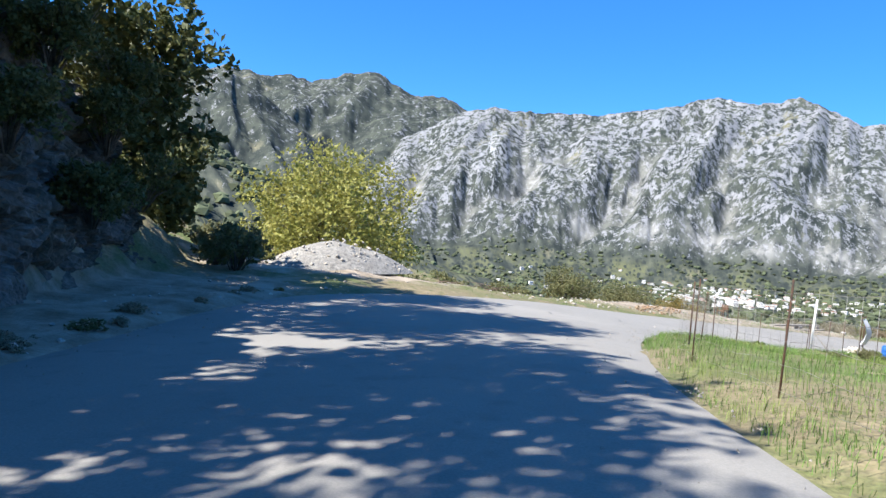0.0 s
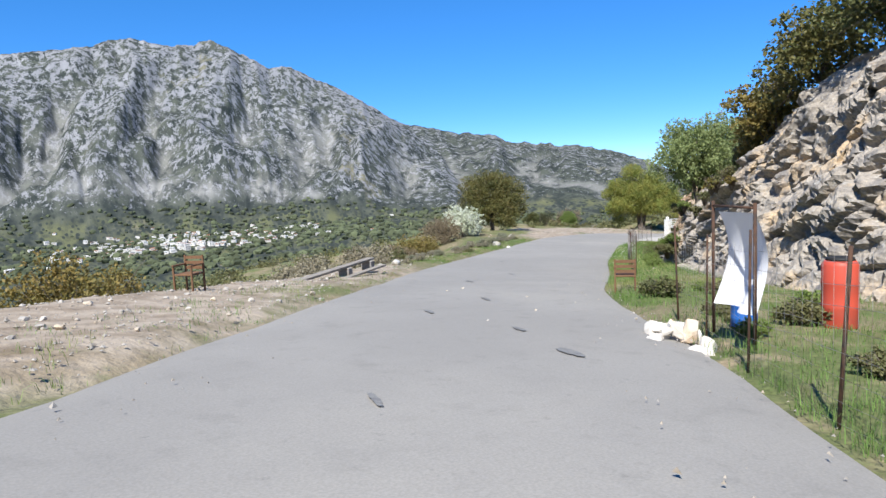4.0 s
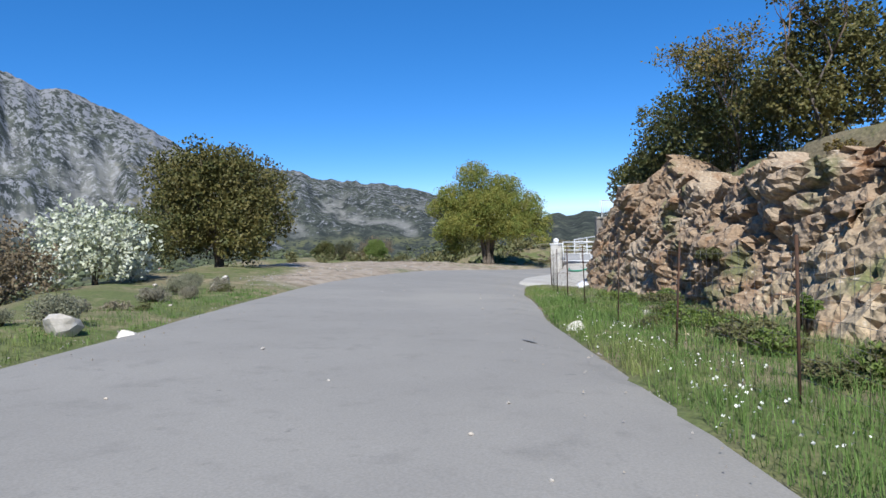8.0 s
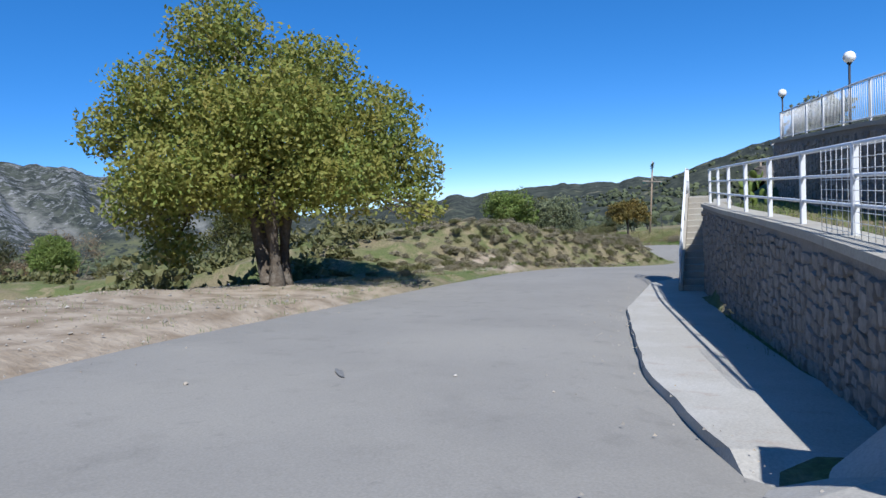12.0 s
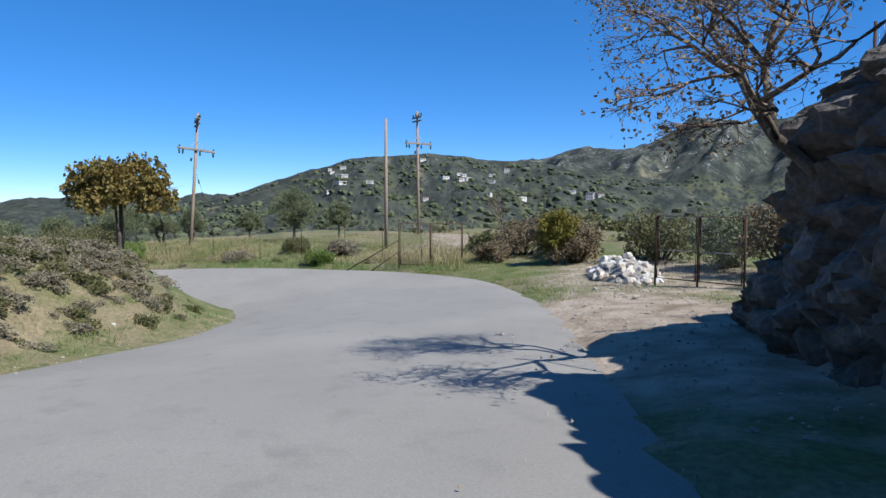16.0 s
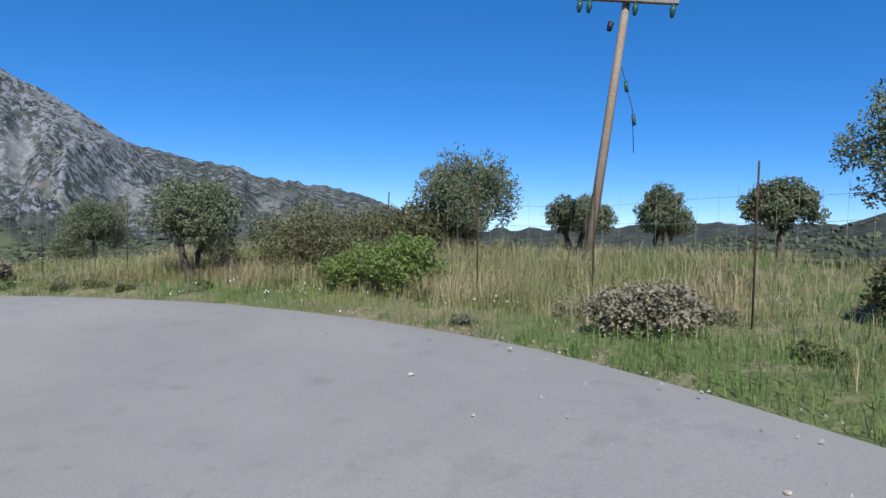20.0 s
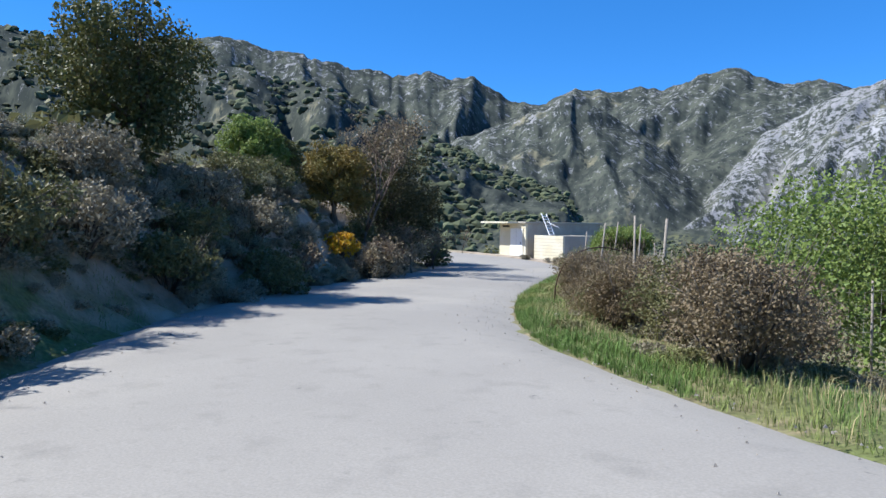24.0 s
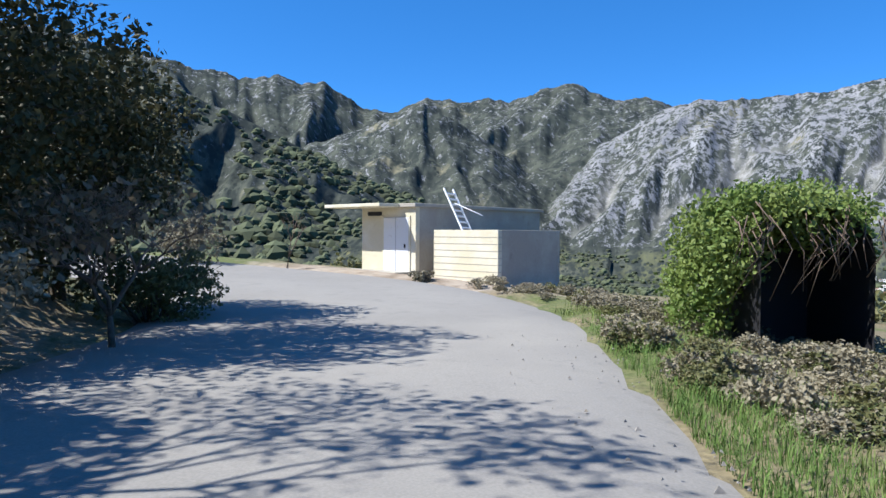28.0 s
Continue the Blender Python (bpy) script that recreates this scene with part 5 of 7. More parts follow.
gate = thing("driveway_gate", pose(84.75, 66.35, -7.6, 0, 0, -93), "pale grey steel driveway gate with sheet panels", "gate")
for z, r in ((1.25, .035), (.99, .026), (.76, .026), (.53, .03), (.1, .035)):
    part("rail", tubed([(0, 0, z), (2.3, 0, z)], r, 8), M["metal_white"], gate)
for x in (0, 2.3):
    part("stile", tubed([(x, 0, .02), (x, 0, 1.27)], .035, 8), M["metal_white"], gate)
for a, b in ((.12, 1.05), (1.16, 1.7), (1.82, 2.2)):
    part("panel", boxed(a, b, -.008, .008, .14, .5), M["metal_grey"], gate)
for x in (1.1, 1.74, 1.78):
    part("bar", tubed([(x, 0, .1), (x, 0, .53)], .016, 6), M["metal_white"], gate)

hose = tagged(part("hose", tubed([(x, y, apron_z(x, y) + .085) for x, y in ((83.36, 65.53), (83.05, 65.45), (82.8, 65.3), (82.62, 65.1), (82.6, 64.85), (82.68, 64.62), (82.95, 64.42), (83.4, 64.27), (83.9, 64.13))], .048, 8), M["green_hose"]), "thick green hose lying on concrete", "hose")
tagged(part("branch", tubed([(81.6, 64.9, -7.96), (81.9, 65.4, -7.95), (81.7, 66.0, -7.96)], [.016, .014, .008], 5), M["twig"]), "thin dry branch lying on concrete", "branch")


def lamp_post(x, y, z, h, label, heads=1):
    ob = thing("street_lamp", pose(x, y, z), label, "lamp", "lamp posts")
    part("base", tubed([(0, 0, -.05), (0, 0, .12)], [.07, .05], 8), M["metal_dark"], ob)
    part("pole", tubed([(0, 0, 0), (0, 0, h)], .028, 8), M["metal_dark"], ob)
    for k in range(heads):
        dx = 0 if heads == 1 else (k - .5) * .36
        if heads > 1:
            part("bracket", tubed([(0, 0, h - .12), (dx, 0, h)], .014, 6), M["metal_dark"], ob)
        bm = bmesh.new()
        bmesh.ops.create_uvsphere(bm, u_segments=16, v_segments=10, radius=.14, matrix=Matrix.Translation((dx, 0, h + .14)))
        for f in bm.faces:
            f.smooth = True
        part("globe", bm, M["globe"], ob, "white glass globe")
        part("collar", tubed([(dx, 0, h - .03), (dx, 0, h + .04)], [.05, .07], 8), M["metal_dark"], ob)
    return ob


lamp_post(83.2, 61.6, -4.9, 1.95, "dark lamp post with two white globes", 2)
lamp_post(85.8, 60.6, -4.9, 1.6, "dark lamp post with two white globes", 2)
for x, y in ((91.3, 63.05), (95.3, 62.9), (99.1, 62.75), (106.9, 62.1)):
    lamp_post(x, y, ramp(x, y) + .1, 1.6, "dark lamp post with one white globe")

house = thing("white_house", pose(100, 56.2, -5.1, 0, 0, -4), "low whitewashed house on a terrace", "house")
part("wall", boxed(-4, 4, -2.5, 2.5, -1.5, 2.5, bevel=.02), M["white"], house)
part("roof", boxed(-4.2, 4.2, -2.7, 2.7, 2.5, 2.68, bevel=.02), M["white"], house)
dr = part("door", boxed(-4.03, -4.0, -.5, .5, 0, 2.0), M["wood_brown"], house)
part("window", boxed(-2.4, -1.4, 2.5, 2.53, .9, 1.9), M["shade"], house)
tagged(strip("ground_terrace", [(83.5, 58.6), (108, 56.6)], [(1.7, 4), (1.9, 4)], M["concrete_pad"], "paved terrace above a stone wall", 0, lambda x, y: -4.9, 0.5), kind="structure")


# ---- pump house and tank at the end of the road ----
PH = pose(121.3, 128.4, -14.72, 0, 0, -24)
pump = thing("pump_house", PH, "small flat-roofed cream rendered pump house", "building")
part("wall", boxed(-3.1, 0, 0, .2, -.4, 2.5), M["render"], pump, "cream rendered front wall")
# greyer finish here puts the shade of this side into colour
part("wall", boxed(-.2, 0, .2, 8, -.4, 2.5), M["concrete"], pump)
part("wall", boxed(-3.1, -2.9, .2, 8, -.4, 2.5), M["render"], pump)
part("wall", boxed(-2.9, -.2, 7.8, 8, -.4, 2.5), M["concrete"], pump)
part("roof", boxed(-3.2, .12, -.15, 8.15, 2.5, 2.64, bevel=.015), M["concrete"], pump)
part("canopy", boxed(-4.1, -.75, -1.15, -.16, 2.5, 2.63, bevel=.015), M["render"], pump, "thin cream roof canopy")
dr = part("door", boxed(-1.75, -.35, -.05, -.003, 0.03, 2.12, bevel=.01), M["metal_white"], pump, "pale blue-white sheet metal door")
part("seam", boxed(-1.06, -1.04, -.062, -.05, .05, 2.1), M["metal_grey"], dr)
part("handle", boxed(-.55, -.5, -.09, -.05, .95, 1.1), M["metal_dark"], dr)
part("door_step", boxed(-3.6, -.2, -.9, 0, -.4, .06, bevel=.02), M["concrete"], pump)
part("vent", boxed(-2.75, -1.9, -.012, -.003, 2.2, 2.36), M["shade"], pump)
part("door_frame", boxed(-1.83, -1.75, -.04, -.003, .0, 2.18), M["render"], pump)
part("door_frame", boxed(-.35, -.27, -.04, -.003, .0, 2.18), M["render"], pump)

tank = thing("water_tank", pose(124.9, 126.8, -14.8, 0, 0, -24), "square board-marked concrete water tank", "tank")
# paler front and greyer sides: sun and shade put into the wall colours
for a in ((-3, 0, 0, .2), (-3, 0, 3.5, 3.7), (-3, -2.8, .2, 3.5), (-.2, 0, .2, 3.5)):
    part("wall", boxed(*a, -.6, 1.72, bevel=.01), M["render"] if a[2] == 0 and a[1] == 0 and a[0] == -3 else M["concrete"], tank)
for k in range(7):
    part("board_mark", boxed(-2.98, -.02, -.008, -.003, .05 + k * .235, .07 + k * .235), M["concrete"], tank)
    part("board_mark", boxed(.003, .008, .02, 3.68, .05 + k * .235, .07 + k * .235), M["concrete"], tank)
part("lid", boxed(-2.75, -.25, .25, 3.45, 1.6, 1.68), M["concrete"], tank)

ladder = thing("ladder", PH @ pose(1.15, 1.4, 1.55, -4, -34, 0), "white painted ladder leaning over a tank", "ladder")
for y in (0, .5):
    part("stile", boxed(-.035, .035, y - .02, y + .02, 0, 2.1), M["metal_white"], ladder)
for k in range(7):
    part("rung", boxed(-.03, .03, .02, .48, .2 + k * .27, .25 + k * .27), M["metal_white"], ladder)
part("prop", tubed([(0, .25, 1.4), (.95, .25, .15)], .02, 6), M["metal_white"], ladder)


# ---- poles with wires ----
def utility_pole(x, y, h, lean, turn, arms, label, low=True):
    ob = thing("utility_pole", Matrix.Translation((x, y, ground_z(x, y))) @ Euler((radians(lean[1]), radians(lean[0]), 0)).to_matrix().to_4x4() @ pose(0, 0, 0, 0, 0, turn), label, "utility pole", "utility poles")
    part("pole", tubed([(0, 0, -.5), (0, 0, h * .5), (0, 0, h)], [.105, .09, .072], 10), M["wood_pole"], ob)
    if not arms:
        return ob
    a = h - 2.2
    part("crossarm", boxed(-1.05, 1.05, .1, .2, a - .06, a + .06, bevel=.01), M["wood_grey"], ob)
    part("brace", tubed([(-.55, .15, a), (0, .12, a + .5)], .014, 5), M["metal_grey"], ob)
    part("brace", tubed([(.55, .15, a), (0, .12, a + .5)], .014, 5), M["metal_grey"], ob)
    for k in (-.95, -.2, .75, .95):
        ins = part("insulator", tubed([(k, .15, a - .08), (k, .15, a - .2), (k, .15, a - .34)], [.05, .065, .03], 8), M["insulator"], ob)
    for k in (-.95, .95):
        part("insulator", tubed([(k, .15, a + .06), (k, .15, a + .2)], [.045, .03], 8), M["insulator"], ob)
    u = h - .55
    for s in (-.12, .12):
        part("crossarm", boxed(-.06, .06, -.55, .55, u + s - .04, u + s + .04, bevel=.008), M["wood_grey"], ob)
    for k in (-.5, -.15, .2, .5):
        part("insulator", tubed([(0, k, u + .16), (0, k, u + .3), (0, k, u + .38)], [.05, .055, .03], 8), M["insulator"], ob)
    part("lug", tubed([(.25, .1, a - .5), (.27, .1, a - .68)], [.07, .05], 8), M["metal_dark"], ob)
    if low:
        part("stay", tubed([(-.1, 0, a - 1.4), (-.45, 0, a - 2.3), (-.6, 0, a - 3.2)], .008, 4), M["metal_dark"], ob)
        for z in (1.7, 2.4):
            part("insulator", tubed([(-.12 - (z - 1.4) * .36, 0, a - z), (-.17 - (z - 1.4) * .36, 0, a - z - .22)], .045, 6), M["insulator"], ob)
    return ob


utility_pole(155.5, 62.1, 7.75, (8.8, 4.7), 100, True, "leaning weathered wooden pole with two crossarms")
utility_pole(149.3, 52.5, 7.0, (0, 0), 0, False, "bare slender wooden pole")
utility_pole(156.8, 47.5, 8.3, (2, 0), 100, True, "wooden pole with crossarms and insulators", False)
tagged(part("stay_wire", tubed([(149.3, 52.5, -5.4), (146.6, 55.6, -8.6)], .007, 4), M["wire"]), "thin steel stay wire beside a pole", "wire")


# ---- fences and gates ----
def fence(line, height, label, gap=2.2, mesh=0.16, post=M["rust"], lean=0.06, seed=1, wires=True, tall=0.15, r=0.0035, group="wire fences", dz=0.0, bar=0.022):
    g = random.Random(seed)
    p = np.array(line, float)
    seg = np.r_[0, np.cumsum(np.linalg.norm(np.diff(p, axis=0), axis=1))]
    xy = lambda d: (float(np.interp(d, seg, p[:, 0])), float(np.interp(d, seg, p[:, 1])))
    ob = thing("wire_fence", pose(0, 0, 0), label, "fence", group)
    n = max(1, round(seg[-1] / gap))
    for k in range(n + 1):
        x, y = xy(seg[-1] * k / n)
        z = top_z(x, y)
        part("post", tubed([(x, y, z - .3), (x + g.uniform(-lean, lean) * height, y + g.uniform(-lean, lean) * height, z + height + g.uniform(0, tall))], bar * g.uniform(.8, 1.2), 6), post, ob)
    ds = np.arange(0, seg[-1] + .01, .5)
    zs = [top_z(*xy(d)) + dz for d in ds]
    bm = bmesh.new()
    if wires:
        for h in np.arange(.08, height, mesh):
            tube(bm, [(*xy(d), z + h + .02 * math.sin(d * 1.7 + h * 5)) for d, z in zip(ds, zs)], r, 3)
        for d in np.arange(0, seg[-1], mesh):
            x, y = xy(d)
            z = float(np.interp(d, ds, zs))
            tube(bm, [(x, y, z + .06), (x, y, z + height - .04)], r * .8, 3)
    else:
        for h in (.35, .8, 1.2):
            tube(bm, [(*xy(d), z + h) for d, z in zip(ds, zs)], r, 3)
    part("wire_mesh", bm, M["wire"], ob)
    return ob


fence([(3.6, 4), (4.4, 12), (8.2, 20), (12.2, 25.6), (15.2, 28.8), (17.6, 31.4)], 1.25, "sagging rusty wire fence beside a roadside garden", 3.6, .28, r=.0025, bar=.014, seed=2)
fence([(17.9, 31.7), (21, 34.3), (24.6, 36.9)], 1.6, "upright reed and wire fence of a garden", 2.2, .2, r=.0025, bar=.016, seed=3)
fence([beside(t, 3.3) for t in (6.8, 7.4, 8, 8.6, 9.2, 9.8, 10.4, 11.0, 11.25)], 1.55, "tall rusty wire mesh fence below a rock face", 3.8, .2, r=.0025, bar=.015, seed=4)
fence([(67.6, 51.2), (72.4, 56.0), (76.6, 58.8)], 1.3, "pale wire fence on top of a crag", 2, .14, M["wood_grey"], seed=5, dz=.0)
fence([beside(t, w) for t, w in ((19.7, 5.4), (20.2, 6.0), (20.8, 6.6), (21.4, 7.2), (22, 7.5), (22.7, 7.6), (23.4, 7.2), (24, 6.6), (24.6, 6.2))], 1.75, "tall wire mesh field fence on thin posts", 2.6, .3, M["rust"], .05, 6, tall=.3, r=.0025, bar=.014)
fence([(147, 88), (144.4, 92), (141.5, 97), (138.5, 102), (136.5, 107), (135, 112)], 1.7, "leaning wire fence overgrown with scrub", 2.6, .22, M["wood_grey"], .12, 7, tall=.5)
fence([(118.0, 57.4), (121, 55.4), (123.3, 53)], 1.4, "wire mesh fence on top of a shaded crag", 1.6, .13, seed=8)


def mesh_gate(m, leaves, width, height, label, name="mesh_gate"):
    ob = thing(name, m, label, "gate")
    for k in range(leaves + 1):
        part("post", tubed([(k * width, 0, -.3), (k * width, 0, height + .03)], .03, 6), M["rust"], ob)
    for k in range(leaves):
        leafp = part("leaf_frame", tubed([(k * width + .06, 0, .08), ((k + 1) * width - .05, 0, .08), ((k + 1) * width - .05, 0, height), (k * width + .06, 0, height), (k * width + .06, 0, .08)], .02, 5), M["rust"], ob)
        bm = bmesh.new()
        for a in np.arange(k * width + .1, (k + 1) * width - .05, .1):
            tube(bm, [(a, 0, .1), (a, 0, height)], .003, 3)
        for h in np.arange(.15, height, .1):
            tube(bm, [(k * width + .06, 0, h), ((k + 1) * width - .05, 0, h)], .003, 3)
        tube(bm, [(k * width + .06, 0, height * .48), ((k + 1) * width - .05, 0, height * .48)], .014, 5)
        part("wire_mesh", bm, M["wire"], leafp)
    return ob


GM = Matrix.Translation((141.75, 54.6, ground_z(141.3, 54)))
mesh_gate(GM @ pose(0, 0, 0, 0, 0, -112), 2, 1.36, 1.85, "rusty two-leaf wire mesh field gate")
mesh_gate(at(126.6, 51.3, 18), 2, 1.2, 1.75, "brown rusty sheet and mesh gate in a hedge")
for a, b in (((141.75, 54.6), (143.6, 56.6)), ((141.75, 54.6), (142.6, 55.7))):
    tagged(part("brace_pole", tubed([(*a, ground_z(*a) + (1.2 if b[0] > 143 else .7)), (*b, ground_z(*b))], .022, 6), M["rust"]), "slanting rusty brace pole of a gate", "pole")

# ---- roadside garden ----
def drum(x, y, r, h, material, label, lid=None):
    ob = thing("drum", at(x, y), label, "drum")
    prof = [(0, .92), (.03, 1), (.3, 1), (.33, 1.03), (.36, 1), (.64, 1), (.67, 1.03), (.7, 1), (.93, 1), (.98, .9), (1, .8)]
    bm = bmesh.new()
    tube(bm, [(0, 0, a * h) for a, _ in prof], [r * b for _, b in prof], 20)
    part("body", bm, material, ob)
    part("lid", tubed([(0, 0, h), (0, 0, h + .05)], [r * .8, r * .74], 20), lid or M["black"], ob, "dark screw lid")
    return ob


drum(25.7, 34.6, .28, 1.15, M["red"], "red plastic drum with a black lid")
drum(24.2, 35.6, .2, .6, M["blue"], "blue plastic drum in a garden", M["blue"])
wp = thing("white_pole", at(17.9, 31.6), "white painted wooden pole beside a fence", "pole")
part("pole", tubed([(0, 0, -.3), (.04, 0, 1.3), (.09, .02, 2.55)], [.05, .05, .045], 8), M["white"], wp)
part("brace", tubed([(.06, 0, 1.0), (.75, -.5, 0)], .022, 6), M["wood_grey"], wp)


def chair(m, label, material, name="armchair"):
    ob = thing(name, m, label, "chair")
    for x in (-.26, .26):
        part("leg", boxed(x - .02, x + .02, -.27, -.23, -.05, .64), material, ob)
        part("leg", boxed(x - .02, x + .02, .23, .27, -.05, .88), material, ob)
        part("armrest", boxed(x - .03, x + .03, -.29, .27, .64, .68, bevel=.006), material, ob)
    part("seat", boxed(-.27, .27, -.26, .26, .40, .45, bevel=.01), material, ob)
    for k in range(3):
        part("back_slat", boxed(-.25, .25, .24, .26, .52 + k * .13, .60 + k * .13), material, ob)
    return ob


chair(at(29.4, 40.7, 120), "brown wooden armchair on the verge", M["wood_brown"])
chair(at(20.6, 48.0, -60), "dark wooden armchair at the edge of a slope", M["wood_brown"])
bench = thing("plank_bench", at(27.4, 51.0, 28), "long grey plank resting on stones", "bench")
part("plank", boxed(-3.0, 3.0, -.17, .17, .26, .34, bevel=.01), M["wood_grey"], bench)
part("plank", boxed(-2.6, 2.8, -.75, -.5, .02, .09, bevel=.01), M["wood_grey"], bench)
for x in (-2.7, .6, 2.7):
    part("support", boxed(x - .2, x + .2, -.22, .22, -.1, .26, bevel=.04), M["stone"], bench)
sheet = thing("cloth_screen", at(22.6, 35.1, 50, .25), "white sheet hung on a garden frame", "sheet")
bm = bmesh.new()
gv = [[bm.verts.new((u * 1.0 - .5 + .04 * math.sin(v * 5), .12 * math.sin(u * 7 + v * 2) * (1 - v * .5) - .25 * math.sin(v * 3.1), .25 + v * 1.35)) for v in np.linspace(0, 1, 9)] for u in np.linspace(0, 1, 12)]
for a in range(11):
    for b in range(8):
        bm.faces.new((gv[a][b], gv[a + 1][b], gv[a + 1][b + 1], gv[a][b + 1])).smooth = True
part("sheet", bm, M["white_cloth"], sheet)
for x in (-.55, .55):
    part("post", tubed([(x, .05, -.2), (x, .05, 1.75)], .025, 6), M["rust"], sheet)
part("rail", tubed([(-.55, .05, 1.68), (.55, .05, 1.68)], .02, 6), M["rust"], sheet)
roll = thing("folded_awning", Matrix.Translation((23.2, 31.2, ground_z(23.2, 31.2) + .1)), "rolled white and purple awning leaning on rock", "awning")
for k in range(6):
    part("fold", tubed([(k * .05 - .1, k * .04, 0), (1.0 + k * .07, -.35 + k * .05, 1.3), (2.1 + k * .1, -.8 + k * .07, 2.7)], [.04, .07, .05], 6), M["purple_cloth"] if k in (4, 5) else M["white_cloth"], roll)
ta = thing("garden_table", at(24.6, 32.0, 20), "white metal frame table in a garden", "table")
for x in (-.35, .35):
    for y in (-.25, .25):
        part("leg", tubed([(x, y, -.05), (x, y, .6)], .014, 5), M["metal_white"], ta)
part("frame", tubed([(-.35, -.25, .6), (.35, -.25, .6), (.35, .25, .6), (-.35, .25, .6), (-.35, -.25, .6)], .014, 5), M["metal_white"], ta)
part("frame", tubed([(-.35, -.25, .3), (.35, -.25, .3), (.35, .25, .3), (-.35, .25, .3), (-.35, -.25, .3)], .012, 5), M["metal_white"], ta)


def pallet(m, label):
    ob = thing("pallet", m, label, "pallet", "wooden pallets")
    for k in range(6):
        part("board", boxed(-.6, .6, -.5 + k * .18, -.38 + k * .18, .12, .14), M["wood_grey"], ob)
    for x in (-.55, 0, .55):
        part("block", boxed(x - .05, x + .05, -.5, .52, 0, .12), M["wood_grey"], ob)
    return ob


pallet(at(25.9, 31.6, 30), "weathered wooden pallet on the ground")
pallet(at(25.9, 31.6, 36, .15), "weathered wooden pallet on another one")
crate = thing("crate", at(29.3, 33.3, 15), "teal plastic crate on the grass", "crate")
for a in ((-.35, .35, -.25, -.22), (-.35, .35, .22, .25), (-.35, -.32, -.22, .22), (.32, .35, -.22, .22)):
    part("side", boxed(*a, .02, .36, bevel=.006), M["teal"], crate)
part("bottom", boxed(-.35, .35, -.25, .25, -.02, .02), M["teal"], crate)
heap("rubble_heap", "pale broken slabs and stones at the road edge", 22.6, 36.0, .8, .4, .35, (.15, .4), M["white_stone"], 16, 4, 40, core=False)

# ---- heaps and loose stones ----
heap("quarried_stone_heap", "heap of pale quarried stones on the verge", 131.2, 51.2, 1.9, .85, .75, (.12, .34), M["white_stone"], 210, 6, -14)
heap("gravel_heap", "grey heap of broken stones beside the road", -4.4, 29.6, 3.4, 1.9, 1.35, (.06, .17), M["stone"], 290, 7, 30)
heap("earth_bank", "pale stones and earth on the outer verge", 12.6, 38.9, 2.8, 1.2, .3, (.04, .17), M["tan_rock"], 220, 8, 45, core=False)
sp = []
g = random.Random(12)
for t0, t1, l0, l1, n in ((3.2, 5.6, -9, -4.9, 90), (3.4, 6.3, -9, -5.4, 30), (6.4, 10, -8.5, -6.6, 16), (10, 13, -11, -6.6, 18), (15.2, 18.4, -9, -7.2, 20), (21.8, 25, 5.4, 7.6, 40), (25.4, 28, 2.4, 4, 14), (7, 11, 2.6, 4.5, 20), (-1, 2, -6.9, -5.6, 40), (17.4, 18.6, 4, 8, 12)):
    for _ in range(n):
        sp.append(beside(g.uniform(t0, t1), g.uniform(l0, l1)))
scatter_rocks("loose_stone", "pale loose stone lying on the verge", sp, (.05, .18), M["stone"], seed=3)
scatter_rocks("boulder", "weathered pale boulder on the verge", [(62.1, 71.2), (52.0, 64.4), (52.9, 64.0), (57.9, 57.2), (60.8, 70.2), (34.0, 55.4)], (.3, .6), M["white_stone"], "boulder", "boulders", seed=5)
scatter_rocks("white_sack", "crumpled white plastic sack on the grass", [(75.6, 62.4), (77.3, 62.9)], (.5, .7), M["white_cloth"], "sack", "white sacks", seed=6, squash=.45)
bh = thing("brush_heap", at(0.8, 33.6, 40), "heap of cut dry branches on the verge", "brush heap")
g = random.Random(5)
for k in range(70):
    a, l_ = g.uniform(0, 6.3), g.uniform(.5, 1.3)
    c = Vector((g.gauss(0, 1.5), g.gauss(0, .7), g.uniform(.05, .5)))
    d = Vector((math.cos(a), math.sin(a), g.uniform(-.1, .35))) * l_
    part("branch", tubed([c - d, c + Vector((g.uniform(-.1, .1), g.uniform(-.1, .1), .1)), c + d], [.022, .016, .006], 4), M["twig"], bh)

# bent hoop and leaning poles in the brush of the last stretch
hoop = thing("hoop", pose(0, 0, 0), "dark bent pipe hoop standing in brown brush", "hoop")
a, b = Vector((135.3, 99.8, ground_z(135.3, 99.8))), Vector((137.1, 103.6, ground_z(137.1, 103.6)))
part("pipe", tubed([a + (b - a) * (.5 - .5 * math.cos(q)) + Vector((0, 0, -.2 + 1.95 * math.sin(q) ** .7)) for q in np.linspace(0, math.pi, 17)], .02, 6), M["rust"], hoop)
for x, y, h, dx, dy in ((135.4, 103, 2.4, .25, .1), (133.2, 107.9, 2.1, .1, .1), (134.4, 107.4, 2.6, .35, 0), (136.4, 104, 2.6, .1, .1), (138.2, 97.5, 2.5, -.1, .2), (139.4, 94.6, 2.2, .15, 0)):
    z = ground_z(x, y)
    tagged(part("stake", tubed([(x, y, z - .3), (x + dx * .6, y + dy * .5, z + h * .5), (x + dx, y + dy, z + h)], [.035, .03, .025], 7), M["wood_grey"]), "leaning grey wooden stake in roadside brush", "stake", "leaning stakes")

# rubble on the shaded shoulder at the start
g = random.Random(17)
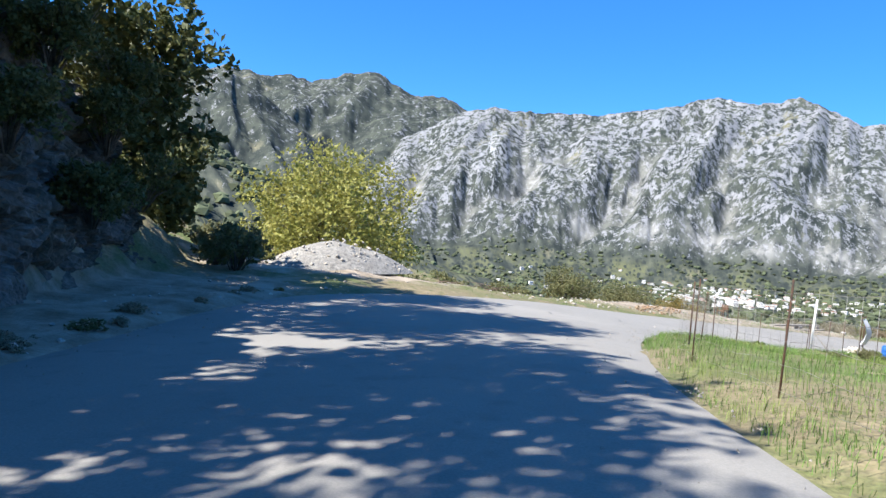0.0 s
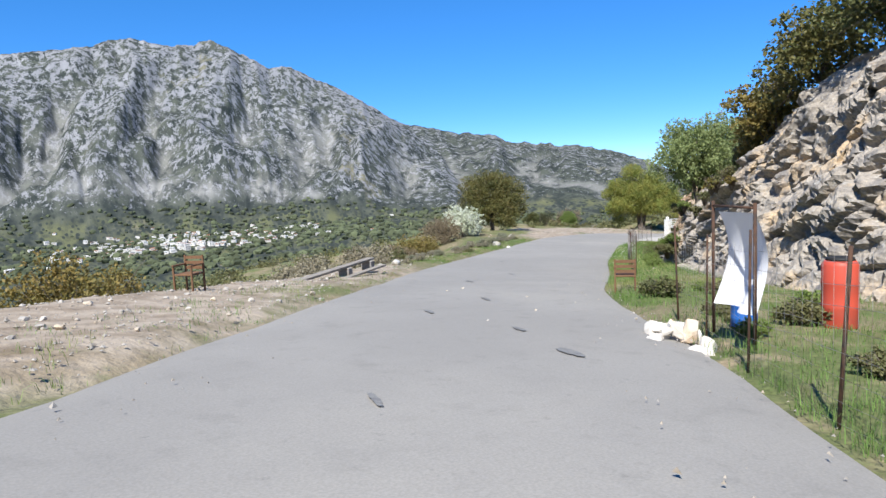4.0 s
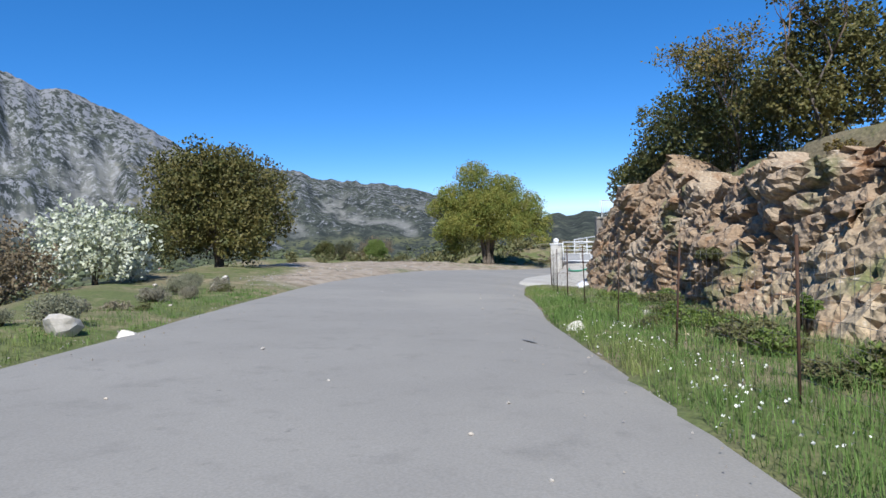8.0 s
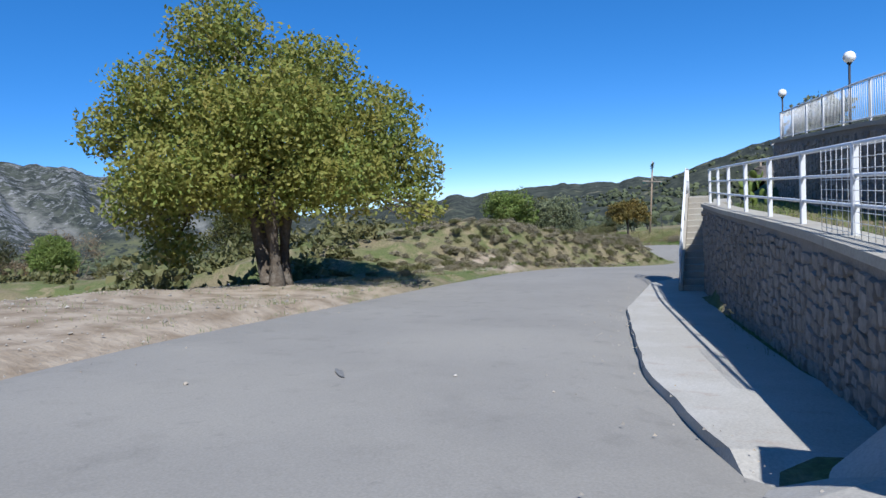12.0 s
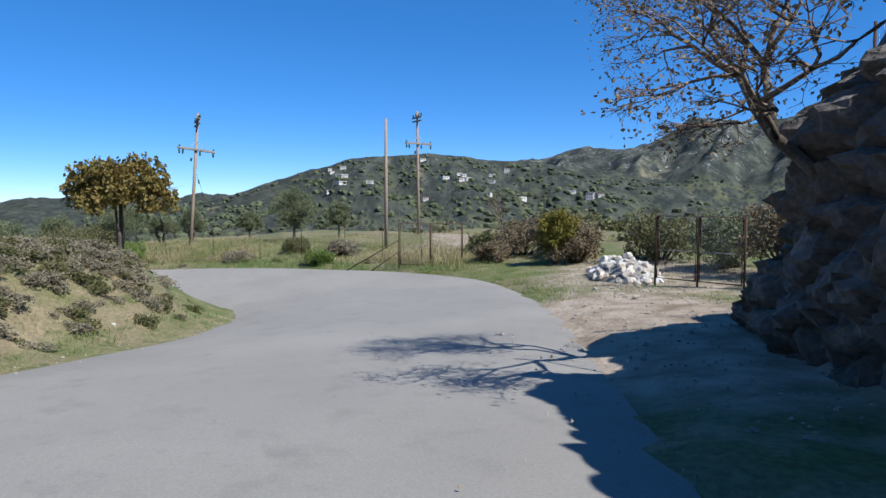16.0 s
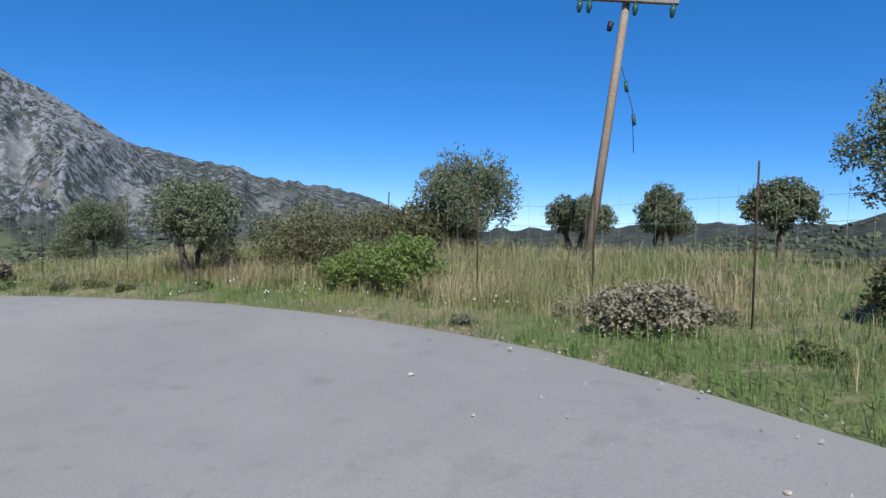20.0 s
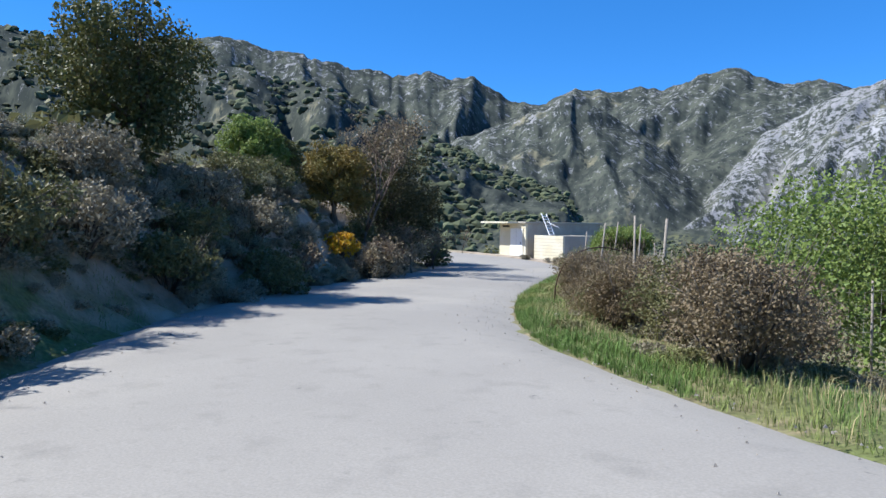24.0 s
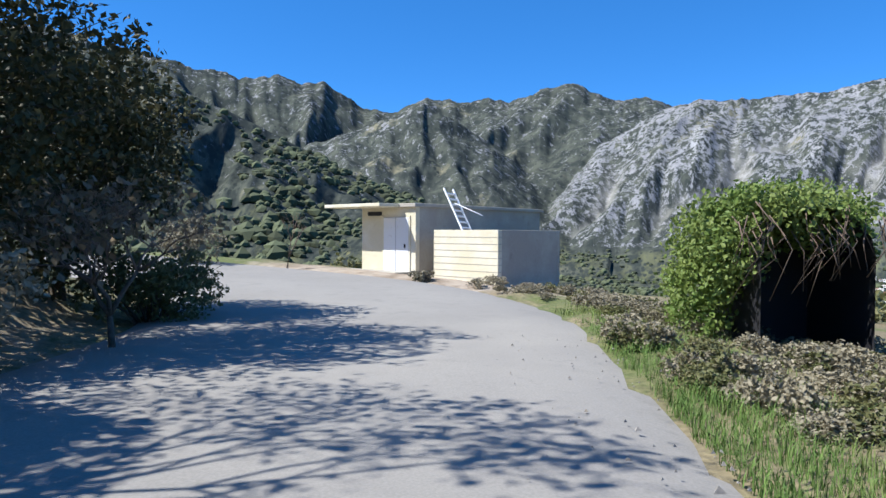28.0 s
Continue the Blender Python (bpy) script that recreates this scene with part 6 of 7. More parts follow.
scatter_rocks("shoulder_stone", "grey stone on a shaded gravel shoulder", [beside(t, -float(np.interp(t, TS, WL)) - .15 - 3.2 * g.random() ** 1.5) for t in [g.uniform(-.5, 2.4) for _ in range(150)]], (.04, .13), M["stone"], group="stones on the shoulder", seed=18)
# grit along the road edges
g = np.random.default_rng(44)
n = 5200
i = (g.uniform(1, 31.5, n) * 10).astype(int)
far = g.random(n) ** 2 * np.where(g.random(n) < .5, -1, 1)
lat = np.where(far > 0, WR[i] - far * 1.6, -WL[i] - far * 1.6)
c = RP[i, :2] + NOR[i] * lat[:, None] + TAN[i] * g.uniform(-.5, .5, n)[:, None]
z = RP[i, 2] - lat * BANK[i] + .012
size = g.uniform(.006, .022, n) * np.where(g.random(n) < .06, 1.8, 1)
tet = np.array([(1, 0, -.3), (-.5, .87, -.3), (-.5, -.87, -.3), (.1, .1, .8)])
v = tet[None] * (1 + g.uniform(-.4, .4, (n, 4, 3))) * size[:, None, None] + np.stack([c[:, 0], c[:, 1], z], 1)[:, None]
f = np.array([(0, 1, 2), (0, 3, 1), (1, 3, 2), (2, 3, 0)])[None] + (np.arange(n) * 4)[:, None, None]
tagged(new("road_grit", fast_mesh("road_grit", v.reshape(-1, 3), f.reshape(-1, 3), M["stone"], False)), "loose pale grit along the road edges", "grit", kind="stuff")


# pebbles on the bare ground beside the road
g = np.random.default_rng(45)
pts = []
for cx, cy, a, b, turn in GRAVEL[:8]:
    k = int(min(4200, a * b * 60))
    q, w = g.uniform(0, math.tau, k), np.sqrt(g.uniform(0, 1, k)) * 1.15
    u, v = np.cos(q) * w * a, np.sin(q) * w * b
    c, sn = math.cos(radians(turn)), math.sin(radians(turn))
    pts.append(np.stack([cx + u * c - v * sn, cy + u * sn + v * c], 1))
pts = np.concatenate(pts)
z, d, inside = near_height(pts[:, 0], pts[:, 1])
pts, z = pts[~inside], z[~inside]
n = len(pts)
size = g.uniform(.012, .035, n) * np.where(g.random(n) < .08, 2.0, 1)
oct_ = np.array([(1, 0, 0), (0, 1, 0), (-1, 0, 0), (0, -1, 0), (0, 0, .7), (0, 0, -.5)])
v = oct_[None] * (1 + g.uniform(-.4, .4, (n, 6, 1))) * size[:, None, None] + np.stack([pts[:, 0], pts[:, 1], z + size * .3], 1)[:, None]
f = np.array([(0, 1, 4), (1, 2, 4), (2, 3, 4), (3, 0, 4), (1, 0, 5), (2, 1, 5), (3, 2, 5), (0, 3, 5)])[None] + (np.arange(n) * 6)[:, None, None]
tagged(new("shoulder_pebbles", fast_mesh("shoulder_pebbles", v.reshape(-1, 3), f.reshape(-1, 3), M["stone"], False)), "small pale pebbles on the bare shoulders", "pebbles", kind="stuff")


# ---- trees, space by space ----
PLANE_CROWN = [(-1.2, 0, 8.6, 1.7, 1.8, 1.3), (1.7, .5, 7.4, 1.8, 1.8, 1.3), (-3, 0, 6.6, 2, 2, 1.4), (-4.7, .3, 5.7, 1.4, 1.5, 1.0), (0, -1.2, 5.8, 2.5, 2.2, 1.7), (3.4, 0, 5.6, 2, 2, 1.5), (4.9, .3, 4, 1.4, 1.6, 1.4), (2.4, -1.6, 3.8, 2, 1.6, 1.3),
               (-2.4, -1.6, 4.2, 2.2, 1.7, 1.3), (-4, 0, 3.4, 1.5, 1.7, 1.1), (0, 1.8, 6, 2.5, 1.8, 1.9), (2.5, 2, 4.2, 2.2, 1.6, 1.5), (-2.6, 1.8, 4.6, 2.2, 1.6, 1.7), (-3.5, .8, 1.8, 1.1, 1.4, .9), (0, 0, 3.6, 2.2, 2.2, 1.1), (5.2, -.8, 2.7, .9, 1.2, .7)]
tree(at(102.1, 79.3, -65.5), "broad plane tree with green and yellowing leaves", "tree", L["plane"], 9.8, 6.1, 2.0, 20, 72000, .105, .26, 3, 21, name="plane_tree", blobs=[(a * .95, b, c - .35, d, e, f) for a, b, c, d, e, f in PLANE_CROWN])
tree(at(71.5, 81.5, 0), "dense bronze-green evergreen oak on the outer verge", "tree", L["deep"], 7.0, 4.5, .5, 18, 36000, .12, .2, 2, 5, name="oak_tree")
tree(at(-6.8, 37.2, 0), "multi-stemmed tree in pale yellow-green leaf", "tree", L["lime"], 8.8, 5.8, .7, 17, 18000, .15, .12, 5, 9, name="spring_tree")
tree(at(46.6, 46.2, 0, -.1), "green tree on the bank overhanging a fence", "tree", L["willow"], 4.6, 2.5, .7, 16, 22000, .085, .10, 3, 31, name="bank_tree")
# on the crag at the bend
for x, y, h, r, s, k in ((76.8, 57.8, 5.4, 3.0, 41, "oak"), (73.2, 55.4, 5.8, 3.1, 42, "oak"), (69.4, 52.4, 5.2, 2.8, 43, "deep"), (79.4, 60.2, 3.2, 2.0, 44, "oak"), (64.6, 47.6, 3.8, 2.2, 45, "oak_gold"), (56.6, 47.2, 5.6, 2.1, 46, "oak"), (60.4, 46.2, 5.0, 2.2, 47, "deep")):
    tree(at(x, y, s * 31), "dark evergreen oak on top of a crag", "tree", L[k], h, r, .4, 13, 13000, .095, .1, 2, s, group="trees on the crag", name="oak_tree")
for x, y, h, s in ((70.6, 55.4, 5.2, 51), (67.4, 53.0, 5.6, 52), (62.0, 49.6, 4.6, 53), (73.4, 56.8, 4.2, 54)):
    bare_tree(at(x, y), "thin half-bare tree with sparse yellow leaves", "tree", h, .62, s, .07, 6, 1500, L["oak_gold"], "trees on the crag", name="sparse_tree")
g = random.Random(71)
for k in range(34):
    t = g.uniform(7.0, 9.5)
    lat = g.uniform(6.0, 8.6)
    x, y = beside(t, lat)
    bush(at(x, y, k * 40), "small green weed on a stony bank", "bush", L[("green", "shrub", "oak_gold", "shrub")[k % 4]], g.uniform(.25, .55), g.uniform(.25, .6), 900, .05, 6, 400 + k, "weeds on the bank")
WEED = [bush(at(*beside(8.7, 4.8), 0), "low leafy weed in the verge", "bush", L["green"], .5, .34, 2600, .04, 9, 451, "verge weeds"),
        bush(at(*beside(8.2, 5.2), 0), "dark leafy weed in the verge", "bush", L["shrub"], .55, .42, 2600, .045, 9, 452, "verge weeds")]
for k in range(58):
    t = g.uniform(7.4, 9.9) if k < 40 else g.uniform(3.4, 6.0)
    x, y = beside(t, g.uniform(4.3, 6.4) if k < 40 else float(np.interp(t, TS, WR)) + g.uniform(.8, 4.5))
    q = g.uniform(.5, 1.2)
    copy_thing(WEED[g.randrange(2)], at(x, y, g.uniform(0, 360)) @ Matrix.Diagonal((q, q, q * g.uniform(.6, 1.1), 1)))
# above the garden
for x, y, h, r, s, k in ((37.6, 35.2, 4.6, 2.9, 61, "oak"), (41.2, 39.2, 4.2, 2.6, 62, "deep"), (34, 32, 4.6, 2.8, 63, "oak"), (43.6, 41.6, 3.6, 2.2, 68, "oak_gold"), (45, 42.2, 2.8, 1.8, 65, "shrub"), (39.6, 35.8, 3.6, 2.2, 67, "oak")):
    tree(at(x, y, s * 17), "dark green oak above a limestone crag", "tree", L[k], h, r, .4, 11, 7500, .11, .1, 2, s, group="trees above the garden", name="oak_tree")
bare_tree(at(42.8, 41.4), "bare grey tree on a crag", "tree", 3.2, .7, 64, .08, 5, 0, None, "trees above the garden")
# start of the road, in shade
for x, y, h, r, s in ((-10.8, 22.4, 7.5, 3.0, 71), (-10.4, 16.5, 9.2, 3.5, 72), (-9.8, 10, 9.2, 3.5, 73), (-9.6, 3, 9.2, 3.5, 74), (-10.2, -4, 9.2, 3.4, 75), (-12.5, 28.5, 4.5, 2.4, 76), (-11, -12, 8.5, 3.3, 77), (-14.5, 12, 8, 3, 78)):
    tree(at(x, y, s * 23), "dark evergreen tree on a shaded rock wall", "tree", L["oak"], h, r * 1.1, .4, 13, 9500, .19, .14, 1, s, group="dark trees at the start", name="evergreen_tree")
for x, y, s in ((-8.8, 26.5, 81), (-9.4, 31, 82), (-7.4, 24.4, 83)):
    bush(at(x, y, s * 40), "dark shrub at the foot of a rock wall", "bush", L["shrub"], 1.5, 1.7, 2200, .1, 7, s, "shrubs at the start")
for x, y, dz, s in ((-8.9, 20.5, 2.2, 84), (-8.6, 18.2, 3.6, 85), (-8.3, 15.5, 5.2, 86), (-8.1, 13.2, 3.2, 87), (-8.6, 19.5, 5.0, 88), (-8.4, 16.6, 1.6, 89), (-8.2, 11, 5.6, 90)):
    bush(pose(x - dz * .18, y, ground_z(-6.4, y) + dz, 0, 0, s * 40), "dark shrub clinging to a shaded rock wall", "bush", L["oak"], 1.3, 1.5, 4200, .08, 8, s, "shrubs on the rock wall")
# outer verge of the first stretch
tree(at(60.2, 75.6, 0), "white-flowering shrub on the outer verge", "bush", L["blossom"], 3.0, 2.3, .15, 12, 7000, .11, .05, 4, 91, name="blossom_bush")
for x, y, r, h, k, s, lab in ((64.5, 79.5, 2.6, 3.4, "oak", 92, "dark evergreen shrub beside a flowering bush"), (55.5, 73.6, 2.3, 2.1, "brown", 93, "rusty brown shrub on the outer verge"), (50.5, 71.6, 2.2, 1.8, "oak_gold", 94, "bronze shrub on the outer verge"),
                              (45, 68, 2.0, 1.5, "brown", 95, "rusty brown shrub on the outer verge"), (41, 64.6, 1.8, 1.3, "shrub", 96, "low green shrub on the slope"), (13.2, 47, 2.4, 1.5, "shrub", 97, "green shrub below the road"),
                              (8.5, 42.5, 2.4, 2.0, "shrub", 98, "green shrub below the road"), (19, 52, 2.3, 1.9, "oak_gold", 99, "bronze-green shrub below the road"), (4, 39.6, 2.0, 1.3, "shrub", 100, "green shrub below the road"),
                              (25.5, 57, 2.2, 1.4, "shrub", 101, "green shrub below a plank bench"), (32, 60, 2.3, 1.5, "scrub", 102, "grey-green scrub on the slope"), (96, 90, 1.9, 1.5, "green", 103, "rounded green bush at the terrace edge"),
                              (99.2, 91, 1.3, 1.0, "brown", 104, "small brown bush at the terrace edge"), (101.8, 84.5, 2.2, 1.6, "shrub", 105, "dark undergrowth beneath a tree"), (37, 61.5, 1.9, 1.1, "scrub", 106, "low scrub on the outer verge")):
    bush(at(x, y, s * 37), lab, "bush", L[k], r, h, 7000, .075, 10, s, "shrubs on the outer verge")
# terrace above the stone walls
for x, y, s in ((94.5, 58.4, 111), (92, 58.8, 112), (89, 59, 113)):
    bare_tree(pose(x, y, -4.9, 0, 0, s), "pruned bare tree on a paved terrace", "tree", 2.8, .8, s, .09, 4, 0, None, "pruned trees")
tree(pose(111.5, 59.5, ground_z(111.5, 59.5)), "grey-green olive tree above the road", "tree", L["olive"], 2.6, 1.5, .3, 9, 3600, .1, .08, 1, 114, name="olive_tree")
tree(pose(86.5, 57.6, -4.9), "brown-leaved tree behind a terrace railing", "tree", L["brown"], 3.2, 1.8, .8, 9, 3200, .12, .08, 1, 115, name="terrace_tree")
cac = thing("prickly_pear", pose(101.4, 64.4, -7.4), "green prickly pear cactus above a wall", "cactus")
g = random.Random(3)
for k in range(16):
    bm = bmesh.new()
    bmesh.ops.create_uvsphere(bm, u_segments=10, v_segments=8, radius=.2)
    bmesh.ops.transform(bm, verts=bm.verts, matrix=pose(g.uniform(-.35, .35), g.uniform(-.3, .3), (.18 + k * .07) * .7, g.uniform(-30, 30), g.uniform(-35, 35), g.uniform(0, 180)) @ Matrix.Diagonal((.5, .14, .7, 1)))
    part("pad", bm, L["green"], cac)
# the shaded bend and the mound inside the hairpin
bare_tree(pose(120.2, 57.0, -9.1), "bare brown-leaved tree leaning from a shaded crag", "tree", 7.8, .95, 123, .11, 7, 3600, L["brown"], lean=(.6, .95), first=.17, forks=(3, 3, 3), sweep=(.12, .20, -.26), bud=.036)
for x, y, h, r, s, k, lab in ((140.0, 65.4, 4.3, 1.85, 131, "oak_gold", "flat-topped bronze oak on a mound"), (138.2, 73.2, 4.2, 2.4, 134, "oak", "dark oak on a mound"), (137.2, 79.8, 4.8, 2.6, 135, "oak", "dark oak on a mound"), (130.2, 71.2, 2.6, 2.4, 132, "olive", "grey-green tree on a mound"), (127.4, 74, 2.7, 2.2, 133, "green", "leafy tree on a mound")):
    tree(at(x, y, s), lab, "tree", L[k], h, r, 2.5 if k == "oak_gold" else .3, 10, 8000, .10, .09, 2, s, group="trees on the mound", name="mound_tree")
# hedge and shrubs round the field gate
for x, y, r, h, k, s in ((140.2, 49.4, 1.5, 1.6, "brown", 141), (138, 48.6, 1.6, 1.7, "brown", 142), (136.2, 49.4, 1.3, 1.5, "brown", 143), (133.6, 47.6, 1.6, 1.5, "shrub", 145), (130.2, 47.8, 1.7, 1.8, "olive", 146), (127.5, 48.6, 1.8, 2.2, "brown", 147), (124.6, 49.6, 1.8, 2.4, "brown", 148), (139.4, 51.3, .9, .9, "brown", 149), (142.2, 50.2, 1.0, 1.0, "shrub", 150)):
    bush(at(x, y, s * 50), "tangled brown and green hedge shrub by a gate", "bush", L[k], r, h, 7000, .06, 9, s, "hedge shrubs")
tree(at(136.4, 50.2, 0), "small yellow-green tree beside a hedge", "tree", leaf_mat("mustard_leaves", (.17, .165, .03), (.27, .23, .05)), 2.2, .95, .5, 10, 9000, .05, .05, 2, 151, name="small_tree")
bare_tree(at(141.2, 49.2), "bare grey tree behind a hedge", "tree", 3.1, .6, 152, .06, 5)
bush(at(126, 47.5, 0), "tall rust-orange shrub behind a rusty gate", "bush", leaf_mat("rust_leaves", (.34, .14, .04), (.26, .15, .07)), 1.7, 3.0, 3000, .11, 8, 153)
# olives in the field
OLIVES = [(157.4, 65.6, 2.5, 1.55, 161), (153.6, 70.9, 2.5, 1.3, 162), (154.6, 56.4, 3.3, 1.35, 163), (158.4, 52.6, 2.5, 1.05, 164), (163.5, 61.5, 2.4, 1.0, 165), (158.2, 58.4, 1.7, .9, 166), (157.8, 79.5, 2.4, 1.3, 167), (165, 90, 2.4, 1.3, 168), (168, 70, 2.3, 1.2, 169), (153.6, 87, 2.0, 1.0, 170), (160.5, 63.5, 1.6, 1.0, 171)]
for x, y, h, r, s in OLIVES:
    tree(at(x, y, s * 13), "grey-green olive tree in a grassy field", "tree", L["olive"], h, r, .75, 13, 20000, .04, .085, 1 if s % 3 else 2, s, group="olive trees", name="olive_tree")
for x, y, r, h, k, s in ((155.3, 68.2, 1.9, 1.35, "shrub", 181), (153.2, 65.4, 1.3, .95, "green", 179), (157.2, 66.6, 1.6, 1.2, "shrub", 180), (153.9, 66.6, .9, .7, "shrub", 182), (150.4, 60.2, .8, .45, "scrub", 183), (151, 57, .9, .8, "shrub", 184), (146.4, 56.9, .8, .6, "green", 185), (147.9, 55.4, .9, .8, "scrub", 186), (150.6, 80.2, .85, .75, "shrub", 187), (152.2, 76.4, .7, .6, "scrub", 188)):
    bush(at(x, y, s * 50), "leafy roadside shrub in rough grass", "bush", L[k], r, h, 11000, .045, 12, s, "field shrubs")
tree(at(143.2, 97.5, 0), "broad light green shrub behind a fence", "bush", L["green"], 4.6, 3.1, .2, 17, 26000, .06, .06, 5, 189, name="large_shrub")
# right of the last stretch
for x, y, r, h, k, s in ((139.2, 97.7, 1.2, 1.1, "brown", 191), (137.8, 100.7, 1.3, 1.2, "scrub", 192), (137, 104, 1.2, 1.2, "brown", 193), (139.8, 103, 1.5, 1.5, "scrub", 194), (135.6, 108, 1.2, 1.2, "brown", 195), (137.3, 108.5, 1.4, 1.8, "olive", 196), (141.5, 93.6, 1.1, 1.1, "brown", 197), (134.2, 112.5, 1.2, 1.2, "scrub", 198), (137, 113, 1.6, 1.7, "shrub", 199)):
    bush(at(x, y, s * 50), "tangled brown brush along a wire fence", "bush", L[k], r * 1.1, h, 13000, .03, 13, s, "roadside brush")
HEDGE = [bush(at(*beside(25.3, 4.0), 10), "tangled brown brush along a wire fence", "bush", L["brown"], 1.15, 1.6, 13000, .032, 13, 301, "roadside brush"),
         bush(at(*beside(25.7, 4.6), 10), "grey-green bramble thicket along a wire fence", "bush", L["shrub"], 1.2, 1.7, 13000, .034, 13, 302, "roadside brush"),
         bush(at(*beside(26.1, 3.9), 10), "rust-brown thicket along a wire fence", "bush", leaf_mat("dry_bramble", (.15, .105, .062), (.22, .18, .10)), 1.05, 1.5, 12000, .03, 13, 303, "roadside brush")]
g = random.Random(61)
for k in range(17):
    x, y = beside(26.3 + k * .112, (3.6, 4.9)[k % 2] + g.uniform(-.3, .5))
    q = g.uniform(.8, 1.12) * (.62 if k < 6 else 1)
    copy_thing(HEDGE[g.randrange(3)], at(x, y, g.uniform(0, 360)) @ Matrix.Diagonal((q, q, q * g.uniform(.85, 1.1), 1)))
# left bank of the last stretch
BANK_TREES = [(125.2, 93.4, 5.2, 2.3, 208, "oak", "dark tree on the bank"), (119.3, 103.4, 3.3, 1.7, 202, "green", "green tree on the bank"), (121.8, 106.0, 3.6, 1.9, 203, "oak_gold", "bronze oak on the bank"),
              (121.4, 110.6, 6.8, 2.9, 206, "dark", "dark evergreen at the road edge"), (120.0, 114.0, 4.6, 2.6, 207, "dark", "dark evergreen at the road edge"), (115, 109, 3.0, 1.6, 209, "oak", "dark oak on the bank")]
for x, y, h, r, s, k, lab in BANK_TREES:
    tree(at(x, y, s * 19), lab, "tree", L[k], h, r, .4, 14, 19000, .078, .12, 2, s, group="trees on the left bank", name="bank_tree")
bare_tree(at(123.4, 106.0), "bare brown tree on the bank", "tree", 6.1, .7, 211, .10, 7, 1800, L["brown"], "trees on the left bank")
bare_tree(at(122.6, 108.2), "bare brown tree on the bank", "tree", 5.2, .75, 212, .08, 7, 1500, L["brown"], "trees on the left bank")
for x, y, s in ((122.5, 106.8, 221), (123.2, 109.5, 222), (121.8, 114.5, 223), (124.9, 105.4, 224), (122.2, 101.5, 225), (125.6, 97.6, 226), (127.6, 93.5, 227), (129.6, 89.6, 228), (123.5, 98.5, 229), (127.8, 96.4, 243), (126, 95.4, 244), (129, 92, 245), (128, 90.6, 246), (130.8, 87.4, 247), (123.6, 106.2, 248), (132.2, 85, 255), (131.2, 83, 256)):
    bush(at(x, y, s * 50), "dark brush on a shaded bank", "bush", L["shrub"] if s % 2 else L["scrub"], 1.4, 1.3, 6000, .055, 8, s, "brush on the bank")
CUSHION = [bush(at(*beside(25.2, -6.2), 0), "low grey-brown cushion shrub on a bank", "bush", leaf_mat("cushion_leaves", (.27, .25, .185), (.36, .335, .24)), .8, .75, 6000, .035, 9, 401, "cushion shrubs"),
           bush(at(*beside(25.5, -7.4), 0), "low olive-grey cushion shrub on a bank", "bush", leaf_mat("thyme_leaves", (.21, .215, .14), (.29, .29, .19)), .9, .8, 6000, .035, 9, 402, "cushion shrubs")]
g = random.Random(88)
for k in range(100):
    x, y = beside(g.uniform(26.0, 28.4), -g.uniform(5.5, 11)) if k < 82 else beside(g.uniform(7.6, 10), -g.uniform(6.6, 8.8))
    q = g.uniform(.5, 1.05) if k < 82 else g.uniform(.35, .7)
    if math.hypot(x - 123.6, y - 104.3) < 1.9:
        continue
    copy_thing(CUSHION[g.randrange(2)], at(x, y, g.uniform(0, 360)) @ Matrix.Diagonal((q, q, q * g.uniform(.7, 1.1), 1)))
bush(at(123.6, 104.3, 0), "broom bush in yellow flower", "bush", L["yellow"], .95, 1.1, 5000, .055, 9, 231, name="broom_bush", hollow=3)
bush(at(112.5, 126.5, 0), "pale bare-twigged bush beside the road", "bush", L["scrub"], 1.6, 2.0, 2600, .08, 9, 232)
bare_tree(at(116.3, 127.5), "small bare pruned tree beside a building", "tree", 2.4, .5, 233, .05, 4)
bush(at(122.9, 124.9, 0), "low brown shrub at a wall", "bush", L["scrub"], .45, .4, 900, .06, 6, 234)
for x, y, h, s in ((125.0, 105.2, 3.4, 261), (124.6, 108.4, 4.2, 262), (126.6, 98.6, 2.8, 263), (123.6, 111.8, 4.2, 264)):
    bare_tree(at(x, y), "tangled bare brush on a shaded bank", "tree", h, .9, s, .06, 6, 500, L["brown"], "trees on the left bank", first=.2, forks=(3, 3, 3))
# shelter overgrown with greenery
sh = thing("overgrown_shelter", at(132.2, 117.0, 20), "dark open shelter overgrown with green creeper", "shelter")
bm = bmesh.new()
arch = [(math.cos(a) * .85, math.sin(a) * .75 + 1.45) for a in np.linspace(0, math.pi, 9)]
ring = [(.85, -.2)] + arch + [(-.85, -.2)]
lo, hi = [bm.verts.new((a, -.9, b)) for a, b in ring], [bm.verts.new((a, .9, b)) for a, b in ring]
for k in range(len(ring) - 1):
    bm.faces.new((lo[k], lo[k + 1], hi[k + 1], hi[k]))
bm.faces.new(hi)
# near-black colour here stands in for the shade inside the opening
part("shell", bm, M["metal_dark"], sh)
pts = crown_points([(0, 0, 2.1, 1.35, 1.2, .5), (-1.15, 0, 1.6, .75, 1.0, .8), (-1.4, .1, .8, .5, .9, .8), (1.1, .4, 1.7, .4, .8, .6), (-.7, -.5, 2.1, .6, .5, .5)], 15000, 77)
v, f = leaf_quads(pts, .06, 77, .5)
part("creeper", fast_mesh("creeper", v, f, L["green"], False), L["green"], sh)
g = random.Random(9)
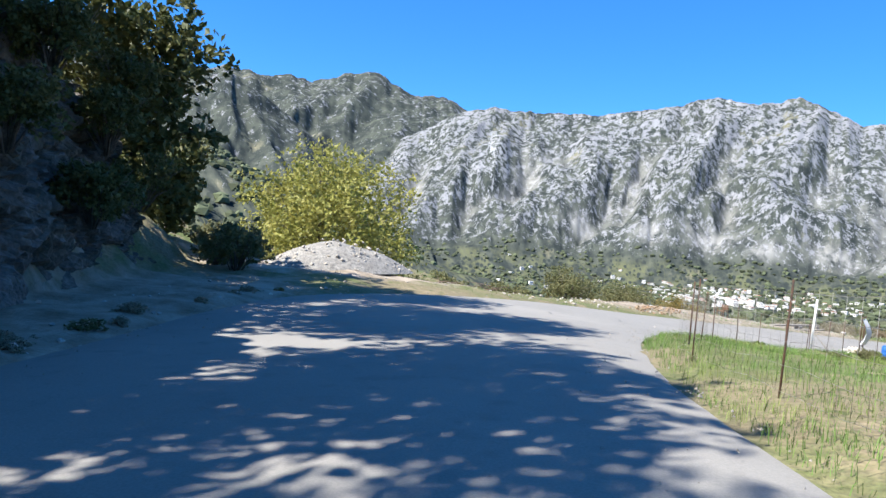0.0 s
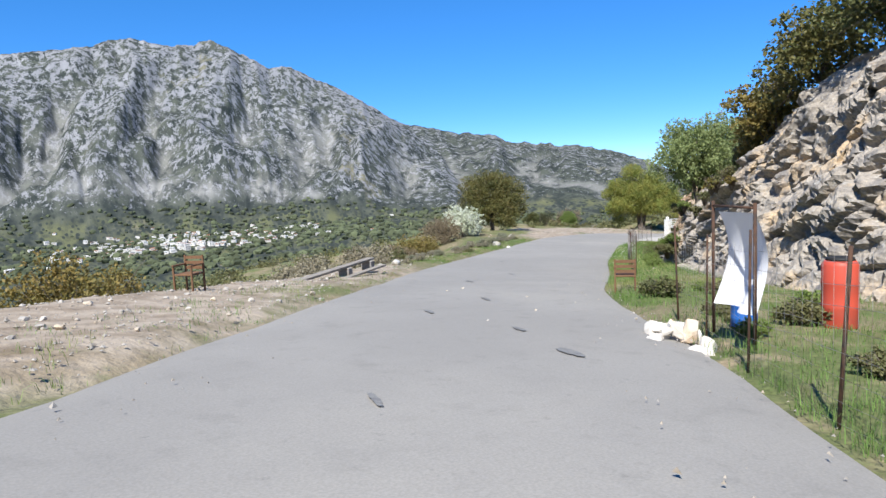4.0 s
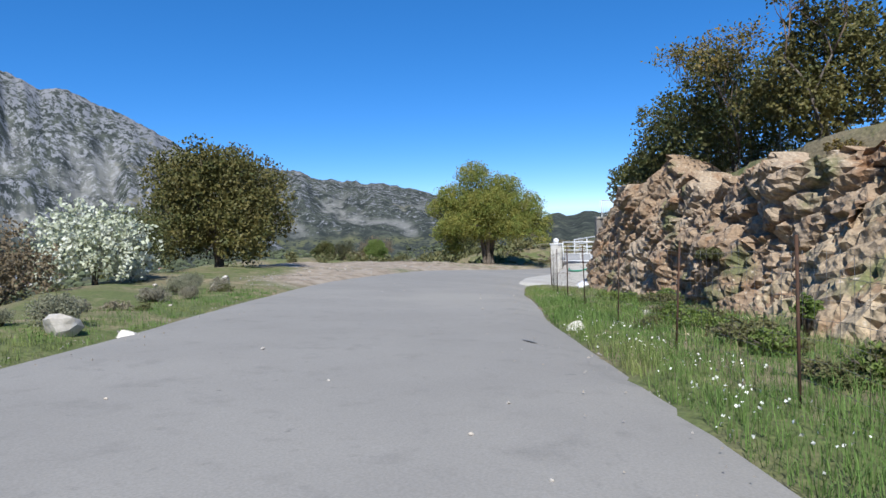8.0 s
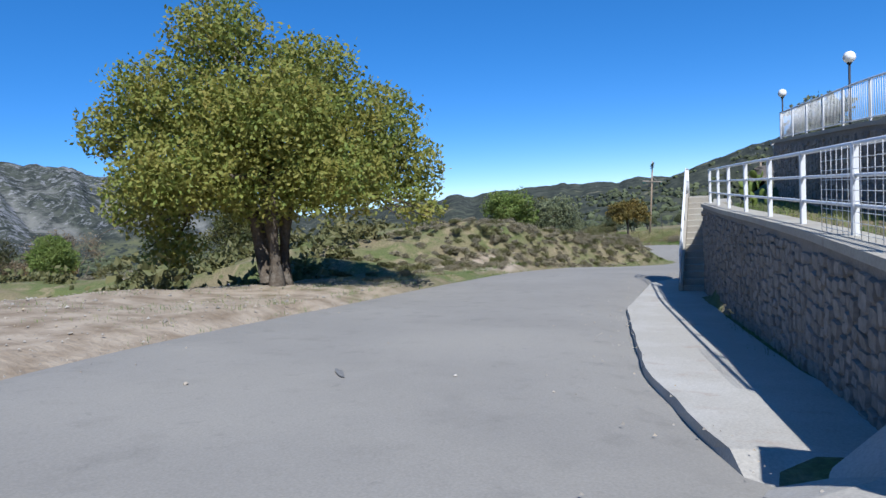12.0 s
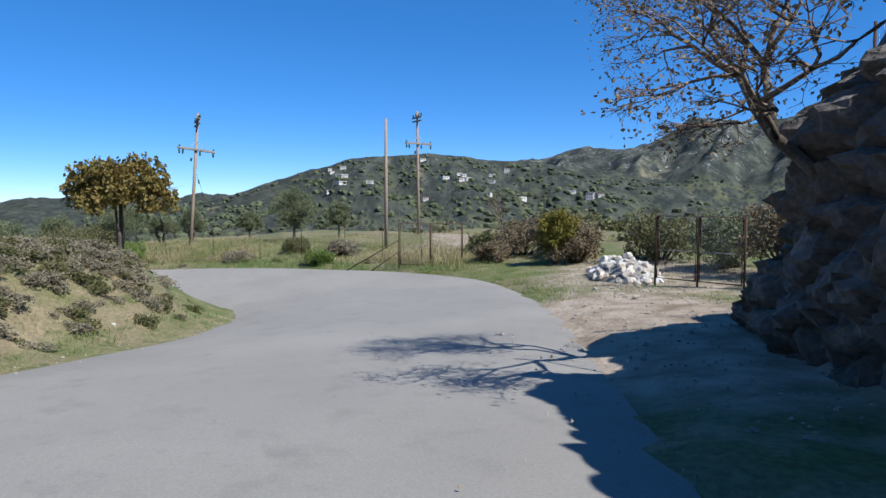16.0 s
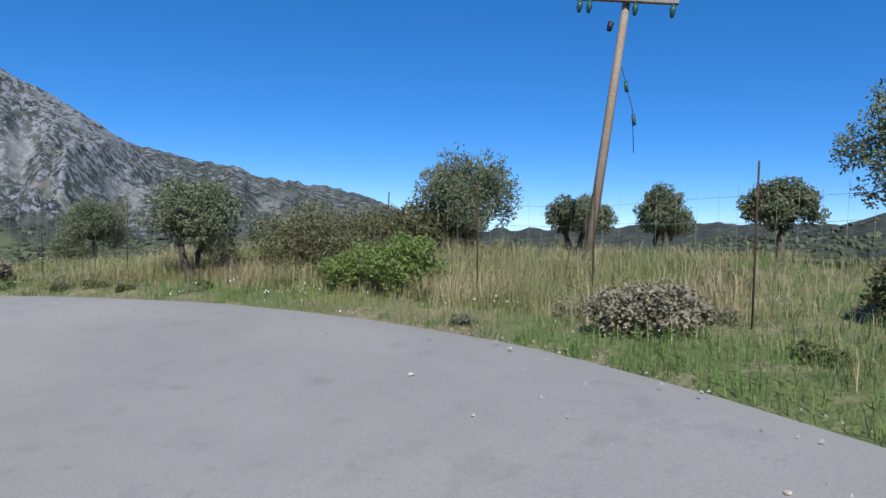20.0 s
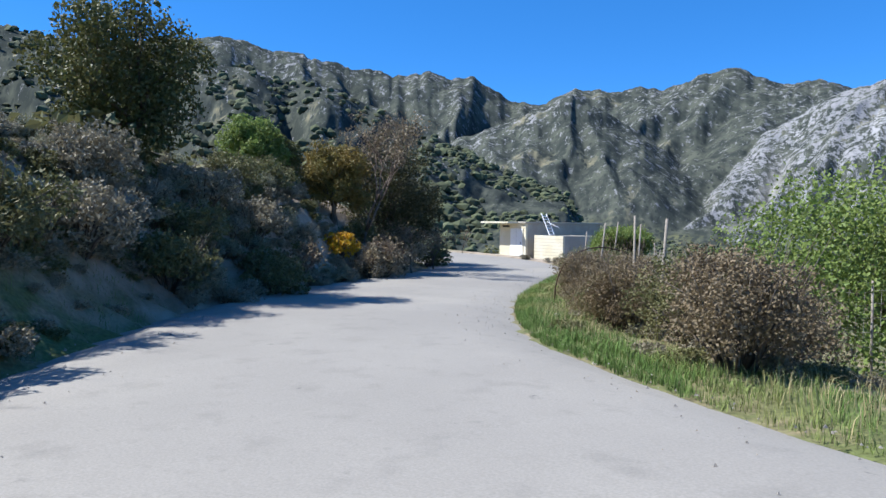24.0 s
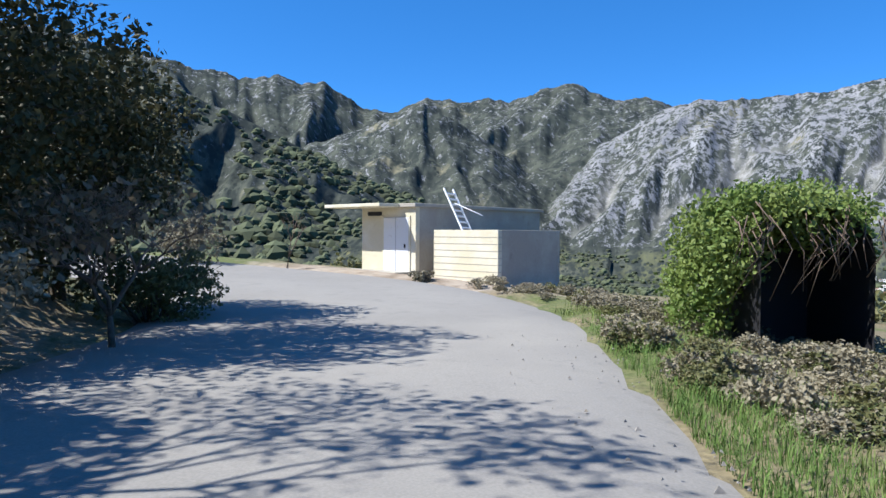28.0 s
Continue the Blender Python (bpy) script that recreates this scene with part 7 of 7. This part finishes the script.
for k in range(40):
    a = Vector((g.uniform(-1.3, 1.1), g.uniform(-1.1, -.85), g.uniform(1.7, 2.3)))
    part("hanging_stem", tubed([a, a + Vector((g.uniform(-.2, .2), -.12, -.3)), a + Vector((g.uniform(-.3, .3), -.1, -g.uniform(.5, 1.1)))], [.012, .01, .005], 3), M["twig"], sh)


# ---- low scrub cushions ----
g = random.Random(31)
cushions = []
for k in range(6):
    blobs = auto_blobs(300 + k, .42, .36, .0, 6, top=.6)
    v, f = leaf_quads(crown_points(blobs, 2000, 300 + k, 3.0), .032, 300 + k)
    cushions.append(fast_mesh("scrub_cushion", v, f, L["scrub"] if k % 3 else L["shrub"], False))
spots = []
for t0, t1, l0, l1, n, s0, s1 in ((22.1, 25.4, 5.3, 6.8, 170, .45, .9), (25.2, 28.6, 2.6, 5.6, 50, .5, 1.1), (15.0, 18.9, -10.4, -7.6, 300, .5, 1.1), (19.6, 22, 4.6, 7.5, 26, .5, .9), (28.0, 30.8, 2.6, 8, 230, .6, 1.2), (6.5, 10, -9, -7, 24, .5, 1), (24, 28.4, -11, -5.4, 560, .5, 1.5), (9, 10.5, 3.6, 5, 8, .5, .9), (14.6, 16.4, -13, -8, 50, .5, 1.0), (20.2, 23.8, -8.5, -4.3, 110, .5, 1.1), (15, 19, -14, -9, 170, .5, 1.1), (-1, 2, -8.4, -6.2, 40, .4, .9)):
    for _ in range(n):
        x, y = beside(g.uniform(t0, t1), g.uniform(l0, l1))
        if not near_height(np.array([x]), np.array([y]))[2][0]:
            spots.append((x, y, g.uniform(s0, s1)))
for _ in range(900):
    x, y = g.uniform(116, 146), g.uniform(62, 80)
    d, inside = near_height(np.array([x]), np.array([y]))[1:]
    if not inside[0] and 6 < d[0] < 14 and len(spots) < 2400:
        spots.append((x, y, g.uniform(.5, 1.1)))
rest = {}
for k, (x, y, s) in enumerate(spots):
    m = Matrix.LocRotScale((x, y, ground_z(x, y) - .05), Euler((0, 0, g.uniform(0, 6))), (s * g.uniform(.9, 1.4), s, s * g.uniform(.7, 1)))
    kind = g.randrange(6)
    if k % 5 == 0 and k < 1450:
        ob = new("scrub_cushion", cushions[kind])
        ob.matrix_world = m
        tagged(ob, "low rounded cushion of spiny scrub", "scrub", "scrub cushions")
    else:
        rest.setdefault(kind % 3 > 0, []).append((kind, np.array(m)))
for odd, items in rest.items():
    vs = []
    for kind, m in items:
        c = np.empty(len(cushions[kind].vertices) * 3)
        cushions[kind].vertices.foreach_get("co", c)
        vs.append(c.reshape(-1, 3)[:4800] @ m[:3, :3].T + m[:3, 3])
    v = np.concatenate(vs)
    tagged(new("scrub", fast_mesh("scrub", v, np.arange(len(v)).reshape(-1, 4), L["scrub"] if odd else L["shrub"], False)), "dense low spiny scrub on the banks", "scrub", kind="stuff")

# ---- scrub on the slopes away from the road ----
q = np.random.default_rng(91)
x, y = q.uniform(-40, 210, 9000), q.uniform(-36, 184, 9000)
z, d, inside = near_height(x, y)
keep = (d > 17) & (d < 75) & (fbm(x / 14, y / 14, 3, 6) > .47) | (x > 98) & (x < 127) & (y > 80) & (y < 106) & (d > 9)
keep &= ~((x > 145) & (y < 95) & (d < 30)) & ~((x > 78) & (x < 112) & (y < 67) & (y > 50))
x, y, z = x[keep][:1800], y[keep][:1800], z[keep][:1800]
size = q.uniform(.6, 1.9, len(x))
k = 130
c = q.normal(size=(len(x), k, 3))
c /= np.linalg.norm(c, axis=2)[:, :, None]
c *= (q.uniform(.5, 1, (len(x), k)) * size[:, None])[:, :, None] * (1 + .35 * np.sin(c[:, :, :1] * 5 + size[:, None, None] * 40))
c[:, :, 2] = np.abs(c[:, :, 2]) * .75
v, f = leaf_quads((c + np.stack([x, y, z], 1)[:, None]).reshape(-1, 3), .24, 92)
tagged(new("hillside_scrub", fast_mesh("hillside_scrub", v, f, L["shrub"], False)), "dark low scrub over the slopes below the road", "scrub", kind="stuff")

# ---- grass and flowers ----
g = np.random.default_rng(8)
blades("grass", "short green verge grass along the road", joined(band(g, 44000, 6.2, 11.0, 0, 5.5, .10, .30), band(g, 26000, 3.0, 6.2, 0, 6, .08, .25), band(g, 8000, 3, 10.2, 0, 2.6, .06, .2, left=True), band(g, 6000, 15.2, 19, 0, 1.6, .08, .25, left=True),
       band(g, 56000, 19.3, 24, 0, 7, .10, .36), band(g, 26000, 24, 30, 0, 1.8, .08, .24), band(g, 24000, 25.2, 29, -.1, 1.0, .12, .26), band(g, 24000, 7.2, 10, 0, 4.5, .16, .4), band(g, 12000, 7.5, 10, 0, 2.0, .08, .2, left=True), band(g, 30000, -1, 3.2, 0, 7, .08, .26), band(g, 5000, 12.6, 15, 2, 5, .1, .25), band(g, 5000, 13.2, 16, 0, 5, .05, .18, left=True), band(g, 4500, 24, 28.5, 0, 1.6, .1, .3, left=True), band(g, 26000, 18.1, 19.6, 0, 7, .04, .13), band(g, 9000, 16.8, 18.2, 3.5, 8, .04, .12)), M["grass"])
blades("dry_grass", "tall straw-coloured grass in the field", joined(band(g, 30000, 19.4, 23.6, 1.0, 8, .15, .45), band(g, 14000, 19.5, 22.5, 6, 16, .2, .45, .009), band(g, 18000, 20.9, 22.4, 1.4, 5, .4, .8, .008), band(g, 6000, 19.5, 20.1, 1.5, 4.5, .35, .7, .008), band(g, 12000, 23.4, 28.6, .6, 5, .12, .4), band(g, 4000, 7, 10.5, 1.5, 6, .15, .4), band(g, 4000, 14.5, 18, 1, 4, .12, .35, left=True), band(g, 7000, 19.5, 20, 1, 6, .2, .5)), M["dry_grass"])


def daisies(n, t0, t1, l0, l1, material, name, label):
    s = off_road(band(g, n, t0, t1, l0, l1, .1, .2, clump=.5))
    z = near_height(s[0], s[1])[0] + s[2]
    v, f = leaf_quads(np.stack([s[0], s[1], z], 1), .035, n, long=1.0)
    tagged(new(name, fast_mesh(name, v, f, material, False)), label, "flowers", kind="stuff")


daisies(500, 7.2, 9.3, 0, 1.3, M["petal"], "daisies", "white daisies in the verge grass")
daisies(260, 19.8, 22, .2, 2, M["petal"], "daisies", "white daisies in the field verge")

# ---- valley woods and village ----
g = np.random.default_rng(5)
ico = bmesh.new()
bmesh.ops.create_icosphere(ico, subdivisions=1, radius=1.0)
iv, iface = np.array([v.co[:] for v in ico.verts]), np.array([[v.index for v in f.verts] for f in ico.faces])
ico.free()


def woods(n, az0, az1, r0, r1, s0, s1, name, label, leaf, seed):
    """Distant tree clumps strewn over the slopes, as one mesh."""
    g = np.random.default_rng(seed)
    az, r = np.radians(g.uniform(az0, az1, n)), g.uniform(r0 ** .7, r1 ** .7, n) ** (1 / .7)
    x, y = HUB[0] - np.sin(az) * r, HUB[1] + np.cos(az) * r
    keep = fbm(x / 90, y / 90, 3, seed) > .42
    x, y, r = x[keep], y[keep], r[keep]
    z, s = far_height(x, y), g.uniform(s0, s1, len(x))
    v = iv[None] * (1 + g.uniform(-.35, .3, (len(x), len(iv), 1))) * s[:, None, None] * np.array([1, 1, .75]) + np.stack([x, y, z + s * .35], 1)[:, None]
    f = iface[None] + (np.arange(len(x)) * len(iv))[:, None, None]
    tagged(new(name, fast_mesh(name, v.reshape(-1, 3), f.reshape(-1, 3), leaf, False)), label, "woods", kind="stuff")


far_leaf = mat("distant_foliage", (.075, .088, .045), .9, island=.45)
woods(5200, -62, 28, 190, 900, 1.6, 4.2, "valley_woods", "dark scattered trees and olive groves in the valley", far_leaf, 3)
woods(5200, -62, 28, 850, 1900, 3, 8, "valley_woods", "dark scattered woods on the valley floor", far_leaf, 4)
woods(3200, -135, -66, 150, 1300, 2, 5.5, "hill_woods", "dark scrub and trees on a green hillside", far_leaf, 6)
woods(2200, 22, 66, 180, 1500, 3, 7, "slope_woods", "dark scrub on the near mountain slope", far_leaf, 7)

forms = []
for k in range(6):
    q = random.Random(k)
    w, d, h = q.uniform(6, 10), q.uniform(5, 8), q.choice((3.2, 3.4, 6.2))
    forms.append((boxed(-w / 2, w / 2, -d / 2, d / 2, -4, h), boxed(-w / 2 - .3, w / 2 + .3, -d / 2 - .3, d / 2 + .3, h, h + .45), [(a, b) for a in np.arange(-w / 2 + 1.4, w / 2 - 1, 2.6) for b in ((1.0,) if h < 4 else (1.0, 4.0))], d))
protos = []
for k, (body, roof, wins, d) in enumerate(forms):
    mw, mr, mb = (bpy.data.meshes.new(nm) for nm in ("wall", "roof", "window"))
    body.to_mesh(mw), roof.to_mesh(mr)
    bm = bmesh.new()
    box(bm, -.55, .55, -.04, .04, 0, 1.3)
    bm.to_mesh(mb)
    for b_ in (body, roof, bm):
        b_.free()
    mw.materials.append(M["house"]), mr.materials.append(M["roof_tile"] if k in (1, 4) else M["house"]), mb.materials.append(M["shade"])
    protos.append((mw, mr, mb, wins, d))
q = random.Random(17)
made = 0
while made < 300:
    if made < 240:
        az, r = q.gauss(-21, 5.5), q.uniform(1150, 1620)
        az = max(-38, min(-7, az))
    elif made < 276:
        az, r = q.uniform(-42, 3), q.uniform(1150, 1750)
    else:
        az, r = q.uniform(-128, -104), q.uniform(800, 1230)
    a = radians(az)
    x, y = HUB[0] - math.sin(a) * r, HUB[1] + math.cos(a) * r
    z = float(far_height(np.array([x]), np.array([y]))[0])
    mw, mr, mb, wins, d = protos[q.randrange(6)]
    hs = thing("village_house", pose(x, y, z + .6, 0, 0, q.uniform(-25, 25) + az), "small whitewashed village house far below", "house", "village houses")
    for nm, me in (("wall", mw), ("roof", mr)):
        new(nm, me).parent = hs
    for wx, wz in wins[:6]:
        o = new("window", mb)
        o.parent, o.location = hs, (wx, -d / 2 - .03, wz)
    made += 1
